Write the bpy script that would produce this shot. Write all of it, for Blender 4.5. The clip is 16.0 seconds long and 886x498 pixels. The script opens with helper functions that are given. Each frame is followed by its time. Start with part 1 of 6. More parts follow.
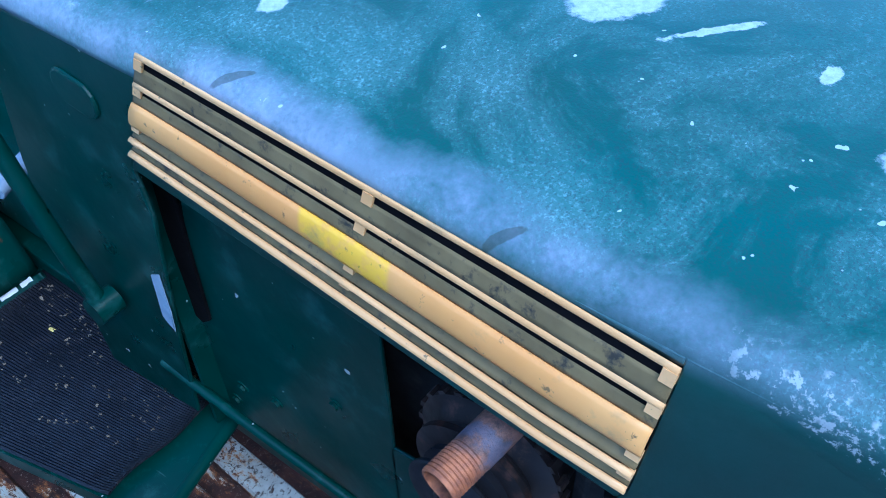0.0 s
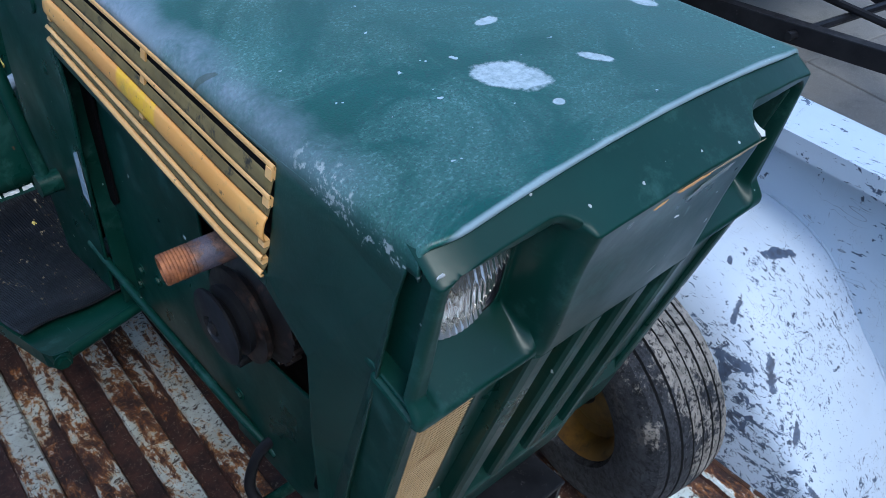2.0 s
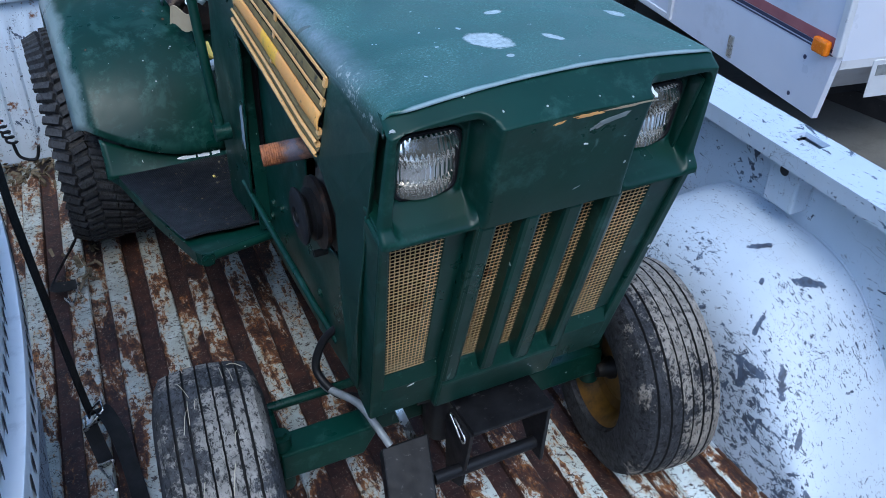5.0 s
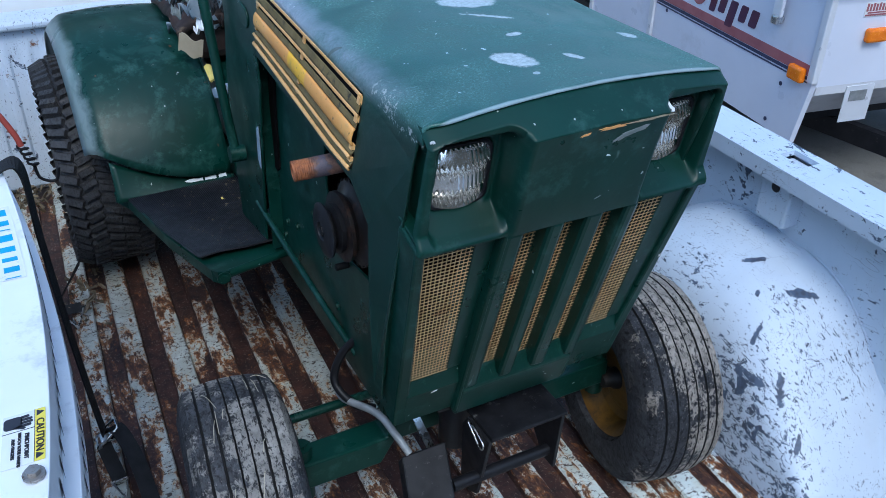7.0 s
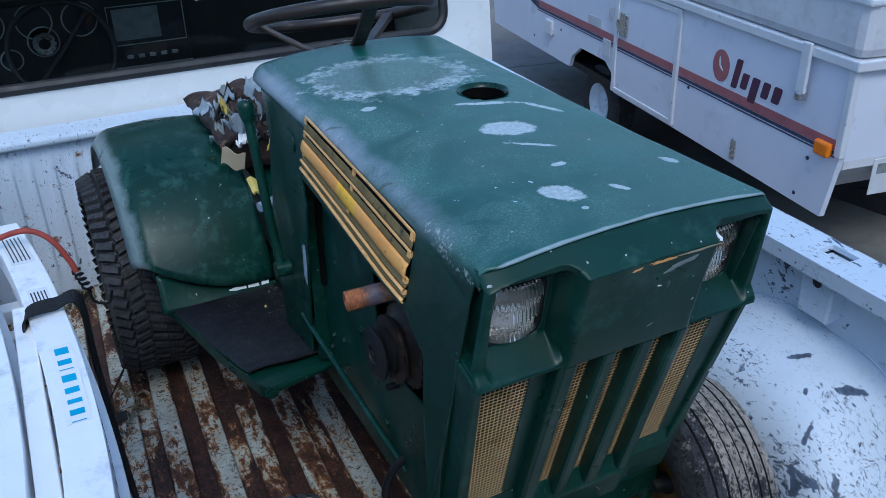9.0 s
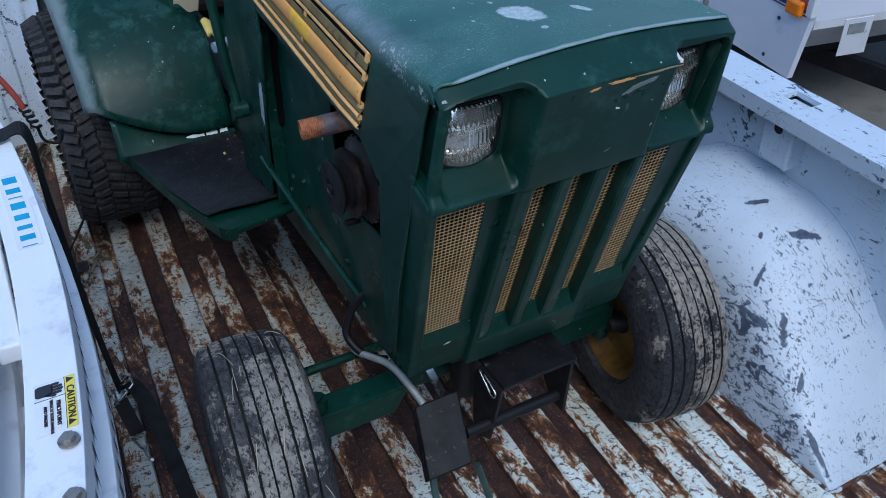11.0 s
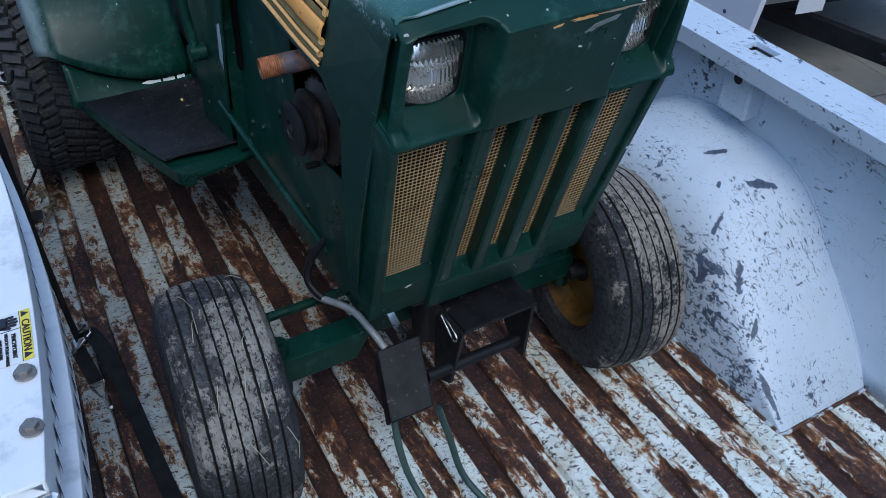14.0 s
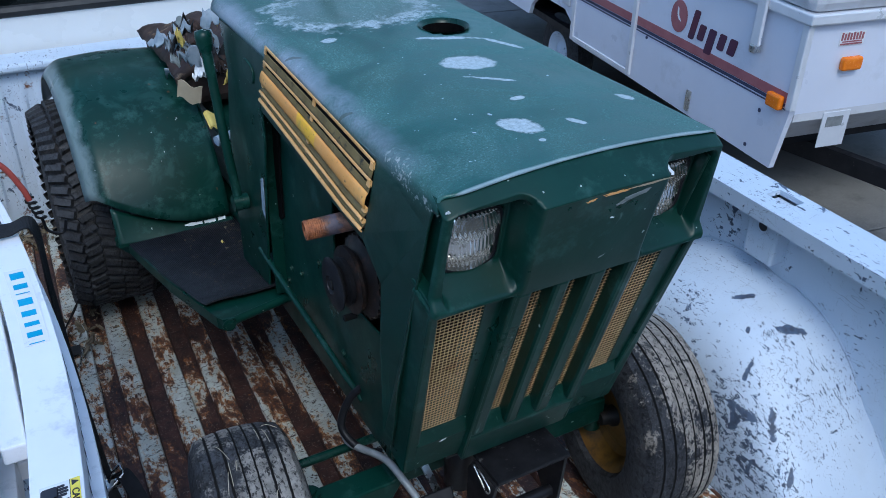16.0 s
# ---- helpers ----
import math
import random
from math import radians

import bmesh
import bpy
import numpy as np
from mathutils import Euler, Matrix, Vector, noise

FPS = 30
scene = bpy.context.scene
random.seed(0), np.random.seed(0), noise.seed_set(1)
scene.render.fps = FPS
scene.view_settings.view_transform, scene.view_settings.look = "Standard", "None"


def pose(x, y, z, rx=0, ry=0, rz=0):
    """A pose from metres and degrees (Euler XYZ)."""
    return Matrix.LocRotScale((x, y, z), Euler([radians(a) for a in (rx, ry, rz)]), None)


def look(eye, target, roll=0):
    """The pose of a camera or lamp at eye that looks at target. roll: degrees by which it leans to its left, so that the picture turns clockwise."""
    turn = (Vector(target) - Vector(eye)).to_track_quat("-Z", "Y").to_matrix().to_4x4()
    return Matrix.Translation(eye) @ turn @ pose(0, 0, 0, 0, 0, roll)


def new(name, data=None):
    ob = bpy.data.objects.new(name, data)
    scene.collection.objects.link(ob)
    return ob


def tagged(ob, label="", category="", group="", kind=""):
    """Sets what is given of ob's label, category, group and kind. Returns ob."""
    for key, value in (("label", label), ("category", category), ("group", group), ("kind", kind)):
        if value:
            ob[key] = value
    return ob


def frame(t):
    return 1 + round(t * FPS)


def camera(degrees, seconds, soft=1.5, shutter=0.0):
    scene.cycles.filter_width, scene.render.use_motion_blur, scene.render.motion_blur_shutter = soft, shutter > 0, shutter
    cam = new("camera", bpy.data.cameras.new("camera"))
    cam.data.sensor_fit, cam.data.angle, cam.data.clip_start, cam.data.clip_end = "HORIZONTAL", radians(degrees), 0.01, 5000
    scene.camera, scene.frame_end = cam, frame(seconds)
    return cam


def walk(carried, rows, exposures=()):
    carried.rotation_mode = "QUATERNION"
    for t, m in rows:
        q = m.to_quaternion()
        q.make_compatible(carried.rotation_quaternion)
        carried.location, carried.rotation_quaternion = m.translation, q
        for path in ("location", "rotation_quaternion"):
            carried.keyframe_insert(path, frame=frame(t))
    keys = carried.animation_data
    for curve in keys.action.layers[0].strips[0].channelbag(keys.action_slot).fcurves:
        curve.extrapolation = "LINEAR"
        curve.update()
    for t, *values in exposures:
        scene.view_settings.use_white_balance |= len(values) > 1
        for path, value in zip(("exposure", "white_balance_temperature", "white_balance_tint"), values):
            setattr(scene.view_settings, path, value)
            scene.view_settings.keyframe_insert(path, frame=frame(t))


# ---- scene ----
cam = camera(54.5, 16.0, soft=0.8)
PATH = [
    (0, (-0.507, 0.099, 1.312), (0.597, 0.984, -0.101), -2.3),
    (0.5, (-0.628, -0.084, 1.348), (0.576, 0.801, 0.018), -2.3),
    (1, (-0.638, -0.188, 1.365), (0.584, 0.807, 0.133), -2.7),
    (1.5, (-0.531, -0.268, 1.349), (0.621, 0.822, 0.132), -1.8),
    (2, (-0.49, -0.317, 1.322), (0.543, 0.824, 0.045), 1.5),
    (2.5, (-0.52, -0.404, 1.319), (0.59, 0.819, 0.191), 4.7),
    (3, (-0.621, -0.519, 1.325), (0.548, 0.732, 0.291), 7.1),
    (3.5, (-0.633, -0.594, 1.331), (0.524, 0.697, 0.334), 6.9),
    (4, (-0.554, -0.672, 1.32), (0.41, 0.734, 0.273), 4.7),
    (4.5, (-0.533, -0.754, 1.355), (0.215, 0.736, 0.249), 1.1),
    (4.7, (-0.523, -0.762, 1.362), (0.208, 0.726, 0.243), 0.6),
    (6.8, (-0.622, -0.792, 1.362), (0.184, 0.686, 0.282), 1.8),
    (7, (-0.62, -0.791, 1.367), (0.186, 0.702, 0.309), 1.2),
    (7.5, (-0.635, -0.765, 1.431), (0.166, 0.81, 0.494), -0.6),
    (8, (-0.645, -0.75, 1.461), (0.155, 0.863, 0.59), -1.3),
    (10.3, (-0.639, -0.765, 1.423), (0.144, 0.729, 0.349), -1.1),
    (10.5, (-0.641, -0.774, 1.416), (0.146, 0.701, 0.318), -0.8),
    (11, (-0.639, -0.78, 1.39), (0.141, 0.641, 0.219), -0.1),
    (11.5, (-0.643, -0.78, 1.383), (0.128, 0.619, 0.179), 0.4),
    (12, (-0.651, -0.783, 1.38), (0.136, 0.596, 0.164), 1.1),
    (12.5, (-0.647, -0.787, 1.371), (0.172, 0.564, 0.145), 1.8),
    (13, (-0.643, -0.789, 1.368), (0.185, 0.544, 0.128), 2.1),
    (13.5, (-0.646, -0.792, 1.365), (0.18, 0.536, 0.119), 2.0),
    (14, (-0.647, -0.795, 1.366), (0.184, 0.535, 0.125), 2.0),
    (14.5, (-0.646, -0.79, 1.366), (0.186, 0.54, 0.127), 2.0),
    (15, (-0.65, -0.787, 1.372), (0.178, 0.557, 0.144), 2.0),
    (15.5, (-0.653, -0.783, 1.382), (0.177, 0.598, 0.198), 2.1),
    (16, (-0.661, -0.777, 1.439), (0.195, 0.711, 0.413), 1.2),
]
walk(cam, [(t, look(eye, target, roll)) for t, eye, target, roll in PATH], [(0, 1.70, 4450, 6), (0.5, 1.84, 4700, 6), (1.0, 1.52, 5750, 3), (2.0, 1.12, 5700, 4), (4.5, 1.17, 5650, 4), (7.0, 1.13, 5700, 3), (8.0, 0.84, 5550, 2), (11.0, 0.76, 5800, 4), (15.0, 0.73, 5850, 4), (16.0, 0.91, 5650, 3)])

# ---- world, sun ----
world = bpy.data.worlds.new("sky")
scene.world = world
world.use_nodes = True
wt = world.node_tree
sky = wt.nodes.new("ShaderNodeTexSky")
sky.sky_type, sky.sun_disc = "NISHITA", False
SUN_EL, SUN_AZ = 52.0, 200.0
sky.sun_elevation, sky.sun_rotation = radians(SUN_EL), radians(SUN_AZ)
wt.links.new(sky.outputs[0], wt.nodes["Background"].inputs[0])
wt.nodes["Background"].inputs[1].default_value = 0.15
sun_dir = Vector((math.sin(radians(SUN_AZ)) * math.cos(radians(SUN_EL)), math.cos(radians(SUN_AZ)) * math.cos(radians(SUN_EL)), math.sin(radians(SUN_EL))))
sun = new("sun", bpy.data.lights.new("sun", "SUN"))
sun.data.energy, sun.data.angle, sun.data.color = 0.60, radians(20), (1.0, 0.96, 0.90)
sun.matrix_world = look(sun_dir * 30, (0, 0, 0))


# ---- materials ----
class Nodes:
    """Short hand for building one procedural material."""

    def __init__(self, name):
        self.mat = bpy.data.materials.new(name)
        self.mat.use_nodes = True
        self.t = self.mat.node_tree
        self.bsdf = self.t.nodes["Principled BSDF"]
        self.place = self.t.nodes.new("ShaderNodeNewGeometry").outputs["Position"]

    def put(self, socket, value):
        if hasattr(value, "links"):
            self.t.links.new(value, socket)
        else:
            if not isinstance(value, (int, float)) and len(value) == 3 and socket.type == "RGBA":
                value = (*value, 1)
            socket.default_value = value

    def set(self, **values):
        for key, value in values.items():
            self.put(self.bsdf.inputs[key.replace("_", " ")], value)
        return self

    def scaled(self, v):
        n = self.t.nodes.new("ShaderNodeVectorMath")
        n.operation = "MULTIPLY"
        self.put(n.inputs[0], self.place)
        n.inputs[1].default_value = v
        return n.outputs[0]

    def turned(self, v, degrees):
        n = self.t.nodes.new("ShaderNodeMapping")
        self.put(n.inputs["Vector"], self.place)
        n.inputs["Rotation"].default_value, n.inputs["Scale"].default_value = (0, 0, radians(degrees)), v
        return n.outputs[0]

    def noise(self, scale, detail=4, rough=0.55, vec=None, warp=0.0):
        n = self.t.nodes.new("ShaderNodeTexNoise")
        self.put(n.inputs["Vector"], vec or self.place)
        n.inputs["Scale"].default_value, n.inputs["Detail"].default_value = scale, detail
        n.inputs["Roughness"].default_value, n.inputs["Distortion"].default_value = rough, warp
        return n.outputs[0]

    def cells(self, scale, vec=None, what="F1"):
        n = self.t.nodes.new("ShaderNodeTexVoronoi")
        n.feature = what
        self.put(n.inputs["Vector"], vec or self.place)
        n.inputs["Scale"].default_value = scale
        return n.outputs["Distance"]

    def step(self, fac, a, b, low=0.0, high=1.0):
        n = self.t.nodes.new("ShaderNodeMapRange")
        self.put(n.inputs[0], fac)
        for i, v in enumerate((a, b, low, high)):
            n.inputs[i + 1].default_value = v
        return n.outputs[0]

    def math(self, op, a, b=0.0, c=0.0):
        n = self.t.nodes.new("ShaderNodeMath")
        n.operation = op
        for i, v in enumerate((a, b, c)):
            self.put(n.inputs[i], v)
        return n.outputs[0]

    def mix(self, fac, a, b):
        n = self.t.nodes.new("ShaderNodeMix")
        n.data_type = "RGBA"
        self.put(n.inputs[0], fac)
        self.put(n.inputs[6], a)
        self.put(n.inputs[7], b)
        return n.outputs[2]

    def axes(self):
        n = self.t.nodes.new("ShaderNodeSeparateXYZ")
        self.put(n.inputs[0], self.place)
        return n.outputs

    def bump(self, height, strength=0.3, dist=0.002):
        n = self.t.nodes.new("ShaderNodeBump")
        n.inputs["Strength"].default_value, n.inputs["Distance"].default_value = strength, dist
        self.put(n.inputs["Height"], height)
        self.put(self.bsdf.inputs["Normal"], n.outputs[0])
        return self

    def blob(self, cx, cy, rx, ry, ragged=0.5, turn=0.0):
        """A ragged stain on a level sheet round (cx, cy): 1 inside, 0 outside."""
        x, y, _ = self.axes()
        dx, dy = self.math("SUBTRACT", x, cx), self.math("SUBTRACT", y, cy)
        c, s = math.cos(radians(turn)), math.sin(radians(turn))
        u = self.math("ADD", self.math("MULTIPLY", dx, c / rx), self.math("MULTIPLY", dy, s / rx))
        v = self.math("ADD", self.math("MULTIPLY", dx, -s / ry), self.math("MULTIPLY", dy, c / ry))
        d = self.math("SQRT", self.math("ADD", self.math("MULTIPLY", u, u), self.math("MULTIPLY", v, v)))
        d = self.math("ADD", d, self.math("MULTIPLY", self.math("SUBTRACT", self.noise(42, 8, 0.72), 0.5), ragged * 3.4))
        return self.step(d, 1.06, 0.86)

    def most(self, *items):
        out = items[0]
        for i in items[1:]:
            out = self.math("MAXIMUM", out, i)
        return out


GREEN, GREEN_LIGHT = (0.0028, 0.0220, 0.0148), (0.0055, 0.043, 0.0315)


def green_paint(name, wear=1.0, edge=None):
    n = Nodes(name)
    big, fine = n.noise(5, 5), n.noise(60, 4)
    base = n.mix(n.step(big, 0.3, 0.75), GREEN, GREEN_LIGHT)
    base = n.mix(n.step(n.noise(17, 7, 0.74), 0.54, 0.72, 0, 0.5 * wear), base, (0.05, 0.13, 0.11))
    scratch = n.noise(40, 3, 0.6, n.scaled((1, 0.12, 0.35)))
    base = n.mix(n.step(scratch, 0.70, 0.74, 0, 0.5 * wear), base, (0.16, 0.24, 0.22))
    chip = n.step(n.noise(75, 2, 0.5), 0.752, 0.760, 0, 0.9 * wear)
    base = n.mix(chip, base, (0.42, 0.44, 0.42))
    base = n.mix(n.step(n.noise(9, 6, 0.75), 0.60, 0.78, 0, 0.2 * wear), base, (0.02, 0.025, 0.018))
    if edge:
        # bare frosting along the outer rim, faint blotches on the crown
        x = n.math("ABSOLUTE", n.axes()[0])
        rub = n.math("ADD", x, n.math("MULTIPLY", n.math("SUBTRACT", n.noise(14, 7, 0.7), 0.5), 0.05))
        base = n.mix(n.step(rub, edge, edge + 0.02, 0, 0.55), base, (0.30, 0.37, 0.38))
        base = n.mix(n.step(n.noise(13, 5, 0.6, None, 0.6), 0.54, 0.64, 0, 0.3), base, (0.04, 0.11, 0.095))
        base = n.mix(n.step(n.noise(30, 4), 0.70, 0.74, 0, 0.7), base, (0.16, 0.06, 0.03))
    n.set(Base_Color=base, Roughness=n.step(n.noise(12, 5), 0.3, 0.7, 0.24, 0.44))
    n.bsdf.inputs["Specular IOR Level"].default_value = 0.27
    return n.bump(n.math("ADD", n.noise(35, 3), n.math("MULTIPLY", fine, 0.4)), 0.12, 0.002).mat


def faded_hood_paint():
    n = Nodes("chalky_green_hood_paint")
    x, y, z = n.axes()
    base = n.mix(n.step(n.noise(4, 5), 0.3, 0.72), (0.004, 0.062, 0.047), (0.009, 0.104, 0.084))
    base = n.mix(n.step(n.noise(3.2, 4, 0.6, None, 0.5), 0.42, 0.68, 0, 0.65), base, (0.012, 0.060, 0.033))
    # top lighter than the sides: sky brightness put into its colour
    base = n.mix(n.step(z, 0.935, 0.965), n.mix(n.step(n.noise(6, 5), 0.3, 0.7), GREEN, GREEN_LIGHT), base)
    speck = n.step(n.noise(330, 3, 0.7), 0.52, 0.66)
    haze = n.step(n.noise(7, 8, 0.74, None, 1.0), 0.44, 0.66)
    top = n.step(z, 0.950, 0.970)
    # haze: chalky paint, strengthened to stand in for reflected sky
    base = n.mix(n.math("MULTIPLY", n.math("MULTIPLY", haze, top), n.math("ADD", 0.24, n.math("MULTIPLY", speck, 0.46))), base, (0.25, 0.43, 0.42))
    base = n.mix(n.math("MULTIPLY", n.step(n.noise(480, 3, 0.8), 0.52, 0.60, 0, 0.62), top), base, (0.02, 0.05, 0.05))
    # front lip: wear and the roll's sky highlight, both painted pale
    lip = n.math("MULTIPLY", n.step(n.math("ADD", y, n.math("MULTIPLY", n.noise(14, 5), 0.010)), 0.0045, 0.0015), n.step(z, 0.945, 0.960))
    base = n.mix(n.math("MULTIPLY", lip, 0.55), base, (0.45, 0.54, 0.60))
    # pale band on the rolled edge over the vents: wear and painted sky reflection
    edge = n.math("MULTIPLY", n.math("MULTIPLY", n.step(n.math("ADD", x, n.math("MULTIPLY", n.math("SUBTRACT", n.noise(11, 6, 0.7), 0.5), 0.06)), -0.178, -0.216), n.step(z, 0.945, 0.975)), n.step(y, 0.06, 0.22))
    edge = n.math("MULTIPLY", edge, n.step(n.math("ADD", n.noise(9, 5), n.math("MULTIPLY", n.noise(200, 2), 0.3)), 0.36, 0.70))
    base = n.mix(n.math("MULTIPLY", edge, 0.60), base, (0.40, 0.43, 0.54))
    # bare patches where the paint has let go
    bare = n.most(
        n.blob(-0.035, 0.109, 0.034, 0.021, 0.36, -58), n.blob(0.041, 0.088, 0.018, 0.006, 0.6, -60), n.blob(0.170, 0.139, 0.015, 0.008, 0.4, -60),
        n.blob(0.028, 0.351, 0.043, 0.031, 0.42, -25), n.blob(0.057, 0.472, 0.055, 0.007, 0.75, -22), n.blob(0.132, 0.418, 0.036, 0.006, 0.8, -60),
        n.blob(0.023, 0.272, 0.04, 0.0045, 0.8, -40), n.blob(-0.035, 0.057, 0.005, 0.005, 0.3), n.blob(-0.123, 0.558, 0.014, 0.010, 0.5), n.blob(0.013, 0.190, 0.012, 0.006, 0.8))
    rim = n.math("SUBTRACT", n.blob(-0.022, 0.705, 0.158, 0.122, 0.5, -12), n.blob(-0.019, 0.710, 0.134, 0.098, 0.5, -12))
    bare = n.math("MULTIPLY", n.most(bare, n.math("MULTIPLY", rim, n.step(n.noise(22, 4), 0.36, 0.5))), top)
    base = n.mix(n.math("MULTIPLY", n.blob(-0.019, 0.707, 0.14, 0.105, 0.5, -12), n.math("MULTIPLY", top, n.step(speck, 0, 1, 0.15, 0.5))), base, (0.33, 0.40, 0.38))
    dot = n.math("MULTIPLY", n.step(n.noise(85, 2), 0.742, 0.757), n.math("MULTIPLY", top, 0.8))
    base = n.mix(n.most(n.math("MULTIPLY", bare, n.step(n.noise(150, 6, 0.75), 0.35, 0.6, 0.55, 0.92)), dot), base, (0.50, 0.57, 0.61))
    # cracked filler near the front corner
    seam = n.math("ADD", n.math("SUBTRACT", z, 0.959), n.math("MULTIPLY", n.math("SUBTRACT", y, 0.095), -0.20))
    seam = n.math("ABSOLUTE", n.math("ADD", seam, n.math("MULTIPLY", n.math("SUBTRACT", n.noise(45, 4), 0.5), 0.05)))
    seam = n.math("MULTIPLY", n.step(seam, 0.010, 0.006), n.math("MULTIPLY", n.step(x, -0.195, -0.205), n.math("MULTIPLY", n.step(y, 0.16, 0.14), n.step(n.noise(130, 6, 0.7), 0.53, 0.58))))
    base = n.mix(n.math("MULTIPLY", seam, 0.6), base, (0.56, 0.58, 0.56))
    gouge = n.math("MULTIPLY", n.most(n.blob(-0.201, 0.522, 0.0035, 0.018, 0.3, 40), n.blob(-0.2130, 0.292, 0.0030, 0.014, 0.3, 35)), n.step(z, 0.940, 0.955))
    base = n.mix(n.math("MULTIPLY", gouge, 0.6), base, (0.04, 0.05, 0.03))
    n.set(Base_Color=base, Roughness=n.math("ADD", 0.34, n.math("MULTIPLY", n.most(haze, bare), 0.3)))
    return n.bump(n.math("ADD", n.math("ADD", n.noise(5, 3), n.math("MULTIPLY", n.noise(420, 3), 0.25)), n.math("MULTIPLY", bare, -0.15)), 0.22, 0.003).mat


def vent_paint(name, patch):
    n = Nodes(name)
    base = n.mix(n.step(n.noise(7, 4), 0.3, 0.7), (0.74, 0.38 - 0.06 * patch, 0.12 - 0.05 * patch), (0.82, 0.47 - 0.06 * patch, 0.18 - 0.07 * patch))
    _, y, _ = n.axes()
    bright = n.math("MULTIPLY", n.step(n.math("ABSOLUTE", n.math("SUBTRACT", y, 0.406)), 0.042, 0.038), n.step(n.noise(90, 3), 0.3, 0.5))
    base = n.mix(n.math("MULTIPLY", bright, 0.85 * patch), base, (0.88, 0.50, 0.015))
    base = n.mix(n.step(n.noise(85, 4, 0.7), 0.64, 0.69, 0, 0.8), base, (0.10, 0.075, 0.03))
    base = n.mix(n.step(n.noise(20, 5, 0.7), 0.56, 0.7, 0, 0.5), base, (0.30, 0.22, 0.10))
    n.set(Base_Color=base, Roughness=0.45)
    return n.bump(n.noise(120, 3), 0.1).mat


def plain(name, a, b, rough=0.5, metal=0.0, scale=12, dirt=None, dirt_at=(0.55, 0.7), dirt_scale=20, bump=0.1, bump_scale=90, spec=0.5):
    n = Nodes(name)
    base = n.mix(n.step(n.noise(scale, 5), 0.3, 0.7), a, b)
    if dirt:
        base = n.mix(n.step(n.noise(dirt_scale, 6, 0.7), *dirt_at), base, dirt)
    n.set(Base_Color=base, Roughness=n.step(n.noise(scale * 2.3, 4), 0.3, 0.7, max(0.03, rough - 0.1), min(1, rough + 0.12)), Metallic=metal)
    n.bsdf.inputs["Specular IOR Level"].default_value = spec
    return n.bump(n.noise(bump_scale, 4), bump).mat


def exhaust_metal():
    """Orange rust at the open end, a blued band and brown scale behind it."""
    n = Nodes("heat_stained_pipe")
    x = n.math("ADD", n.axes()[0], n.math("MULTIPLY", n.math("SUBTRACT", n.noise(60, 6, 0.7), 0.5), 0.05))
    scale = n.mix(n.step(n.noise(70, 6, 0.75), 0.38, 0.62), (0.055, 0.035, 0.030), (0.26, 0.13, 0.085))
    base = n.mix(n.step(n.noise(55, 6, 0.7), 0.36, 0.60), (0.16, 0.055, 0.028), (0.44, 0.155, 0.055))
    base = n.mix(n.step(x, -0.268, -0.258), base, scale)
    base = n.mix(n.math("MULTIPLY", n.step(n.math("ABSOLUTE", n.math("ADD", x, 0.246)), 0.010, 0.004), 0.7), base, (0.075, 0.085, 0.125))
    n.set(Base_Color=base, Roughness=0.62, Metallic=0.25)
    return n.bump(n.noise(150, 5, 0.7), 0.5, 0.002).mat


def tyre_rubber(name, mud=0.6, mud_colour=(0.23, 0.20, 0.17), dust=0.0, clean=None):
    n = Nodes(name)
    base = n.mix(n.step(n.noise(14, 4), 0.3, 0.7), (0.012, 0.012, 0.014), (0.028, 0.028, 0.031))
    lines = n.noise(120, 8, 0.8, n.scaled((1.3, 0.7, 0.7)), 0.3)
    cover = n.math("ADD", n.math("MULTIPLY", n.noise(8, 5, 0.6), 0.62), n.math("MULTIPLY", n.noise(95, 8, 0.82), 0.38))
    edge = 0.585 - 0.115 * mud
    if clean:
        # rubbed bare from one place across the tread to the other
        cover = n.math("SUBTRACT", cover, n.step(n.axes()[0], clean[1], clean[0], 0, 0.09))
    caked = n.step(cover, edge, edge + 0.02, 0, min(1.0, 0.35 + mud * 0.6))
    clay = n.mix(n.step(n.noise(45, 6, 0.7), 0.35, 0.65), [c * 0.62 for c in mud_colour], [c * 1.25 for c in mud_colour])
    # grey-blue film: dust, with the rubber's sky sheen put into its tint
    base = n.mix(n.step(n.noise(30, 6, 0.75), 0.40, 0.66, 0, 0.10 + dust), base, (0.20, 0.21, 0.235))
    base = n.mix(caked, base, clay)
    base = n.mix(n.step(lines, 0.530, 0.560, 0, 0.92), base, (0.012, 0.012, 0.013))
    base = n.mix(n.step(n.noise(300, 6, 0.8), 0.62, 0.66, 0, mud * 0.6), base, (0.42, 0.39, 0.34))
    n.set(Base_Color=base, Roughness=n.step(lines, 0.4, 0.65, 0.6, 0.9))
    n.bsdf.inputs["Specular IOR Level"].default_value = 0.22 if clean else 0.5
    return n.bump(n.math("ADD", n.math("ADD", n.noise(160, 4), n.noise(25, 4)), n.math("MULTIPLY", caked, 0.8)), 0.5, 0.004).mat


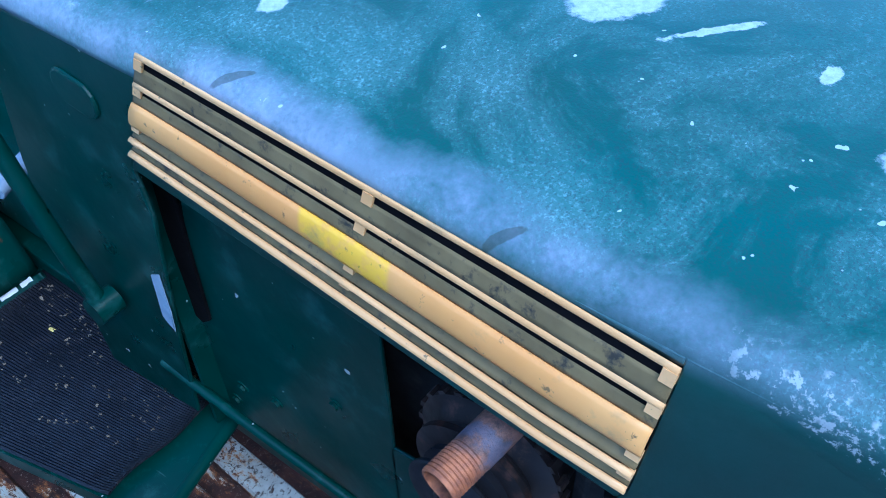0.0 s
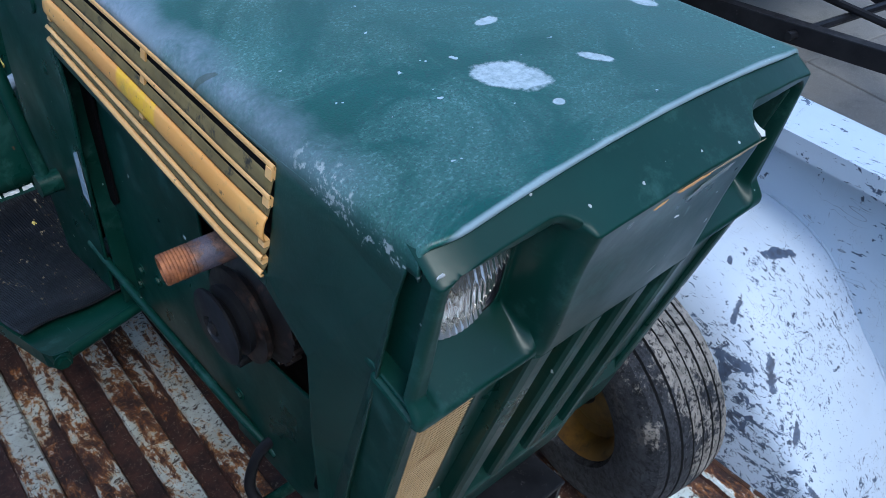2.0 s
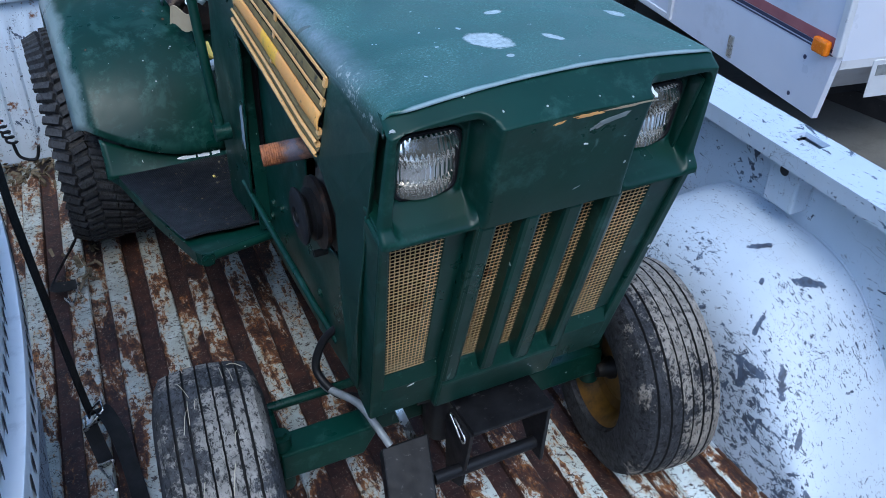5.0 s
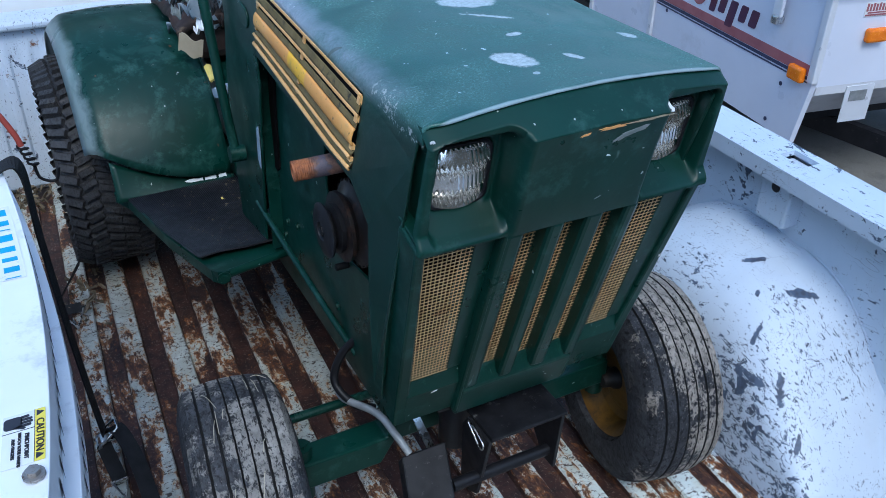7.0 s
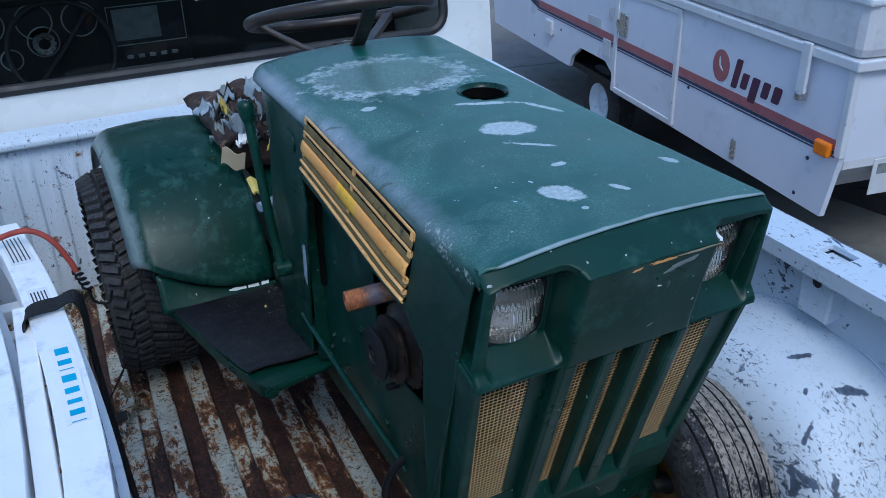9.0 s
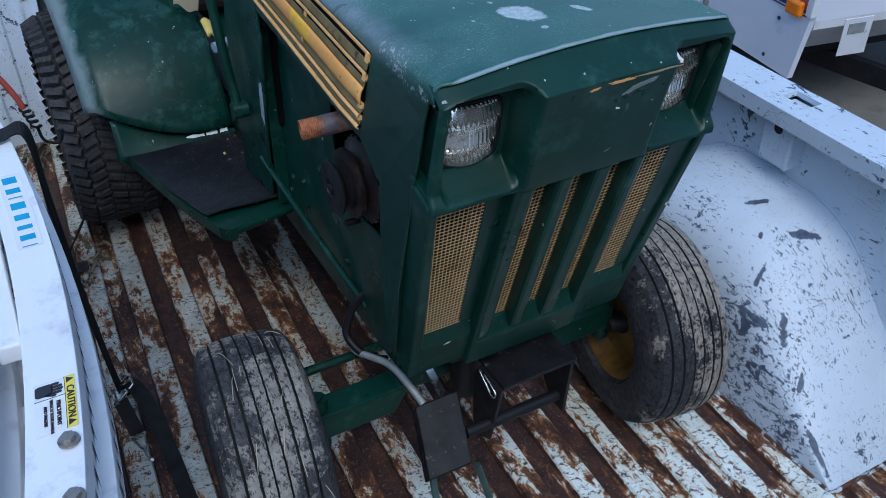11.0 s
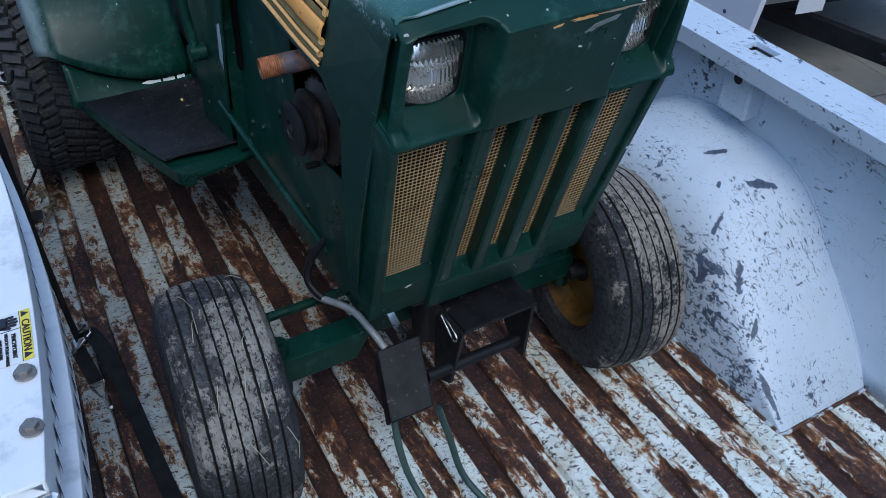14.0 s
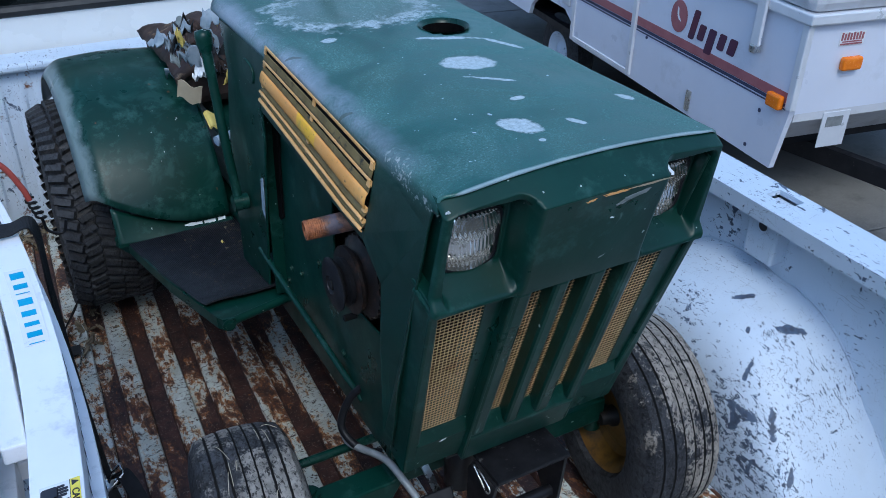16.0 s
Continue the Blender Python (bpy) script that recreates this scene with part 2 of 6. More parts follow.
def bed_paint(name, chips=0.5, rust=0.0):
    """White truck paint, scraped through to grey primer."""
    n = Nodes(name)
    base = n.mix(n.step(n.noise(3, 4), 0.3, 0.7), (0.52, 0.60, 0.69), (0.63, 0.70, 0.79))
    base = n.mix(n.step(n.noise(11, 5, 0.7), 0.5, 0.8, 0, 0.25), base, (0.45, 0.47, 0.50))
    x, y, z = n.axes()
    # scrapes gather where loads slide along the housing's inner shoulder
    worn = n.math("MULTIPLY", n.step(x, 0.86, 0.66, 0.0, 1.0), n.step(y, 0.80, 0.2, 0.2, 1.0)) if chips > 0.5 else 0.0
    patchy = n.math("ADD", n.math("MULTIPLY", n.step(n.noise(6, 4), 0.40, 0.62), 0.085), n.math("MULTIPLY", worn, 0.050))
    if chips > 0.5:
        wear = n.math("ADD", patchy, n.math("MULTIPLY", n.step(z, 0.30, 0.05), n.math("MULTIPLY", n.step(x, 0.66, 0.58), 0.012)))
        flakes = n.noise(24, 9, 0.76, n.turned((0.9, 0.75, 1.0), 25), 0.6)
        streaks = n.noise(48, 6, 0.66, n.turned((1.7, 0.6, 0.9), -28), 0.6)
        ticks = n.noise(95, 6, 0.7, n.turned((1.7, 0.6, 1.0), 18), 0.6)
        hit = n.most(n.step(n.math("ADD", flakes, wear), 0.696, 0.701), n.step(n.math("ADD", streaks, wear), 0.735, 0.742), n.step(n.math("ADD", ticks, wear), 0.682, 0.690))
        hit = n.most(hit, n.blob(0.574, -0.13, 0.006, 0.040, 0.9), n.blob(0.60, -0.03, 0.015, 0.006, 1.0, 40), n.blob(0.612, 0.05, 0.020, 0.008, 1.0, 60), n.blob(0.63, 0.15, 0.018, 0.007, 1.0, 20), n.blob(0.675, 0.21, 0.010, 0.005, 0.8, 50), n.blob(0.735, 0.285, 0.024, 0.008, 0.9, -20), n.blob(0.755, 0.165, 0.034, 0.011, 0.9, -30))
    else:
        big = n.noise(17, 8, 0.72, n.scaled((1.3, 0.8, 1.0)), 0.4)
        small = n.noise(58, 5, 0.65, n.scaled((1.4, 0.6, 0.9)), 0.3)
        hit = n.most(n.step(n.math("ADD", big, patchy), 0.690, 0.697), n.step(n.math("ADD", small, patchy), 0.700, 0.708), n.step(n.math("ADD", n.noise(95, 3, 0.5, n.turned((2.4, 0.45, 1.6), 12), 0.4), patchy), 0.745, 0.752))
    base = n.mix(n.math("MULTIPLY", hit, 0.92), base, n.mix(n.step(n.noise(50, 3), 0.4, 0.6), (0.010, 0.020, 0.050), (0.040, 0.070, 0.135)))
    thin = n.noise(46, 2, 0.5, n.scaled((1.0, 0.14, 0.5)), 2.0)
    thin2 = n.noise(40, 2, 0.5, n.scaled((0.25, 1.0, 0.35)), 2.0)
    line = n.most(n.step(n.math("ABSOLUTE", n.math("SUBTRACT", thin, 0.62)), 0.006, 0.002), n.step(n.math("ABSOLUTE", n.math("SUBTRACT", thin2, 0.64)), 0.006, 0.002))
    base = n.mix(n.math("MULTIPLY", line, n.step(n.noise(7, 2), 0.44, 0.52, 0, 0.8)), base, (0.16, 0.18, 0.22))
    if rust:
        base = n.mix(n.step(n.noise(14, 6, 0.7), 0.66 - 0.14 * rust, 0.72 - 0.14 * rust), base, (0.16, 0.06, 0.025))
    n.set(Base_Color=base, Roughness=n.step(n.noise(8, 4), 0.3, 0.7, 0.42, 0.62))
    return n.bump(n.math("ADD", n.noise(9, 3), n.math("MULTIPLY", hit, -0.6)), 0.12, 0.003).mat


# the tractor stands slightly askew on the ribs: they run off by RIB_RUN across for each metre along
RIB, RIB_AT, RIB_RUN = 0.0997, -0.151, 0.050


def bed_floor_paint():
    """Worn pale paint on the crowns of the ribs, brown rust in the troughs."""
    n = Nodes("rusted_bed_floor")
    x, y, z = n.axes()
    crown = n.step(n.math("ADD", z, n.math("MULTIPLY", n.math("SUBTRACT", n.noise(45, 5, 0.7), 0.5), 0.012)), -0.0075, -0.0055)
    # where the pale paint still holds: mostly on the crowns, best towards the tailgate
    big = n.noise(8, 9, 0.66, n.scaled((1.5, 0.42, 1)), 0.3)
    small = n.noise(62, 9, 0.78, n.scaled((1.1, 0.55, 1)), 0.4)
    near = n.math("SUBTRACT", n.math("MULTIPLY", n.step(x, -0.15, 0.15), n.math("MULTIPLY", n.step(y, 0.35, 0.05), 0.06)), n.math("MULTIPLY", n.step(n.math("ABSOLUTE", n.math("SUBTRACT", y, 0.42)), 0.30, 0.05), 0.045))
    near = n.math("ADD", near, n.math("MULTIPLY", n.step(x, -0.30, -0.50), 0.045))
    keep = n.math("ADD", n.math("ADD", n.math("MULTIPLY_ADD", big, 2.1, -0.55), n.math("MULTIPLY", n.math("SUBTRACT", small, 0.5), 0.95)), n.math("ADD", near, n.step(crown, 0, 1, -0.235, 0.035)))
    paint = n.step(keep, 0.500, 0.512)
    halo = n.step(keep, 0.36, 0.48)
    rust = n.mix(n.step(n.noise(24, 7, 0.72), 0.36, 0.64), (0.014, 0.0075, 0.0075), (0.072, 0.028, 0.019))
    rust = n.mix(n.math("MULTIPLY", halo, n.step(n.noise(38, 6, 0.75), 0.38, 0.62)), rust, n.mix(n.step(n.noise(90, 5, 0.7), 0.4, 0.6), (0.20, 0.068, 0.022), (0.46, 0.19, 0.05)))
    rust = n.mix(n.step(n.noise(170, 6, 0.82), 0.590, 0.615, 0, 0.75), rust, (0.30, 0.25, 0.20))
    rust = n.mix(n.step(n.noise(140, 6, 0.8), 0.40, 0.36, 0, 0.8), rust, (0.010, 0.006, 0.006))
    pale = n.mix(n.step(n.noise(16, 5), 0.3, 0.7), (0.70, 0.78, 0.75), (0.90, 0.95, 0.92))
    pale = n.mix(n.step(n.noise(11, 6, 0.7), 0.50, 0.70, 0, 0.55), pale, (0.50, 0.40, 0.24))
    pale = n.mix(n.math("MULTIPLY", n.step(y, 0.05, 0.45), n.step(n.noise(14, 6, 0.7), 0.30, 0.60, 0.35, 0.85)), pale, (0.37, 0.375, 0.32))
    pale = n.mix(n.math("MULTIPLY", n.step(keep, 0.60, 0.515), n.step(n.noise(60, 6, 0.75), 0.40, 0.56, 0, 0.9)), pale, (0.48, 0.27, 0.09))
    scratch = n.noise(88, 8, 0.80, n.scaled((0.75, 1.0, 1)), 0.4)
    pale = n.mix(n.step(scratch, 0.548, 0.556, 0, 0.96), pale, (0.045, 0.024, 0.016))
    base = n.mix(paint, rust, pale)
    n.set(Base_Color=base, Roughness=n.step(paint, 0, 1, 0.62, 0.40))
    return n.bump(n.math("ADD", n.math("MULTIPLY", paint, 0.7), n.math("ADD", n.noise(130, 5), n.noise(30, 4))), 0.35, 0.003).mat


def concrete():
    n = Nodes("grey_concrete")
    base = n.mix(n.step(n.noise(1.3, 6), 0.3, 0.7), (0.17, 0.16, 0.15), (0.27, 0.26, 0.24))
    base = n.mix(n.step(n.noise(6, 6, 0.7), 0.5, 0.75, 0, 0.6), base, (0.10, 0.095, 0.09))
    base = n.mix(n.step(n.noise(160, 3), 0.5, 0.7, 0, 0.4), base, (0.34, 0.33, 0.31))
    n.set(Base_Color=base, Roughness=0.85)
    return n.bump(n.noise(140, 5), 0.3, 0.004).mat


def thin_glass(name):
    """A window pane: mostly clear, with a mirror's share by the angle."""
    n = Nodes(name)
    t = n.t
    clear, gloss = t.nodes.new("ShaderNodeBsdfTransparent"), t.nodes.new("ShaderNodeBsdfGlossy")
    clear.inputs[0].default_value, gloss.inputs["Roughness"].default_value = (0.62, 0.68, 0.66, 1), 0.01
    f, mixed = t.nodes.new("ShaderNodeFresnel"), t.nodes.new("ShaderNodeMixShader")
    f.inputs[0].default_value = 1.5
    t.links.new(f.outputs[0], mixed.inputs[0])
    t.links.new(clear.outputs[0], mixed.inputs[1])
    t.links.new(gloss.outputs[0], mixed.inputs[2])
    t.links.new(mixed.outputs[0], t.nodes["Material Output"].inputs[0])
    return n.mat


M_GREEN, M_HOOD, M_VENT, M_VENT_PATCHED = green_paint("dark_green_paint"), faded_hood_paint(), vent_paint("weathered_yellow_vent_paint", 0), vent_paint("patched_yellow_vent_paint", 1)
M_DUST = plain("dusty_olive_vent_face", (0.13, 0.09, 0.03), (0.22, 0.155, 0.055), 0.75, scale=25, dirt=(0.03, 0.025, 0.015), dirt_at=(0.56, 0.68), dirt_scale=60)
M_FENDER, M_KNOB = green_paint("scuffed_fender_paint", 1.3, 0.462), green_paint("rubbed_green_paint", 1.6)
M_TYRE_F, M_TYRE_R = tyre_rubber("muddy_front_rubber", 1.0, (0.30, 0.265, 0.225), 0.06, (0.312, 0.350)), tyre_rubber("rear_rubber", 0.18, (0.11, 0.095, 0.08))
M_TYRE_DUSTY = tyre_rubber("dusty_grey_front_rubber", 0.84, (0.30, 0.28, 0.25), 0.16)
M_GROOVE = plain("black_groove_rubber", (0.006, 0.006, 0.007), (0.012, 0.012, 0.013), 0.8)
M_RIM = plain("ochre_rim_paint", (0.13, 0.065, 0.010), (0.20, 0.10, 0.016), 0.5, dirt=(0.05, 0.03, 0.012), dirt_at=(0.5, 0.7))
M_BLACK = plain("black_painted_steel", (0.006, 0.006, 0.008), (0.015, 0.015, 0.017), 0.42, dirt=(0.08, 0.075, 0.07), dirt_at=(0.66, 0.72), dirt_scale=45, spec=0.25)
M_SCUFFED = plain("scuffed_black_steel", (0.006, 0.006, 0.007), (0.017, 0.017, 0.019), 0.45, scale=25, dirt=(0.10, 0.095, 0.09), dirt_at=(0.60, 0.72), dirt_scale=70, spec=0.18)
# near-black for gaps and hollows: their shade is put into the colour
M_VOID = plain("black_hollow_shade", (0.003, 0.003, 0.003), (0.007, 0.006, 0.006), 0.9, spec=0.05)
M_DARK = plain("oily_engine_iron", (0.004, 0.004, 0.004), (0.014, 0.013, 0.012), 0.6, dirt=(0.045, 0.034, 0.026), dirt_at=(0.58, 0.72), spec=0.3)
M_PULLEY = plain("rusty_black_pulley_iron", (0.006, 0.005, 0.005), (0.022, 0.014, 0.011), 0.45, scale=20, dirt=(0.085, 0.040, 0.026), dirt_at=(0.54, 0.68), dirt_scale=45)
M_RUST = plain("rusted_iron", (0.14, 0.06, 0.028), (0.28, 0.125, 0.06), 0.75, scale=30, dirt=(0.06, 0.035, 0.025), dirt_at=(0.5, 0.62), dirt_scale=55, bump=0.4)
M_SEAM = plain("flaking_seam_rust", (0.030, 0.016, 0.013), (0.12, 0.05, 0.026), 0.8, scale=25, dirt=(0.52, 0.58, 0.64), dirt_at=(0.52, 0.56), dirt_scale=28, bump=0.4)
M_PIPE = exhaust_metal()
M_MESH = plain("tan_wire_mesh", (0.42, 0.27, 0.12), (0.56, 0.38, 0.19), 0.5, 0.1, 30, dirt=(0.26, 0.115, 0.040), dirt_at=(0.56, 0.68), dirt_scale=17)
M_WHITE, M_ARCH = bed_paint("white_truck_paint", 0.2), bed_paint("scraped_white_paint", 1.0)
M_SIDE = bed_paint("chipped_side_paint", 0.3)
M_WALL = bed_paint("stained_white_paint", 0.25, 0.35)
M_FLOOR, M_CONC = bed_floor_paint(), concrete()
M_ALU = plain("mill_aluminium", (0.88, 0.88, 0.90), (0.95, 0.95, 0.95), 0.38, 0.25, 9, dirt=(0.52, 0.52, 0.54), dirt_at=(0.55, 0.8), dirt_scale=14, bump=0.05)
M_BOLT = plain("weathered_zinc_bolt", (0.26, 0.24, 0.22), (0.40, 0.37, 0.34), 0.5, 0.75, 60, dirt=(0.14, 0.10, 0.07), dirt_at=(0.52, 0.66), dirt_scale=120)
M_STEEL = plain("bright_steel", (0.55, 0.54, 0.52), (0.70, 0.69, 0.66), 0.28, 1.0, 20, dirt=(0.30, 0.26, 0.22))
M_MAT = plain("black_rubber_mat", (0.004, 0.004, 0.0055), (0.009, 0.009, 0.012), 0.42, scale=20, dirt=(0.030, 0.026, 0.024), dirt_at=(0.60, 0.74), dirt_scale=60, spec=0.3)
M_CRUMB = plain("dry_leaf_crumbs", (0.06, 0.045, 0.03), (0.24, 0.19, 0.12), 0.9, scale=60)
M_STRAW = plain("bleached_straw", (0.40, 0.36, 0.26), (0.55, 0.50, 0.38), 0.8)
M_NYLON = plain("black_nylon_strap", (0.003, 0.003, 0.004), (0.007, 0.007, 0.008), 0.75, bump=0.4, bump_scale=600)
M_RED = plain("red_bungee_cord", (0.25, 0.03, 0.02), (0.36, 0.06, 0.04), 0.6, scale=60)
M_CAMPER = plain("white_aluminium_siding", (0.66, 0.68, 0.76), (0.72, 0.74, 0.82), 0.35, scale=2, dirt=(0.55, 0.56, 0.60), dirt_at=(0.55, 0.85), dirt_scale=5, bump=0.03)
M_ROOF = plain("greyed_roof_vinyl", (0.52, 0.52, 0.55), (0.64, 0.64, 0.66), 0.6, scale=3, dirt=(0.40, 0.38, 0.38), dirt_at=(0.5, 0.8), dirt_scale=7)
M_TRIM = plain("white_aluminium_trim", (0.70, 0.71, 0.74), (0.78, 0.79, 0.82), 0.35, 0.2, 6)
M_STRIPE_RED, M_STRIPE_BLUE = plain("faded_red_stripe", (0.32, 0.10, 0.11), (0.38, 0.14, 0.15), 0.4), plain("navy_stripe", (0.03, 0.035, 0.08), (0.05, 0.055, 0.11), 0.4)
M_MAROON = plain("maroon_navy_print", (0.10, 0.02, 0.04), (0.05, 0.025, 0.07), 0.4, scale=9)
M_ORANGE = plain("amber_lens", (0.80, 0.17, 0.005), (0.88, 0.24, 0.01), 0.2, scale=40)
M_REDLENS = plain("red_lens", (0.35, 0.01, 0.01), (0.45, 0.02, 0.02), 0.2)
M_PANE = thin_glass("window_pane")
M_LENS = plain("fluted_silvered_glass", (0.78, 0.76, 0.72), (0.97, 0.95, 0.91), 0.11, 0.92, 30, dirt=(0.34, 0.29, 0.22), dirt_at=(0.58, 0.66), dirt_scale=55, bump=0.0)
M_PRIMER = plain("grey_primer", (0.16, 0.19, 0.19), (0.24, 0.27, 0.27), 0.6, scale=60)
M_LABEL, M_LABEL_BLUE = plain("white_label", (0.74, 0.75, 0.76), (0.80, 0.81, 0.82), 0.35, scale=30), plain("blue_ink", (0.01, 0.30, 0.52), (0.02, 0.36, 0.60), 0.4)
M_LABEL_YELLOW, M_INK = plain("yellow_label", (0.72, 0.60, 0.06), (0.80, 0.68, 0.10), 0.4), plain("black_ink", (0.012, 0.012, 0.02), (0.022, 0.022, 0.03), 0.45)
M_CAB, M_GASKET = plain("cream_cab_paint", (0.74, 0.74, 0.72), (0.80, 0.80, 0.78), 0.3, scale=3, bump=0.02), plain("window_rubber", (0.012, 0.012, 0.013), (0.024, 0.023, 0.023), 0.55)
M_DASH, M_DIAL = plain("black_dashboard_vinyl", (0.014, 0.014, 0.015), (0.028, 0.027, 0.027), 0.5), plain("pale_dial_print", (0.36, 0.36, 0.34), (0.46, 0.46, 0.44), 0.4)
M_SEAT = plain("torn_brown_vinyl", (0.020, 0.012, 0.010), (0.065, 0.034, 0.024), 0.6, scale=16, dirt=(0.22, 0.14, 0.08), dirt_at=(0.58, 0.68), bump=0.5, bump_scale=40)
M_FOAM, M_SHRED = plain("yellow_foam", (0.55, 0.40, 0.08), (0.70, 0.55, 0.16), 0.9, scale=30), plain("weathered_pale_vinyl", (0.16, 0.22, 0.27), (0.42, 0.47, 0.52), 0.6, scale=18)
M_CARD = plain("faded_cardboard", (0.34, 0.27, 0.18), (0.46, 0.38, 0.26), 0.8)
M_HOSE, M_COIL = plain("grey_split_loom", (0.20, 0.21, 0.21), (0.32, 0.33, 0.33), 0.5, 0.2, 30), plain("green_painted_spring", (0.02, 0.05, 0.045), (0.06, 0.10, 0.09), 0.5)
M_PLASTIC = plain("dark_plastic", (0.014, 0.010, 0.009), (0.035, 0.022, 0.016), 0.4, scale=10, dirt=(0.16, 0.10, 0.06), dirt_at=(0.6, 0.75))
M_SKY_WALL = plain("brown_sky_block", (0.05, 0.04, 0.028), (0.11, 0.085, 0.055), 0.85, scale=1.5)

# ---- building helpers ----
ORIGIN = {}


def thing(name, at, label, category, group="", kind=""):
    ob = new(name)
    ob.empty_display_size = 0.1
    ob.location = at
    ORIGIN[ob] = Vector(at)
    return tagged(ob, label, category, group, kind)


class Assembly:
    """A part with pieces of its own: its first mesh carries the name, the others hang from that."""

    def __init__(self, name, owner, label=""):
        self.name, self.owner, self.label, self.mesh = name, owner, label, None


def part(name, bm, material, parent=None, label="", smooth=None, bevel=0.0, solid=0.0):
    """Links a bmesh, built in world metres, as one mesh object under a thing or a part."""
    group = parent if isinstance(parent, Assembly) else None
    if group:
        name, label, parent = (name, label, group.mesh) if group.mesh else (group.name, group.label, group.owner)
    while parent and parent.parent and parent.parent.parent:
        parent = parent.parent
    origin = ORIGIN[parent] if parent else Vector((0, 0, 0))
    bmesh.ops.translate(bm, verts=bm.verts, vec=-origin)
    data = bpy.data.meshes.new(name)
    bm.normal_update()
    bm.to_mesh(data)
    bm.free()
    for m in material if isinstance(material, (list, tuple)) else (material,):
        data.materials.append(m)
    ob = new(name, data)
    ORIGIN[ob] = origin
    if parent:
        ob.parent = parent
    if group and not group.mesh:
        group.mesh = ob
    if solid:
        mod = ob.modifiers.new("thickness", "SOLIDIFY")
        mod.thickness, mod.offset = solid, -1
    if bevel:
        mod = ob.modifiers.new("edges", "BEVEL")
        mod.width, mod.segments, mod.limit_method, mod.angle_limit = bevel, 2, "ANGLE", radians(40)
    if smooth is not None:
        data.polygons.foreach_set("use_smooth", [True] * len(data.polygons))
        data.set_sharp_from_angle(angle=radians(smooth))
    return tagged(ob, label)


def solo(name, bm, material, at, label, category, group="", kind="", **kw):
    """A thing made of one mesh."""
    bmesh.ops.translate(bm, verts=bm.verts, vec=-Vector(at))
    ob = part(name, bm, material, None, label, **kw)
    ob.location = at
    ORIGIN[ob] = Vector(at)
    return tagged(ob, label, category, group, kind)


def box(bm, x0, x1, y0, y1, z0, z1, m=None):
    vs = [bm.verts.new((x, y, z)) for x in (x0, x1) for y in (y0, y1) for z in (z0, z1)]
    if m is not None:
        for v in vs:
            v.co = m @ v.co
    for f in ((0, 1, 3, 2), (4, 6, 7, 5), (0, 4, 5, 1), (2, 3, 7, 6), (0, 2, 6, 4), (1, 5, 7, 3)):
        bm.faces.new([vs[i] for i in f])
    return vs


def boxes(*rows, m=None):
    bm = bmesh.new()
    for r in rows:
        box(bm, *r, m=m)
    return bm


def frame_of(axis):
    w = Vector(axis).normalized()
    u = w.orthogonal().normalized()
    return u, w.cross(u), w


def tube(bm, pts, r, n=12, caps=True, flat=None):
    """A round bar along points; r may be a list. flat: (direction, share) to squash it."""
    pts = [Vector(p) for p in pts]
    rs = r if isinstance(r, (list, tuple)) else [r] * len(pts)
    rings, u = [], None
    for i, p in enumerate(pts):
        w = (pts[min(i + 1, len(pts) - 1)] - pts[max(i - 1, 0)]).normalized()
        if u is None:
            u = w.orthogonal().normalized()
        u = (u - w * u.dot(w)).normalized()
        v = w.cross(u)
        rings.append([bm.verts.new(p + rs[i] * (math.cos(a) * u + math.sin(a) * v)) for a in (2 * math.pi * k / n for k in range(n))])
    for a, b in zip(rings, rings[1:]):
        for k in range(n):
            bm.faces.new((a[k], a[(k + 1) % n], b[(k + 1) % n], b[k]))
    if caps:
        bm.faces.new(rings[0][::-1])
        bm.faces.new(rings[-1])
    return bm


def curve_pts(pts, n=8):
    """Points of a smooth line through the given ones."""
    p = [Vector(q) for q in pts]
    p = [2 * p[0] - p[1], *p, 2 * p[-1] - p[-2]]
    out = []
    for i in range(1, len(p) - 2):
        for k in range(n):
            t = k / n
            out.append(0.5 * ((2 * p[i]) + (p[i + 1] - p[i - 1]) * t + (2 * p[i - 1] - 5 * p[i] + 4 * p[i + 1] - p[i + 2]) * t * t + (3 * p[i] - p[i - 1] - 3 * p[i + 1] + p[i + 2]) * t ** 3))
    return out + [p[-2]]


def lathe(bm, profile, centre, axis, n=32, closed=False):
    """Turns (along, radius) pairs round an axis through centre."""
    u, v, w = frame_of(axis)
    c = Vector(centre)
    rings = [[bm.verts.new(c + w * s + r * (math.cos(a) * u + math.sin(a) * v)) for a in (2 * math.pi * k / n for k in range(n))] for s, r in profile]
    pairs = list(zip(rings, rings[1:])) + ([(rings[-1], rings[0])] if closed else [])
    for a, b in pairs:
        for k in range(n):
            bm.faces.new((a[k], a[(k + 1) % n], b[(k + 1) % n], b[k]))
    return bm


def sheet(bm, f, nu, nv):
    """A grid of (nu + 1) by (nv + 1) points f(u, v), u and v from 0 to 1."""
    g = [[bm.verts.new(f(i / nu, j / nv)) for j in range(nv + 1)] for i in range(nu + 1)]
    for i in range(nu):
        for j in range(nv):
            bm.faces.new((g[i][j], g[i + 1][j], g[i + 1][j + 1], g[i][j + 1]))
    return bm


def prism(bm, outline, place, depth):
    """An outline of (a, b) pairs, put in space by place(a, b, c), from c = depth[0] to depth[1]."""
    lo, hi = ([bm.verts.new(place(a, b, c)) for a, b in outline] for c in depth)
    n = len(outline)
    for i in range(n):
        bm.faces.new((lo[i], lo[(i + 1) % n], hi[(i + 1) % n], hi[i]))
    for ring in (lo[::-1], hi):
        bm.faces.new(ring)
    bmesh.ops.recalc_face_normals(bm, faces=bm.faces)
    return bm


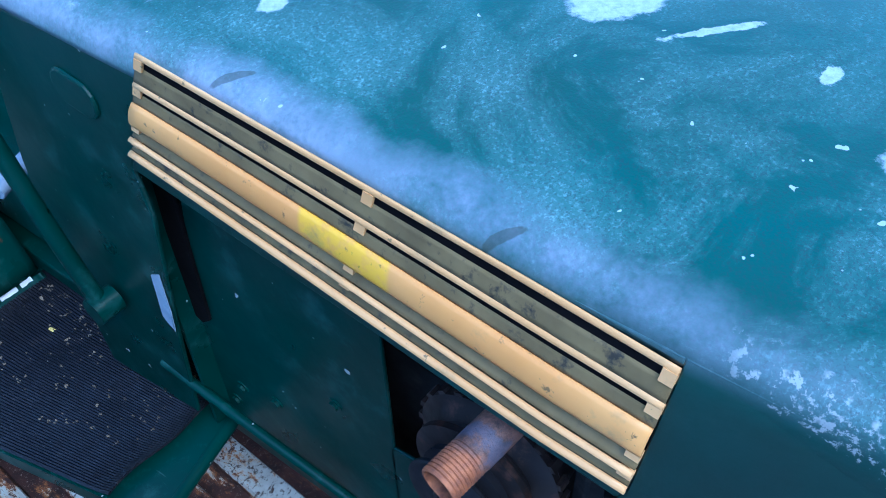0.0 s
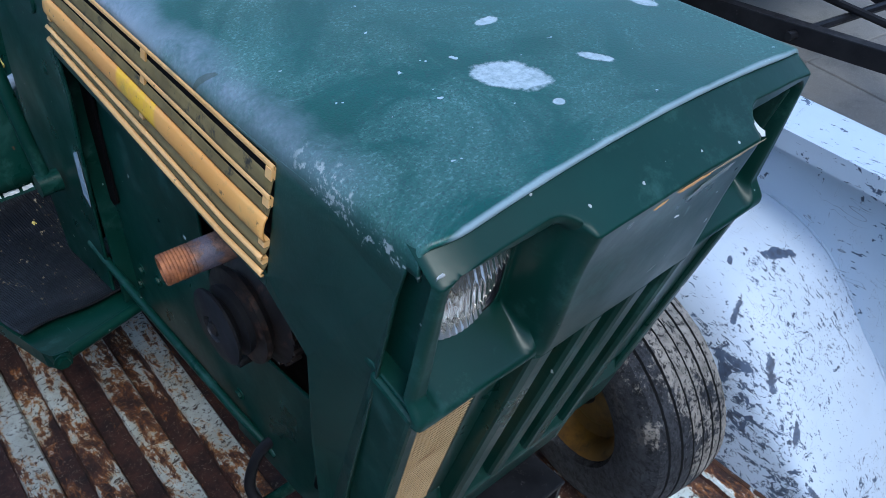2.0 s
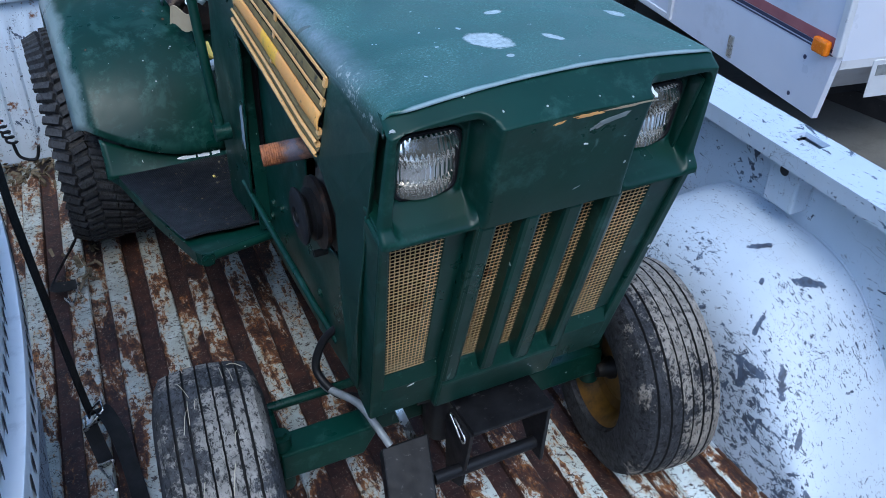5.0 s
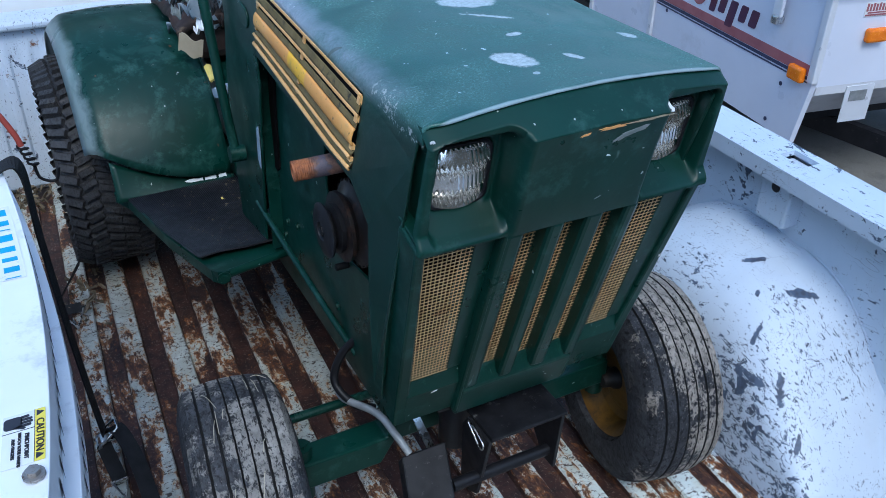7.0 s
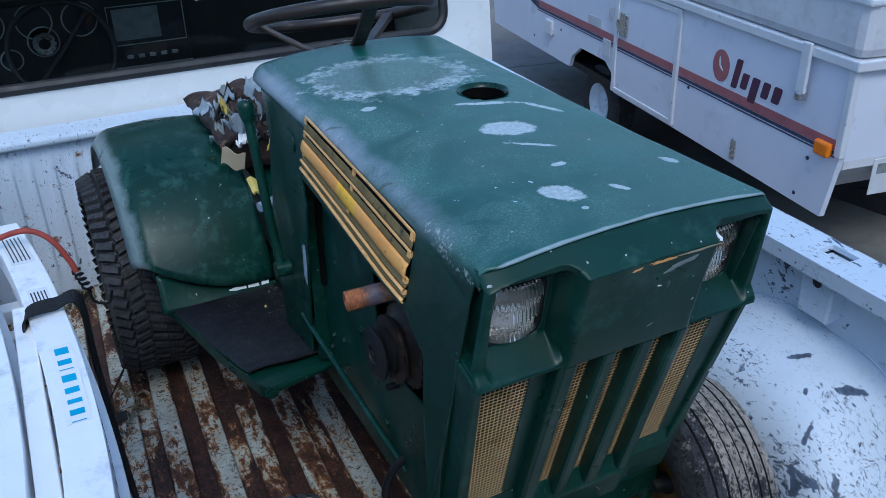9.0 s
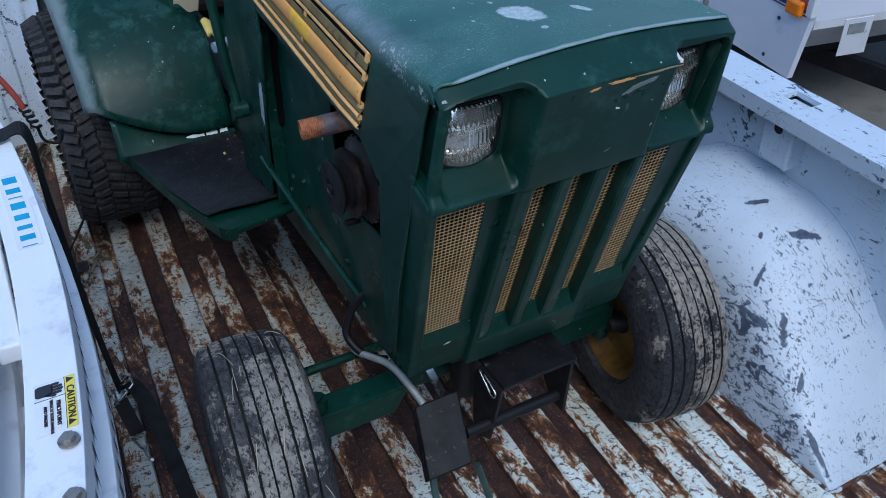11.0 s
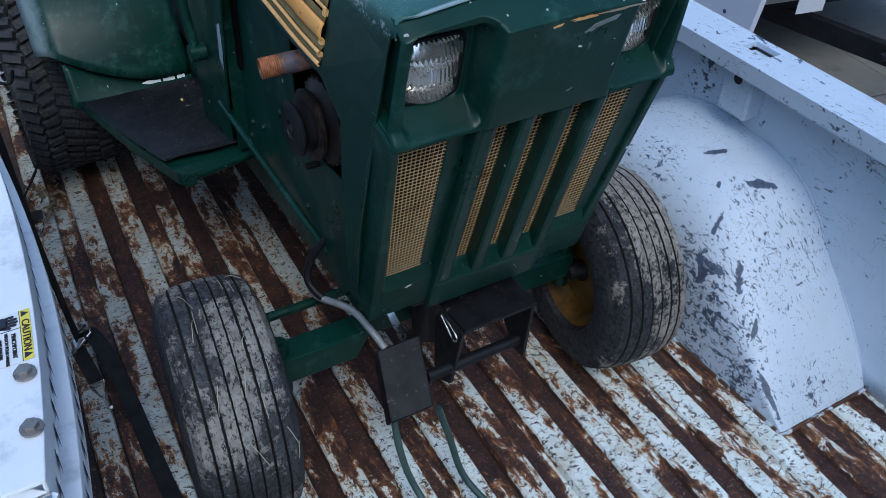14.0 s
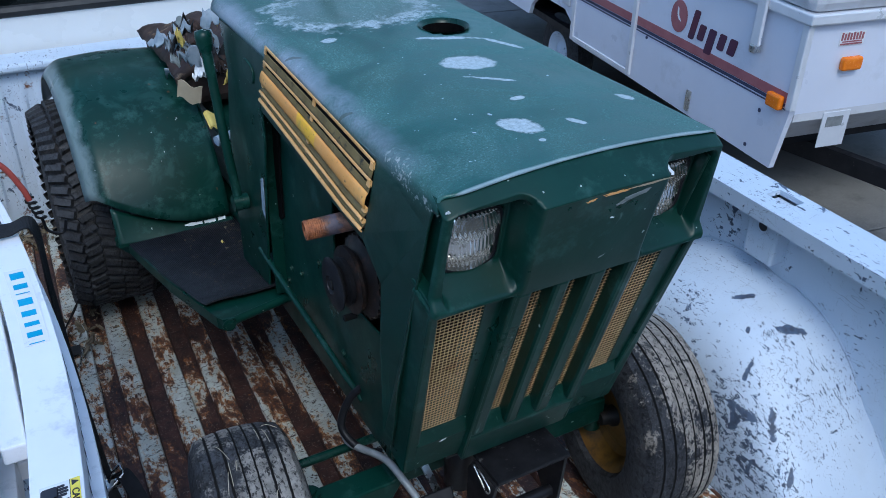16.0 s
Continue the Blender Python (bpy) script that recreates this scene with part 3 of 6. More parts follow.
def rounded(a0, a1, b0, b1, r, n=5, corners=(1, 1, 1, 1)):
    out = []
    for k, (ca, cb, s) in enumerate(((a0, b0, 180), (a1, b0, 270), (a1, b1, 0), (a0, b1, 90))):
        rr = r if corners[k] else 0.0008
        x, y = ca + (rr if ca == a0 else -rr), cb + (rr if cb == b0 else -rr)
        out += [(x + rr * math.cos(radians(s + 90 * i / n)), y + rr * math.sin(radians(s + 90 * i / n))) for i in range(n + 1)]
    return out


def ribbon(bm, pts, width, thick, side):
    """A flat strap along points; side: the direction of its width."""
    pts, s = [Vector(p) for p in pts], Vector(side).normalized()
    rings = []
    for i, p in enumerate(pts):
        w = (pts[min(i + 1, len(pts) - 1)] - pts[max(i - 1, 0)]).normalized()
        a = (s - w * s.dot(w)).normalized()
        b = w.cross(a)
        rings.append([bm.verts.new(p + a * width / 2 * i0 + b * thick / 2 * j0) for i0, j0 in ((-1, -1), (1, -1), (1, 1), (-1, 1))])
    for r0, r1 in zip(rings, rings[1:]):
        for k in range(4):
            bm.faces.new((r0[k], r0[(k + 1) % 4], r1[(k + 1) % 4], r1[k]))
    bm.faces.new(rings[0][::-1])
    bm.faces.new(rings[-1])
    return bm


def bolt(bm, at, axis, r=0.008, h=0.006):
    u, v, w = frame_of(axis)
    c = Vector(at)
    lathe(bm, [(-0.001, 0.0), (-0.001, r * 1.5), (0.0015, r * 1.5), (0.002, 0.0)], c, axis, 14)
    ring = [c + r * (math.cos(a) * u + math.sin(a) * v) for a in (math.pi / 3 * k for k in range(6))]
    lo, hi = [bm.verts.new(p) for p in ring], [bm.verts.new(p + w * h) for p in ring]
    for k in range(6):
        bm.faces.new((lo[k], lo[(k + 1) % 6], hi[(k + 1) % 6], hi[k]))
    bm.faces.new(hi)


def letters(text, size, place, material, parent, name="lettering", depth=0.0006, label=""):
    """Flat letters as a mesh; place(a, b, c) puts text metres in space."""
    cu = bpy.data.curves.new("words", "FONT")
    cu.body, cu.size, cu.extrude, cu.resolution_u = text, size, depth, 3
    tmp = bpy.data.objects.new("words", cu)
    data = bpy.data.meshes.new_from_object(tmp)
    bpy.data.objects.remove(tmp)
    bm = bmesh.new()
    bm.from_mesh(data)
    bpy.data.meshes.remove(data)
    for v in bm.verts:
        v.co = place(*v.co)
    return part(name, bm, material, parent, label)


# ---- ground ----
GROUND = -0.80
bm = bmesh.new()
sheet(bm, lambda u, v: Vector(((u - 0.5) * 1200, (v - 0.5) * 1200, GROUND - 0.02)), 8, 8)
solo("ground", bm, M_CONC, (0, 0, GROUND - 0.02), "grey weathered concrete driveway reaching far out", "ground", kind="structure")
pave = thing("pavement", (0, 0, GROUND - 0.02), "grey concrete slabs with dark joints", "pavement", kind="structure")
bm = bmesh.new()
slab = boxes((-0.745, 0.745, -0.745, 0.745, -0.012, 0.0))
bmesh.ops.bevel(slab, geom=slab.edges[:], offset=0.006, segments=1, affect="EDGES")
slab_data = bpy.data.meshes.new("slab")
slab.to_mesh(slab_data)
slab.free()
slab_data.materials.append(M_CONC)
for i in range(-2, 6):
    for j in range(-3, 5):
        ob = new("slab", slab_data)
        ob.parent = pave
        ob.matrix_basis = pose(2.9 + 1.5 * i * 0.985 + 0.16 * j * 1.5, 0.9 + 1.5 * j * 0.985 - 0.16 * i * 1.5, 0.016 + 0.001 * ((i * 7 + j * 5) % 3), 0, 0, -9.5)

# unseen walls added round the yard, well out of view, to cut low sky light
for nm, (x0, x1, y0, y1) in (("sky_wall_north", (-9, 12, 11.9, 12)), ("sky_wall_south", (-9, 12, -6.6, -6.5)), ("sky_wall_west", (-9, -8.9, -7.9, 11.9)), ("sky_wall_east", (11.9, 12, -7.9, 11.9))):
    solo(nm, boxes((x0, x1, y0, y1, GROUND - 0.02, 3.2 if nm == "sky_wall_south" else 2.6)), M_SKY_WALL, ((x0 + x1) / 2, (y0 + y1) / 2, GROUND), "plain brown unseen wall, added to block low sky", "fence", kind="structure")

# ---- the pickup truck ----
truck = thing("pickup_truck", (0, 0.9, GROUND), "white pickup truck with a scraped, rusty open bed", "truck")
Y0, Y1 = -0.98, 2.10


def floor_z(x):
    a = ((x - RIB_AT) / RIB + 0.5) % 1.0 - 0.5
    d = abs(a) * RIB
    return 0.0 if d < 0.0245 else -0.015 * min(1.0, (d - 0.0245) / 0.005)


xs = []
k0, k1 = math.ceil((-0.99 - RIB_AT) / RIB), math.floor((0.86 - RIB_AT) / RIB)
for k in range(k0, k1 + 1):
    c = RIB_AT + k * RIB
    xs += [c - 0.0295, c - 0.0255, c - 0.0235, c, c + 0.0235, c + 0.0255, c + 0.0295]
xs = [-1.0] + xs + [0.865]
bm = bmesh.new()
ys = [Y0 + (Y1 - Y0) * j / 24 for j in range(25)]
grid = [[bm.verts.new((x + (RIB_RUN * y if -0.99 < x < 0.86 else 0.0), y, floor_z(x) + 0.0012 * noise.noise(Vector((x * 4, y * 3, 1))))) for y in ys] for x in xs]
for i in range(len(xs) - 1):
    for j in range(24):
        bm.faces.new((grid[i][j], grid[i + 1][j], grid[i + 1][j + 1], grid[i][j + 1]))
part("bed_floor", bm, M_FLOOR, truck, "ribbed steel bed floor, paint worn to brown rust", solid=0.004, smooth=25)


def arch_height(y):
    """The outline of the wheel housing along the bed."""
    pts = [(-0.185, 0.0), (-0.10, 0.105), (0.0, 0.215), (0.07, 0.285), (0.12, 0.325), (0.18, 0.352), (0.27, 0.368), (0.36, 0.372), (0.46, 0.366), (0.54, 0.345), (0.61, 0.30), (0.70, 0.21), (0.80, 0.10), (0.89, 0.0)]
    for (a, p), (b, q) in zip(pts, pts[1:]):
        if a <= y <= b:
            return p + (q - p) * (y - a) / (b - a)
    return 0.0


def wheel_housing(inner, wall, name):
    s = 1 if wall > inner else -1
    cross = [(0, 0.0), (0, 0.3), (0, 0.56), (0.006, 0.66), (0.022, 0.76), (0.05, 0.86), (0.085, 0.93), (0.13, 0.975), (0.18, 0.99), (0.24, 1.0), (abs(wall - inner), 1.03)]
    bm = bmesh.new()

    def f(u, v):
        y = -0.185 + 1.075 * u
        h, k = arch_height(y), v * (len(cross) - 1)
        i = min(int(k), len(cross) - 2)
        a, b = cross[i], cross[i + 1]
        dx, dz = a[0] + (b[0] - a[0]) * (k - i), a[1] + (b[1] - a[1]) * (k - i)
        lean = 0.012 * (h / 0.37)
        return Vector((inner + s * (dx + lean * min(1, dz * 1.6)), y + 0.0, 0.0015 + h * dz + 0.002 * noise.noise(Vector((y * 6, dx * 9, 3)))))

    sheet(bm, f, 48, 20)
    bmesh.ops.recalc_face_normals(bm, faces=bm.faces)
    return part(name, bm, M_ARCH, truck, "scratched white wheel housing with bare grey spots", smooth=60)


bm = bmesh.new()
tube(bm, [(0.559, 0.885, 0.001), (0.559, -0.186, 0.001), (0.575, -0.190, 0.001), (0.858, -0.190, 0.001)], 0.0045, 6)
part("housing_seam", bm, M_SEAM, truck, "rusty welded seam round the housing")
wheel_housing(0.562, 0.862, "wheel_housing")
wheel_housing(-0.712, -1.012, "wheel_housing")


bm = bmesh.new()
tube(bm, [(0.8605 + 0.055 * (y - 0.335), y, arch_height(y) * 1.03 + 0.002) for y in (-0.18 + 0.0267 * k for k in range(40))], 0.0035, 6)
part("seam_bead", bm, M_WHITE, truck, smooth=60)


def bed_side(inner, s):
    """One side of the bed; s: +1 to the right, -1 to the left."""
    X = lambda d: inner + s * d
    toe = Matrix.Identity(4)
    if s > 0:
        toe[0][1], toe[0][3] = 0.055, -0.055 * 0.335
    bm = bmesh.new()

    def wall(u, v):
        y, z = Y0 + (Y1 - Y0) * u, -0.004 + 0.545 * v
        rib = 0.006 * max(0.0, math.cos(y * 2 * math.pi / 0.29)) ** 6
        return Vector((X(0.075 - rib - 0.012 * (v < 0.04)), y, z))

    sheet(bm, wall, 120, 12)
    bm.transform(toe)
    part("bed_wall", bm, M_SIDE, truck, smooth=40, solid=0.003)
    # rail with its lip and two square post holes
    lo, hi = sorted((X(0.0), X(0.118)))
    h0, h1 = sorted((X(0.052), X(0.098)))
    rows, last = [], Y0
    for c in (0.335, 1.93):
        rows += [(lo, hi, last, c - 0.036, 0.548, 0.560), (lo, h0, c - 0.036, c + 0.036, 0.548, 0.560), (h1, hi, c - 0.036, c + 0.036, 0.548, 0.560)]
        last = c + 0.036
    rows.append((lo, hi, last, Y1 + 0.02, 0.548, 0.560))
    bm = boxes(*rows)
    bmesh.ops.remove_doubles(bm, verts=bm.verts, dist=0.0002)
    a, b = sorted((X(0.0), X(0.004)))
    bm.transform(toe)
    rail = part("bed_rail", bm, M_WHITE, truck, "white painted bed rail, nicked and rust-flecked")
    part("rail_lip", boxes((a, b, Y0, Y1, 0.522, 0.5485), m=toe), M_WHITE, rail)
    for c in (0.335, 1.93):
        bm = bmesh.new()
        prism(bm, [(c - 0.043, 0.415), (c + 0.043, 0.415), (c + 0.046, 0.540), (c - 0.046, 0.540)], lambda p, q, r: Vector((X(r), p, q)), (0.022, 0.074))
        bm.transform(toe)
        pocket = part("stake_pocket", bm, M_SIDE, truck, bevel=0.006)
        # flat black disc on the pocket's face, drawn for the dark hole
        bm = bmesh.new()
        lathe(bm, [(0, 0.0), (0, 0.0115), (-0.001, 0.0125), (-0.002, 0.0125)], (X(0.0205), c, 0.503), (-s, 0, 0), 16)
        bm.transform(toe)
        part("pocket_hole", bm, M_INK, pocket)
        bm = boxes((h0, h1, c - 0.036, c + 0.036, 0.535, 0.5405), m=toe)
        part("pocket_floor", bm, M_ARCH, pocket)
    a, b = sorted((X(0.118), X(0.135)))
    c, d = sorted((X(0.118), X(0.160)))
    part("outer_skin", boxes((a, b, Y0, Y1 + 0.05, 0.40, 0.556), (c, d, Y0, Y1 + 0.05, -0.22, 0.40), m=toe), M_WHITE, truck, bevel=0.012)


bed_side(0.787, 1)
bed_side(-0.937, -1)
# front wall of the bed, pressed with upright ribs
bm = bmesh.new()


def bulkhead(u, v):
    x, z = -1.01 + 1.96 * u, -0.004 + 0.525 * v
    rib = 0.008 if ((x / 0.062) % 1.0) < 0.35 and 0.08 < v < 0.92 else 0.0
    return Vector((x, Y1 - rib, z))


sheet(bm, bulkhead, 240, 14)
part("bed_front_wall", bm, M_WALL, truck, "white ribbed front wall of the bed, rust-stained low down", smooth=30)
part("front_rail", boxes((-1.04, 1.0, Y1 - 0.028, Y1 + 0.10, 0.523, 0.552)), M_WHITE, truck, bevel=0.010)

# cab: back wall round the window, roof, sides
CY = 2.235
WX0, WX1, WZ0, WZ1 = -1.12, 0.875, 0.672, 1.16
bm = bmesh.new()
hole = rounded(WX0, WX1, WZ0, WZ1, 0.07, 6)
outer = []
for a, b in hole:
    t = 1.10 if b < 0.9 else 0.96
    outer.append((max(-1.36, min(1.14 if b < 0.75 else 1.08, -0.13 + (a + 0.13) * 1.25)), -0.2 if b < 0.9 else 1.33))
lo, hi = ([bm.verts.new((a, CY + 0.11 * max(0, b - 0.62), b)) for a, b in ring] for ring in (hole, outer))
for i in range(len(hole)):
    j = (i + 1) % len(hole)
    bm.faces.new((lo[i], lo[j], hi[j], hi[i]))
bmesh.ops.recalc_face_normals(bm, faces=bm.faces)
cab = part("cab_back", bm, M_CAB, truck, "cream-white cab back, bright below the window", solid=0.012)
part("cab_roof", boxes((-1.30, 1.00, CY + 0.05, 3.6, 1.33, 1.36)), M_CAB, truck, bevel=0.02)
part("cab_side", boxes((1.02, 1.06, CY + 0.03, 3.9, -0.2, 0.70)), M_CAB, truck, bevel=0.015)
part("cab_side", boxes((-1.36, -1.32, CY + 0.03, 3.9, -0.2, 0.70)), M_CAB, truck, bevel=0.015)
part("cab_floor", boxes((-1.32, 1.02, CY + 0.06, 3.9, -0.2, -0.15)), M_DASH, truck)
part("windscreen_header", boxes((-1.30, 1.00, 3.55, 3.62, 1.15, 1.33)), M_CAB, truck)
part("bonnet", boxes((-1.30, 1.0, 3.75, 5.2, 0.30, 0.52)), M_CAB, truck, bevel=0.05)
window = part("cab_window", sheet(bmesh.new(), lambda u, v: Vector((WX0 + (WX1 - WX0) * u, CY + 0.004 + 0.11 * (WZ0 + (WZ1 - WZ0) * v - 0.62), WZ0 + (WZ1 - WZ0) * v)), 2, 2), M_PANE, truck, "dark rear cab window in a black rubber frame")
window.visible_shadow = False
bm = bmesh.new()
ring = [Vector((a, CY - 0.004 + 0.11 * max(0, b - 0.62), b)) for a, b in rounded(WX0 - 0.004, WX1 + 0.004, WZ0 - 0.004, WZ1, 0.07, 6)]
tube(bm, ring + ring[:1], 0.019, 8, False)
part("window_gasket", bm, M_GASKET, window)
# sticker on the inside of the pane: a red and black emblem, unreadable print as bars
WP = lambda a, b, c: Vector((a, CY - 0.002 - c + 0.11 * (b - 0.62), b))
bm = bmesh.new()
prism(bm, rounded(-0.052, 0.066, 0.875, 0.99, 0.006), WP, (0, 0.001))
sticker = part("sticker", bm, M_LABEL, window, "white sticker with a red and black emblem")
for a0, a1, m in ((-0.022, -0.006, M_INK), (-0.003, 0.014, M_REDLENS), (0.017, 0.033, M_INK)):
    bm = bmesh.new()
    prism(bm, [(a0, 0.922), (a1, 0.922), (a1, 0.975), (a0, 0.975)], WP, (0.0014, 0.002))
    part("emblem_bar", bm, m, sticker)
for b0 in (0.902, 0.887):
    bm = bmesh.new()
    for i in range(9 if b0 > 0.9 else 7):
        box(bm, 0, 0.0065, 0, 0.0006, 0, 0.0075, Matrix.Translation(WP(-0.036 + (0.0 if b0 > 0.9 else 0.01) + i * 0.0098, b0, 0.002)))
    part("print_bars", bm, M_INK, sticker)
# inside of the cab: dashboard, dials, wheel, bench
DY = 2.95
dash = part("dashboard", boxes((-1.30, 1.00, DY + 0.02, DY + 0.35, 0.30, 0.80), (-1.30, 1.00, DY - 0.05, DY + 0.40, 0.80, 0.85)), M_DASH, truck, "black vinyl dashboard with round dials", bevel=0.03)
part("dial_panel", boxes((-0.95, 0.04, DY - 0.012, DY + 0.018, 0.50, 0.80)), M_DASH, dash, bevel=0.008)
for x, z, r in ((-0.70, 0.735, 0.062), (-0.535, 0.735, 0.066), (-0.37, 0.725, 0.066), (-0.64, 0.60, 0.040), (-0.515, 0.655, 0.058)):
    bm = bmesh.new()
    lathe(bm, [(0, r - 0.004), (0.006, r - 0.003), (0.006, r), (0, r + 0.002)], (x, DY - 0.013, z), (0, -1, 0), 28)
    dial = part("dial_ring", bm, M_DIAL, dash)
    bm = bmesh.new()
    lathe(bm, [(0.001, 0.0), (0.001, r - 0.004)], (x, DY - 0.013, z), (0, -1, 0), 28)
    part("dial_face", bm, M_INK, dash)
bm = bmesh.new()
lathe(bm, [(0.0, 0.022), (0.012, 0.022), (0.014, 0.040), (0.004, 0.044)], (-0.515, DY - 0.05, 0.655), (0, -1, 0), 24)
part("horn_ring", bm, M_STEEL, dash)
t0, t1 = DY - 0.016, DY - 0.011
bm = boxes((-0.27, 0.03, t0, t1, 0.755, 0.758), (-0.27, 0.03, t0, t1, 0.60, 0.603), (-0.27, -0.267, t0, t1, 0.60, 0.758), (0.027, 0.03, t0, t1, 0.60, 0.758), (-0.29, 0.04, t0, t1, 0.51, 0.513))
part("radio_trim", bm, M_DIAL, dash)
part("radio_face", boxes((-0.25, -0.07, DY - 0.014, DY - 0.011, 0.62, 0.745)), M_HOSE, dash)
for i in range(5):
    part("radio_button", boxes((-0.22 + i * 0.045, -0.195 + i * 0.045, DY - 0.02, DY - 0.011, 0.545, 0.56)), M_DIAL, dash, bevel=0.003)
u, v, w = frame_of((0, -0.8, 0.45))
c = Vector((-0.46, DY - 0.12, 0.64))
bm = bmesh.new()
tube(bm, [c + 0.19 * (math.cos(a) * u + math.sin(a) * v) for a in (2 * math.pi * k / 32 for k in range(33))], 0.011, 8, False)
tube(bm, [c + 0.18 * u, c + w * -0.04, c - 0.18 * u], 0.010, 8)
part("truck_steering_wheel", bm, M_DASH, dash, smooth=60)
bm = boxes((-1.28, 0.98, 2.34, 2.46, 0.05, 0.52), (-1.28, 0.98, 2.34, 2.78, -0.10, 0.22))
part("bench_seat", bm, M_DASH, truck, bevel=0.04)
bm = bmesh.new()
prism(bm, [(0.75, 0.70), (1.0, 0.70), (0.98, 1.12), (0.80, 1.15)], lambda p, q, r: Vector((1.0 + r, 2.4 + (p - 0.75) * 3.4, q)), (0, 0.008))
pane = part("door_glass", bm, M_PANE, truck)
pane.visible_shadow = False
part("wing_mirror", boxes((1.10, 1.26, 3.30, 3.36, 0.72, 0.95)), M_BLACK, truck, bevel=0.02)
# running gear, below and out of the way of the bed
part("chassis", boxes((-0.55, -0.45, -0.95, 5.0, -0.22, -0.08), (0.30, 0.40, -0.95, 5.0, -0.22, -0.08), (-0.45, 0.30, -0.9, -0.8, -0.2, -0.1), (-0.45, 0.30, 1.8, 1.9, -0.2, -0.1)), M_BLACK, truck)
for x in (-0.86, 0.71):
    for y in (0.36, 4.2):
        bm = bmesh.new()
        lathe(bm, [(-0.11, 0.19), (-0.115, 0.30), (-0.09, 0.355), (0.09, 0.355), (0.115, 0.30), (0.11, 0.19)], (x, y, GROUND + 0.355), (1, 0, 0), 32, True)
        tyre = part("truck_tyre", bm, M_TYRE_R, truck, smooth=50)
        bm = bmesh.new()
        lathe(bm, [(-0.09, 0.0), (-0.07, 0.10), (-0.10, 0.195), (0.10, 0.195), (0.07, 0.1), (0.09, 0.0)], (x, y, GROUND + 0.355), (1, 0, 0), 24)
        part("truck_rim", bm, M_WHITE, tyre, smooth=40)

# ---- the garden tractor ----
tractor = thing("garden_tractor", (0, 0.9, 0), "old dark green garden tractor with chalky hood and yellow vents", "tractor")
HX = 0.220


def hood_z(x, y):
    """Top of the hood: slightly crowned, rolled over at both sides."""
    crown = 0.0125 * (1 - (x / HX) ** 2)
    top = 0.976 + 0.016 * y + crown + 0.003 * x / HX
    return top


def hood_front(x):
    """The front lip sweeps back at its corners, more on the dented side."""
    return -0.005 + (0.010 if x < 0 else 0.003) * max(0.0, (abs(x) - 0.180) / 0.040) ** 2


def hood_point(u, v):
    """u across from side to side, v from the front to the dash. The side roll is tight in front and widens backward."""
    v = v ** 1.5
    r = 0.010 + 0.016 * min(1.0, v / 0.28)
    flat, drop_all = HX - r, 0.026
    s = abs(u - 0.5) * 2 * (flat + r * math.pi / 2 + drop_all - r)
    if s <= flat:
        x, drop = s, 0.0
    elif s <= flat + r * math.pi / 2:
        a = (s - flat) / r
        x, drop = flat + r * math.sin(a), r * (1 - math.cos(a))
    else:
        x, drop = HX, r + s - flat - r * math.pi / 2
    x = math.copysign(x, u - 0.5)
    y_end, y0 = 0.955 - 0.5 * max(0.0, abs(x) - 0.10) ** 1.5, hood_front(x)
    y = y0 + (y_end - y0) * v
    dent = 0.0025 * noise.noise(Vector((x * 7, y * 6, 0.3))) * min(1, v * 6)
    d = max(0.0, 1 - (y - y0) / 0.004)
    lip = -0.0035 * (1 - math.sqrt(max(0.0, 1 - d * d))) + 0.003 * math.sin((x / HX + 1) * 1.7) * max(0.0, 1 - v / 0.08)
    return Vector((x, y, hood_z(x, y) - drop + dent + lip))


bm = bmesh.new()
sheet(bm, hood_point, 96, 80)
HOLE, HOLE_R = Vector((0.085, 0.535)), 0.040
near = [f for f in bm.faces if (f.calc_center_median().xy - HOLE).length < HOLE_R * 0.93]
bmesh.ops.delete(bm, geom=near, context="FACES")
for v in bm.verts:
    if v.is_boundary and (v.co.xy - HOLE).length < HOLE_R * 1.4:
        d = (v.co.xy - HOLE).normalized() * HOLE_R
        v.co = (HOLE.x + d.x, HOLE.y + d.y, v.co.z - 0.004)
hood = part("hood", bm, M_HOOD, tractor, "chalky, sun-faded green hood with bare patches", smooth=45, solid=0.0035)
bm = bmesh.new()
lathe(bm, [(0.004, HOLE_R + 0.006), (0.0015, HOLE_R + 0.001), (-0.005, HOLE_R - 0.002)], (HOLE.x, HOLE.y, hood_z(HOLE.x, HOLE.y) - 0.0015), (0, 0, 1), 36)
part("filler_hole_rim", bm, M_GREEN, hood, smooth=60)
# black cup below the hole, holding the dark of its inside as colour
bm = bmesh.new()
lathe(bm, [(-0.040, 0.0), (-0.040, HOLE_R - 0.003), (-0.0045, HOLE_R - 0.0022)], (HOLE.x, HOLE.y, hood_z(HOLE.x, HOLE.y)), (0, 0, 1), 30)
part("filler_neck", bm, M_VOID, hood)

# sides of the hood; (along, up) outlines
LV = [Vector(p) for p in ((0.172, 0.951), (0.180, 0.842), (0.655, 0.868), (0.600, 0.986))]


def side_x(y, z):
    """The hood's side stands out a little where it was bent, low down at the front."""
    up = max(0.0, min(1.0, (0.957 - z) / 0.10)) * max(0.0, min(1.0, (z - 0.46) / 0.28))
    return HX + 0.018 * up * max(0.0, min(1.0, (0.66 - y) / 0.42)) * max(0.0, min(1.0, y / 0.10))



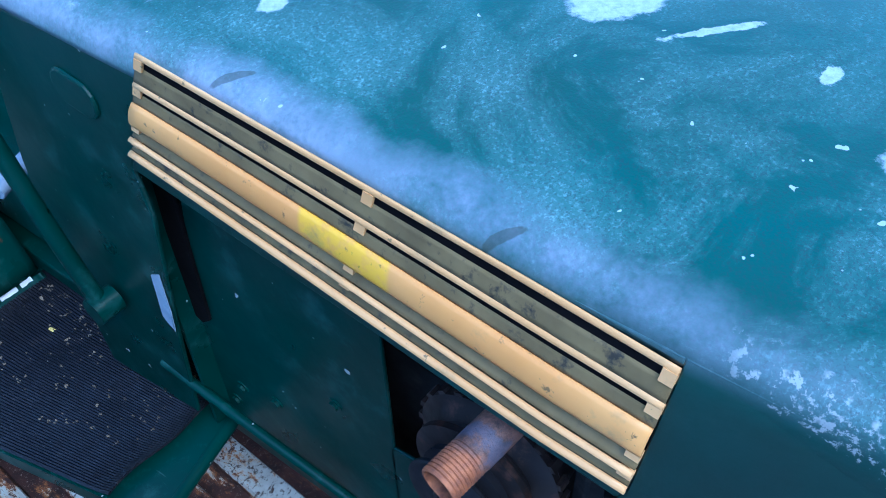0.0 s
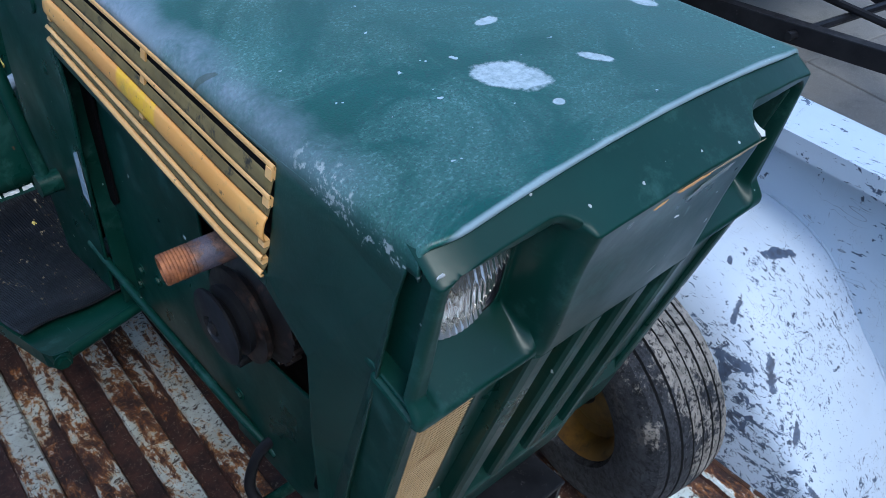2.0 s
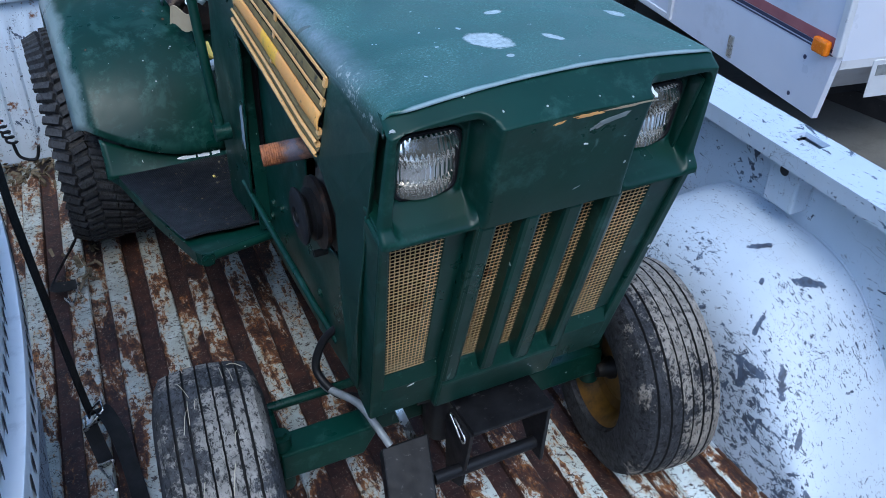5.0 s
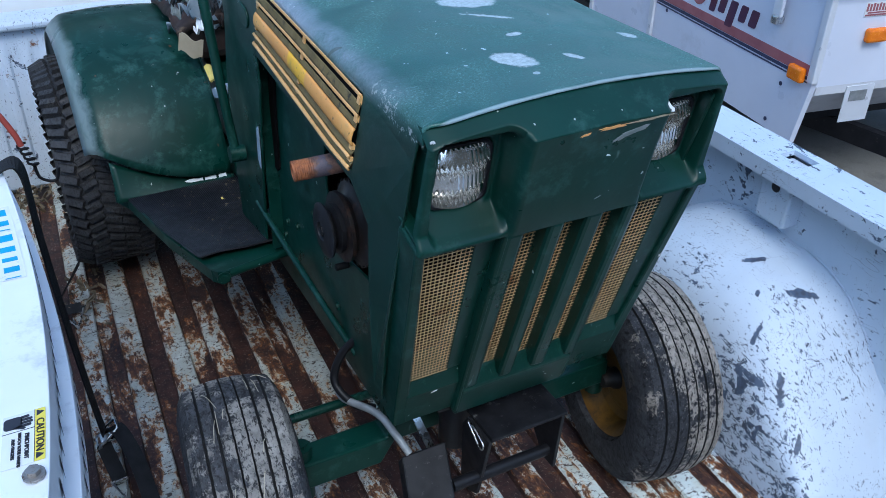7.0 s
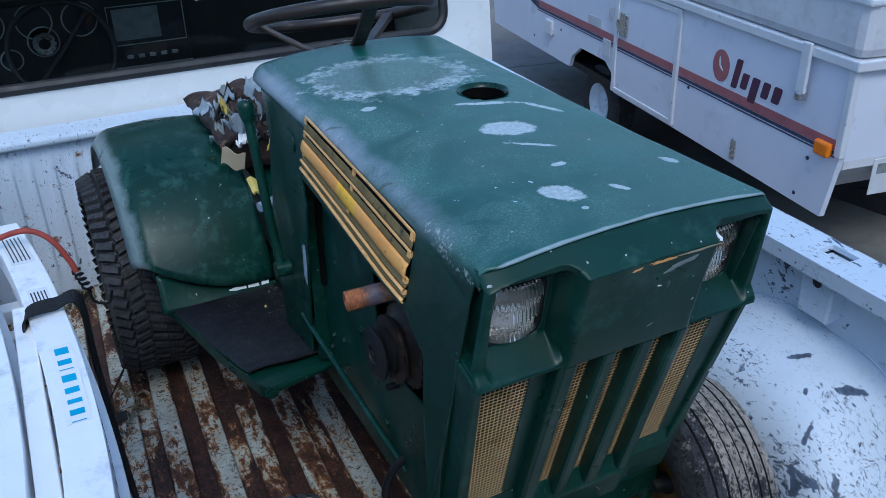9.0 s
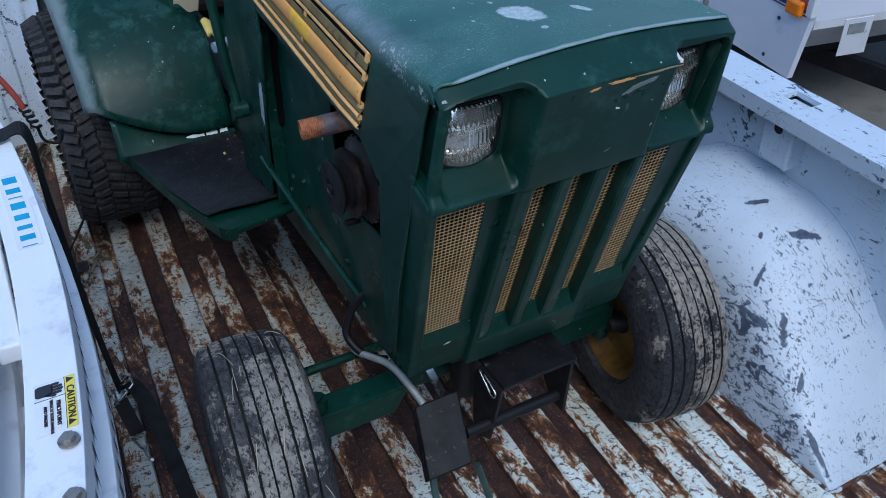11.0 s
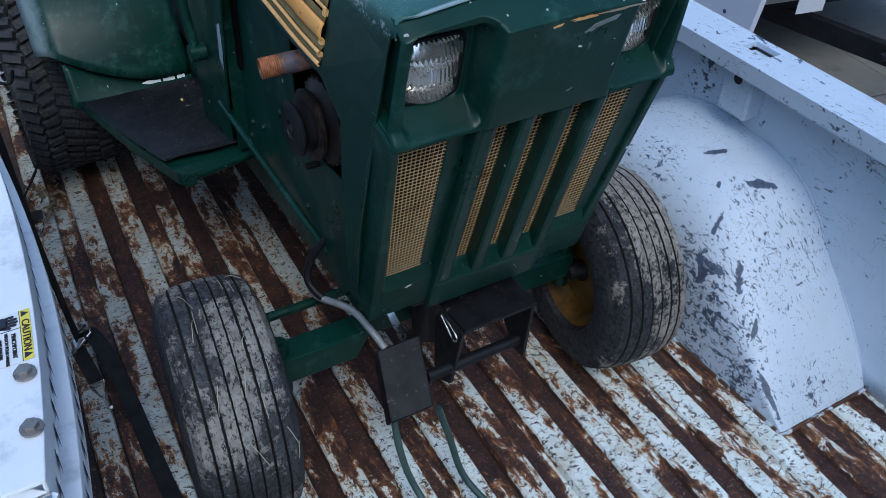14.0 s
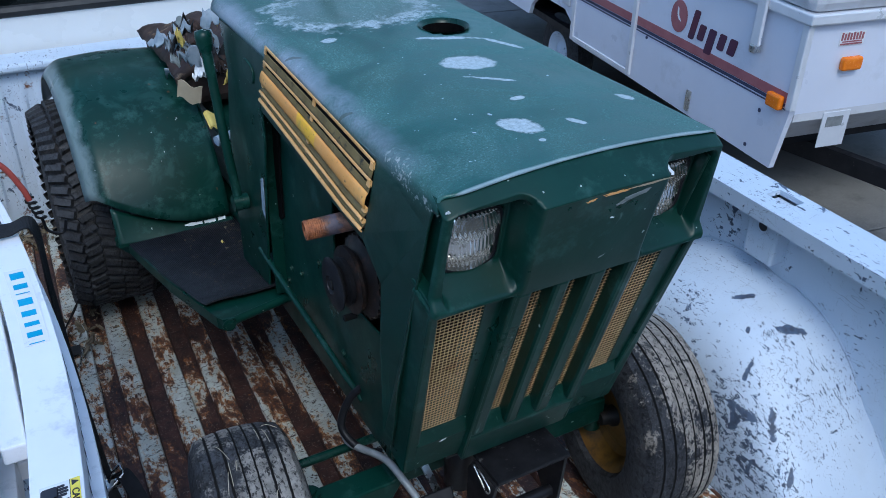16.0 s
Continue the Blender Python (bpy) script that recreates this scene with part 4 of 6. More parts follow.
FRONT = [(0.014, 0.957), (0.026, 0.918), (0.050, 0.80), (0.098, 0.62), (0.142, 0.465), (0.170, 0.465), (0.150, 0.65), (0.130, 0.785), (0.186, 0.825), (0.180, 0.842), (0.172, 0.951), (0.172, 0.957)]
LOW = [(0.180, 0.842), (0.186, 0.825), (0.30, 0.832), (0.42, 0.838), (0.668, 0.846), (0.655, 0.868), (0.42, 0.855), (0.30, 0.8486)]
REAR = [(0.612, 0.960), (0.655, 0.868), (0.668, 0.846), (0.664, 0.79), (0.70, 0.60), (0.725, 0.43), (0.905, 0.40), (0.915, 0.60), (0.895, 0.75), (0.862, 0.868), (0.885, 0.960)]
UPPER = [(0.172, 0.957), (0.172, 0.951), (0.245, 0.9575)]
for s in (-1, 1):
    P = lambda a, b, c: Vector((s * c, a, b))
    PB = lambda a, b, c: Vector((s * (c + (side_x(a, b) - HX if s < 0 else 0)), a, b))
    bm = bmesh.new()
    for o in ((FRONT, LOW, UPPER) if s < 0 else (FRONT, [(0.172, 0.957), (0.186, 0.825), (0.668, 0.846), (0.668, 0.957)])):
        prism(bm, o, PB, (HX - 0.0035, HX))
    side = part("hood_side", bm, M_HOOD if s < 0 else M_GREEN, hood, bevel=0.0012)
    bm = bmesh.new()
    prism(bm, REAR, P, (HX - 0.006, HX - 0.0005))
    part("dash_tower_side", bm, M_GREEN, tractor, bevel=0.003)
# back of the dash tower
part("dash_tower_back", boxes((-0.212, 0.212, 0.868, 0.876, 0.42, 0.955)), M_GREEN, tractor)
part("firewall", boxes((-0.212, 0.212, 0.70, 0.706, 0.42, 0.95)), M_GREEN, tractor)
# raised oval pressing on the tower
bm = bmesh.new()
EM = lambda a, b, c: Vector((-HX - c, 0.716 + a * 0.98 - b * 0.15, 0.905 + b * 0.98 + a * 0.15))
prism(bm, rounded(-0.030, 0.030, -0.019, 0.019, 0.018), EM, (-0.002, 0.003))
part("oval_pressing", bm, M_KNOB, tractor, bevel=0.0025)

# yellow side vents: a panel with long slots, each with a rolled lip
def vent(a, b, c):
    """a from the front to the back, b from the top down, c outward."""
    top, low = LV[0].lerp(LV[3], a), LV[1].lerp(LV[2], a)
    p = top.lerp(low, b)
    return Vector((-side_x(p.x, p.y) - 0.001 - c, p.x, p.y))


vents = Assembly("side_vent", tractor, "yellow painted vent panel with long slots and a brighter patch")
for b0, b1, c0, c1 in ((0.43, 0.66, 0.003, 0.006), (0.00, 0.05, 0.0010, 0.0020), (0.245, 0.298, 0.0015, 0.0030), (0.775, 0.825, 0.003, 0.006), (0.925, 1.0, 0.0025, 0.006)):
    bm = bmesh.new()
    sheet(bm, lambda u, v: vent(u, b0 + (b1 - b0) * v, c0 + (c1 - c0) * math.sin(math.pi * v) ** 0.6), 40, 6)
    part("vent_slat", bm, M_VENT_PATCHED if b1 - b0 > 0.2 else M_VENT, vents, smooth=60, solid=0.002)
for b0, b1, g in ((0.112, 0.243, 0.048), (0.342, 0.43, 0.296), (0.695, 0.775, 0.66), (0.850, 0.925, 0.825)):
    bm = bmesh.new()
    # sloped dusty face under each slot
    sheet(bm, lambda u, v: vent(u, b0 + (b1 - b0) * v, (-0.0045 + 0.0065 * v) if g > 0.4 else 0.0005 + 0.0015 * v), 40, 4)
    part("vent_slope", bm, M_DUST, vents, smooth=60, solid=0.0012)
    # black sheet behind the slot, in place of the opening's own shade
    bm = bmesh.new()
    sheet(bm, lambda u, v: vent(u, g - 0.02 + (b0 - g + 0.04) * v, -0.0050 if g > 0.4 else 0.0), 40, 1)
    part("slot_shade", bm, M_VOID, vents)
    for a in (0.0, 0.482, 0.980):
        bm = bmesh.new()
        prism(bm, [(a, g - 0.005), (a + 0.020, g - 0.005), (a + 0.020, b0 + 0.02), (a, b0 + 0.02)], vent, (-0.003, 0.0022))
        part("vent_bridge", bm, M_VENT, vents)
# dark box added behind the panel, its colour standing for the shaded bay
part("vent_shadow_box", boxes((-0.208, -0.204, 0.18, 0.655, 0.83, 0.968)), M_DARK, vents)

# ---- nose with headlamps and grille; (u across, v down the face, w outward)
S, C = 0.2873, 0.9578
NOSE = lambda u, v, w: Vector((u, -0.023 + v * S - w * C, 0.98 - v * C - w * S))


def nose_plate(name, outline, w0, w1, material=None, parent=None, bevel=0.004):
    bm = bmesh.new()
    prism(bm, outline, NOSE, (w0, w1))
    return part(name, bm, material or M_GREEN, parent or nose, bevel=bevel)


nose = Assembly("nose", tractor, "dark green nose round the headlamps and grille openings")
BOT = 0.585
rect = lambda a0, a1, b0, b1: [(a0, b0), (a1, b0), (a1, b1), (a0, b1)]
def smooth_step(a, b, x):
    t = max(0.0, min(1.0, (x - a) / (b - a)))
    return t * t * (3 - 2 * t)


def lip_at(u):
    """The hood's lip over the nose, as (v, w)."""
    y, z = hood_front(u), hood_z(u, 0) - 0.0035 + 0.003 * math.sin((u / HX + 1) * 1.7)
    a, b = y + 0.023, 0.98 - z
    return a * S + b * C, b * S - a * C


def box_distance(u, v, a0, a1, b0, b1, r):
    """Signed distance to a rounded box, below nought inside."""
    x, y = abs(u - (a0 + a1) / 2) - (a1 - a0) / 2 + r, abs(v - (b0 + b1) / 2) - (b1 - b0) / 2 + r
    return math.hypot(max(x, 0), max(y, 0)) + min(max(x, y), 0) - r


CU, CV, LA, LB = 0.1580, 0.101, 0.0385, 0.0440


def nose_depth(u, v):
    """How far the pressed front stands out: brow, middle panel, two lamp pockets with sloped shelves."""
    a = abs(u)
    vl, wl = lip_at(u)
    # the middle panel stands proud; its upper corners sweep out from the pockets in a fillet
    r = 0.004 + 0.022 * smooth_step(0.040, 0.016, v)
    t = max(0.0, min(1.0, (0.1000 + r - a) / r))
    m = 1 - math.sqrt(1 - t * t)
    brow = wl - 0.004 + 3.0 * (v - vl - 0.002)
    rim = -0.004 + 0.115 * (v - 0.023) + 0.014 * smooth_step(0.150, 0.168, v) + 0.007
    panel = 0.031 + 0.007 * smooth_step(0.05, 0.17, v)
    face = rim + (panel - rim) * m + 0.0014 * noise.noise(Vector((u * 13, v * 11, 2)))
    k = 0.003
    h = max(0.0, min(1.0, 0.5 + 0.5 * (face - brow) / k))
    w = face * (1 - h) + brow * h - k * h * (1 - h) * 0.5
    d = box_distance(a, v, 0.1040, 0.2115, 0.0245, 0.168, 0.014)
    shelf = -0.028 + 0.115 * (v - 0.023) + 0.034 * smooth_step(0.146, 0.169, v)
    w = w + (min(shelf, w) - w) * smooth_step(0.0015, -0.0055, d)
    # a second shallow step round the lamp
    d2 = box_distance(a, v, CU - 0.0435, CU + 0.0435, CV - 0.049, CV + 0.049, 0.018)
    w -= 0.003 * smooth_step(0.002, -0.002, d2)
    d3 = box_distance(a, v, CU - LA - 0.0015, CU + LA + 0.0015, CV - LB - 0.0015, CV + LB + 0.0015, 0.015)
    w -= 0.009 * smooth_step(0.0015, -0.001, d3)
    # rounded outer edge
    e = max(0.0, a - 0.213 - 0.065 * v) / 0.006
    return w - 0.008 * (1 - math.sqrt(max(0.0, 1 - min(1.0, e) ** 2)))


bm = bmesh.new()
for u0, u1, end, cols in ((-0.219, -0.1035, 0.173, 110), (-0.1035, 0.1035, 0.1715, 60), (0.219, 0.1035, 0.173, 110)):
    def shell(p, q):
        u = u0 + (u1 - u0) * p
        start = lip_at(u)[0] + 0.0025
        v = start + (end - start) * q ** 1.35
        u *= 1 + 0.30 * max(0.0, v) * max(0.0, (abs(u) - 0.1035) / 0.1155)
        return NOSE(u, v, nose_depth(u, v))

    sheet(bm, shell, cols, 100)
bmesh.ops.recalc_face_normals(bm, faces=bm.faces)
part("front_shell", bm, M_GREEN, nose, smooth=70)
for s in (-1, 1):
    nose_plate("side_post", [(s * 0.229, 0.172), (s * 0.210, BOT), (s * 0.186, BOT), (s * 0.2145, 0.172)], -0.028, 0.025)
    if s < 0:
        nose_plate("mesh_frame", [(s * 0.1075, 0.174), (s * 0.2145, 0.174), (s * 0.2145, 0.196), (s * 0.139, 0.196), (s * 0.1315, 0.474), (s * 0.1075, 0.474)], -0.010, 0.0185, bevel=0.002)
    else:
        nose_plate("mesh_frame", [(0.1075, 0.174), (0.2145, 0.174), (0.197, 0.474), (0.169, 0.474), (0.169, 0.187), (0.1075, 0.187)], -0.010, 0.0185, bevel=0.002)
    nose_plate("side_return", [(s * 0.2090, 0.040), (s * 0.2040, 0.040), (s * 0.202, 0.2), (s * 0.186, BOT), (s * 0.190, BOT), (s * 0.2070, 0.2)], -0.095, -0.002)
    nose_plate("shelf_edge", rounded(*sorted((s * 0.1035, s * 0.224)), 0.1685, 0.177, 0.002), -0.045, 0.0255, bevel=0.003)
    # lower side panel round its mesh
    nose_plate("inner_wall", rect(*sorted((s * 0.1000, s * 0.1075)), 0.172, BOT), -0.05, 0.0360, bevel=0.006)
    bm = bmesh.new()
    prism(bm, [(0.462, -0.02), (0.468, 0.010), (0.497, 0.022), (0.508, 0.0265), (BOT, 0.024), (BOT, -0.05)], lambda v, w, u: NOSE(s * u, v, w), (0.10, 0.198))
    part("bottom_bar", bm, M_GREEN, nose, bevel=0.003)
    # headlamp: bezel and a domed lens pressed in saw-toothed bands
    cu = s * CU
    lamp = part("headlamp", (lambda bm: tube(bm, [NOSE(p, q, -0.0205 + 0.115 * (q - CV)) for p, q in (lambda o: o + o[:1])(rounded(cu - LA - 0.001, cu + LA + 0.001, CV - LB - 0.001, CV + LB + 0.001, 0.015))], 0.0030, 6, False))(bmesh.new()), M_BLACK, tractor, "clear fluted square headlamp")
    bm = bmesh.new()

    def lens(p, q):
        x, y = (p - 0.5) * 2, (q - 0.5) * 2
        rr = 1 - 0.10 * (abs(x) * abs(y)) ** 2
        tri = abs(((p * 12) % 1.0) - 0.5) * 2
        band = q * 4.4 + 0.36 * tri - 0.2
        flute = (0.004, 0.010, -0.009, 0.004, -0.010, 0.012)[max(0, min(5, math.floor(band) + 1))] * (q * 4.4 - math.floor(band)) + 0.0007 * tri
        dome = 0.010 * (1 - 0.9 * x * x - 0.3 * y * y)
        return NOSE(cu + x * LA * rr, CV + y * LB * rr, -0.0245 + 0.115 * y * LB + dome + flute)

    sheet(bm, lens, 120, 75)
    glass = part("lens", bm, M_LENS, lamp, smooth=25)
    glass.visible_shadow = False
# bars between the three slots
for u0, u1 in ((-0.105, -0.078), (-0.039, -0.015), (0.020, 0.048), (0.086, 0.106)):
    nose_plate("grille_bar", rect(u0, u1, 0.1705, 0.52), -0.012, 0.0375, bevel=0.006)
bm = bmesh.new()
prism(bm, [(0.494, -0.01), (0.498, 0.014), (0.518, 0.030), (0.526, 0.0365), (BOT + 0.012, 0.034), (BOT + 0.012, -0.05), (0.55, -0.05)], lambda v, w, u: NOSE(u, v, w), (-0.105, 0.105))
part("bottom_bar", bm, M_GREEN, nose, bevel=0.005)


def wire_mesh(u0, u1, v0, v1, w, slant, drift=0.0):
    """A woven screen of thin wires, narrowing downward by slant and drifting sideways."""
    bm = bmesh.new()
    pitch, t = 0.0069, 0.00054
    n = round((u1 - u0) / pitch)
    mid = (u0 + u1) / 2
    k = lambda v: 1 - slant * (v - v0) / (v1 - v0)
    mid_at = lambda v: mid + drift * (v - v0) / (v1 - v0)
    for i in range(n + 1):
        a = u0 + (u1 - u0) * i / n - mid
        prism_pts = [(mid + a - t, v0), (mid + a + t, v0), (mid_at(v1) + a * k(v1) + t, v1), (mid_at(v1) + a * k(v1) - t, v1)]
        vs = [bm.verts.new(NOSE(p, q, w + d)) for d in (0, 0.0009) for p, q in prism_pts]
        for f in ((4, 5, 6, 7), (0, 4, 7, 3), (1, 2, 6, 5)):
            bm.faces.new([vs[j] for j in f])
    m = round((v1 - v0) / pitch)
    for j in range(m + 1):
        q = v0 + (v1 - v0) * j / m
        ww = (u1 - u0) / 2 * k(q)
        vs = [bm.verts.new(NOSE(p, r, w + 0.0004 + d)) for d in (0, 0.0009) for p, r in rect(mid_at(q) - ww, mid_at(q) + ww, q - t, q + t)]
        for f in ((4, 5, 6, 7), (0, 1, 5, 4), (2, 3, 7, 6)):
            bm.faces.new([vs[i] for i in f])
    bmesh.ops.recalc_face_normals(bm, faces=bm.faces)
    return part("grille_mesh", bm, M_MESH, tractor, "tan wire mesh")


wire_mesh(-0.217, -0.136, 0.192, 0.476, 0.0165, 0.22, 0.0155)
wire_mesh(0.112, 0.170, 0.184, 0.476, 0.0165, 0.0)
# black sheet behind the meshes, painted for the shaded hollow
nose_plate("grille_shade_sheet", rect(-0.20, 0.20, 0.17, 0.56), -0.085, -0.075, M_VOID)
for u0, u1 in ((-0.078, -0.039), (-0.015, 0.020), (0.048, 0.086)):
    wire_mesh(u0 - 0.003, u1 + 0.003, 0.172, 0.506, 0.012, 0.0)

# paint flaked off the nose: yellow and grey undercoat, bare chips at the corners
def flake(u, v, a, b, turn, w, material, seed):
    rng = random.Random(seed)
    pts = []
    for k in range(18):
        t = 2 * math.pi * k / 18
        q = rng.uniform(0.55, 1.15)
        x, y = a * q * math.cos(t), b * q * math.sin(t)
        pts.append((u + x * math.cos(turn) - y * math.sin(turn), v + x * math.sin(turn) + y * math.cos(turn)))
    bm = bmesh.new()
    prism(bm, pts, NOSE, (w, w + 0.0004))
    return part("paint_flake", bm, material, nose)


flake(0.010, 0.0235, 0.022, 0.0030, 0.0, 0.0312, M_VENT, 1)
flake(0.066, 0.0225, 0.036, 0.0020, 0.0, 0.0312, M_CARD, 2)
flake(-0.028, 0.0270, 0.008, 0.0022, -0.2, 0.0312, M_VENT, 3)
flake(0.050, 0.0370, 0.026, 0.0055, -0.12, 0.0312, M_PRIMER, 4)
flake(0.028, 0.0440, 0.010, 0.0040, -0.4, 0.0312, M_PRIMER, 5)
flake(0.020, 0.0700, 0.004, 0.0015, 0.3, 0.0312, M_LABEL, 6)
flake(0.022, 0.1380, 0.006, 0.0012, -0.4, 0.0372, M_PRIMER, 7)
flake(-0.2155, 0.0225, 0.0045, 0.0030, 0.3, -0.0040, M_LABEL, 8)
flake(0.2155, 0.0225, 0.0060, 0.0030, 0.4, -0.0040, M_LABEL, 10)
flake(-0.150, 0.5130, 0.0060, 0.0022, -0.3, 0.0262, M_LABEL, 11)
flake(0.2150, 0.3300, 0.0022, 0.0040, 0.0, 0.0252, M_LABEL, 12)
# bare edge where the brow turns down beside the lamp
bm = bmesh.new()
ribbon(bm, [NOSE(0.1035, 0.0165, 0.014), NOSE(0.1030, 0.0180, 0.022), NOSE(0.1050, 0.0190, 0.0265), NOSE(0.1035, 0.0210, 0.0290)], 0.004, 0.0008, (0.6, -0.3, 0.7))
part("bare_edge", bm, M_LABEL, nose)
# ---- engine bay
engine = Assembly("engine", tractor, "dark oily single-cylinder engine with stub exhaust and pulley")
part("crankcase", boxes((-0.14, 0.16, 0.20, 0.55, 0.46, 0.70), (-0.10, 0.15, 0.24, 0.5, 0.70, 0.86)), M_DARK, engine, bevel=0.02)
bm = bmesh.new()
for i in range(8):
    box(bm, -0.13, 0.17, 0.23, 0.50, 0.715 + i * 0.016, 0.720 + i * 0.016)
part("cooling_fins", bm, M_DARK, engine)
part("air_shroud", boxes((-0.17, 0.17, 0.215, 0.25, 0.46, 0.86)), M_DARK, engine, bevel=0.015)
AX = Vector((-0.175, 0.318, 0.674))
bm = bmesh.new()
lathe(bm, [(-0.06, 0.062), (0.0, 0.066), (0.004, 0.070), (0.010, 0.070), (0.013, 0.060), (0.020, 0.050), (0.028, 0.058), (0.034, 0.058), (0.036, 0.044), (0.036, 0.0)], AX, (-1, 0, 0), 40)
clutch = part("clutch_drum", bm, M_PULLEY, engine, "black grooved drive pulley", smooth=35)
bm = bmesh.new()
lathe(bm, [(0.036, 0.040), (0.044, 0.042), (0.048, 0.030), (0.057, 0.045), (0.060, 0.0455), (0.062, 0.042), (0.063, 0.030), (0.065, 0.016), (0.060, 0.014), (0.060, 0.0)], AX, (-1, 0, 0), 36)
part("pulley", bm, M_BLACK, clutch, smooth=35)
bm = bmesh.new()
for k in range(22):
    a = 2 * math.pi * k / 22
    c = AX + Vector((-0.004, 0.0715 * math.cos(a), 0.0715 * math.sin(a)))
    box(bm, -0.006, 0.006, -0.002, 0.002, -0.004, 0.004, Matrix.Translation(c) @ Matrix.Rotation(a, 4, "X"))
part("clutch_tooth", bm, M_PLASTIC, clutch)
bm = bmesh.new()
bolt(bm, AX + Vector((-0.060, 0, 0)), (-1, 0, 0), 0.009, 0.005)
part("centre_bolt", bm, M_BLACK, clutch)
bm = bmesh.new()
a, b = Vector((-0.287, 0.288, 0.802)), Vector((-0.10, 0.262, 0.815))
w = (b - a).normalized()
L = (b - a).length
prof = [(0.012, 0.0125), (0.0, 0.0130), (0.0, 0.0150)]
for k in range(9):
    prof += [(0.003 + k * 0.0032, 0.0157), (0.0044 + k * 0.0032, 0.0151)]
prof += [(0.034, 0.0157), (L, 0.0157)]
lathe(bm, prof, a, w, 28)
lathe(bm, [(0.012, 0.0125), (L, 0.0125)], a, w, 28)
part("exhaust_stub", bm, M_PIPE, engine, "rusty threaded exhaust stub", smooth=30)
# black plug just inside the pipe, painted for its shaded bore
bm = bmesh.new()
lathe(bm, [(0.010, 0.0), (0.010, 0.0124)], a, w, 28)
part("pipe_bore", bm, M_VOID, engine)
bm = bmesh.new()
tube(bm, [(-0.19, 0.335, 0.588), (-0.212, 0.335, 0.588)], 0.006, 8)
part("idler_pin", bm, M_DARK, engine, smooth=60)

# engine side shield, lower frame
IN = -0.188
IP = lambda a, b, c: Vector((c, a, b))
bm = bmesh.new()
prism(bm, [(0.425, 0.846), (0.425, 0.40), (0.72, 0.42), (0.70, 0.60), (0.662, 0.80), (0.662, 0.846)], IP, (IN, IN + 0.004))
prism(bm, [(0.155, 0.615), (0.17, 0.46), (0.19, 0.38), (0.43, 0.36), (0.43, 0.590), (0.30, 0.600)], IP, (IN, IN + 0.004))
part("side_shield", bm, M_GREEN, tractor, "dark green engine side shield, scratched", bevel=0.0015)
part("side_shield", boxes((0.184, 0.188, 0.17, 0.72, 0.36, 0.846)), M_GREEN, tractor)
for y, z in ((0.50, 0.60), (0.60, 0.52), (0.66, 0.50), (0.40, 0.46), (0.68, 0.46)):
    bm = bmesh.new()
    bolt(bm, (IN, y, z), (-1, 0, 0), 0.006, 0.005)
    part("shield_bolt", bm, M_GREEN, tractor)
# solid black strip for the shaded gap between shield and tower, and a torn label
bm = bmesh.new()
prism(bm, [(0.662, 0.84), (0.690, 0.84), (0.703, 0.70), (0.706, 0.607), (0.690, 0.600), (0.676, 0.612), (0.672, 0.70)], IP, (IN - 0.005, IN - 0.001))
part("gap_shade_strip", bm, M_VOID, tractor)
bm = bmesh.new()
prism(bm, [(0.690, 0.70), (0.706, 0.69), (0.715, 0.62), (0.700, 0.605), (0.694, 0.64)], lambda a, b, c: Vector((-HX - 0.0005 - c, a, b)), (0, 0.001))
part("peeled_label", bm, M_SHRED, tractor)
part("frame_rail", boxes((-0.165, -0.125, 0.26, 1.70, 0.30, 0.40)), M_GREEN, tractor, bevel=0.004)
part("frame_rail", boxes((0.125, 0.165, 0.26, 1.70, 0.30, 0.40)), M_GREEN, tractor, bevel=0.004)
part("belly_pan", boxes((-0.125, 0.125, 0.13, 0.9, 0.40, 0.45)), M_DARK, tractor)
part("transaxle", boxes((-0.16, 0.16, 1.30, 1.75, 0.20, 0.46)), M_DARK, tractor, bevel=0.04)
part("tunnel", boxes((-0.15, 0.15, 0.88, 1.75, 0.40, 0.58)), M_GREEN, tractor, bevel=0.03)

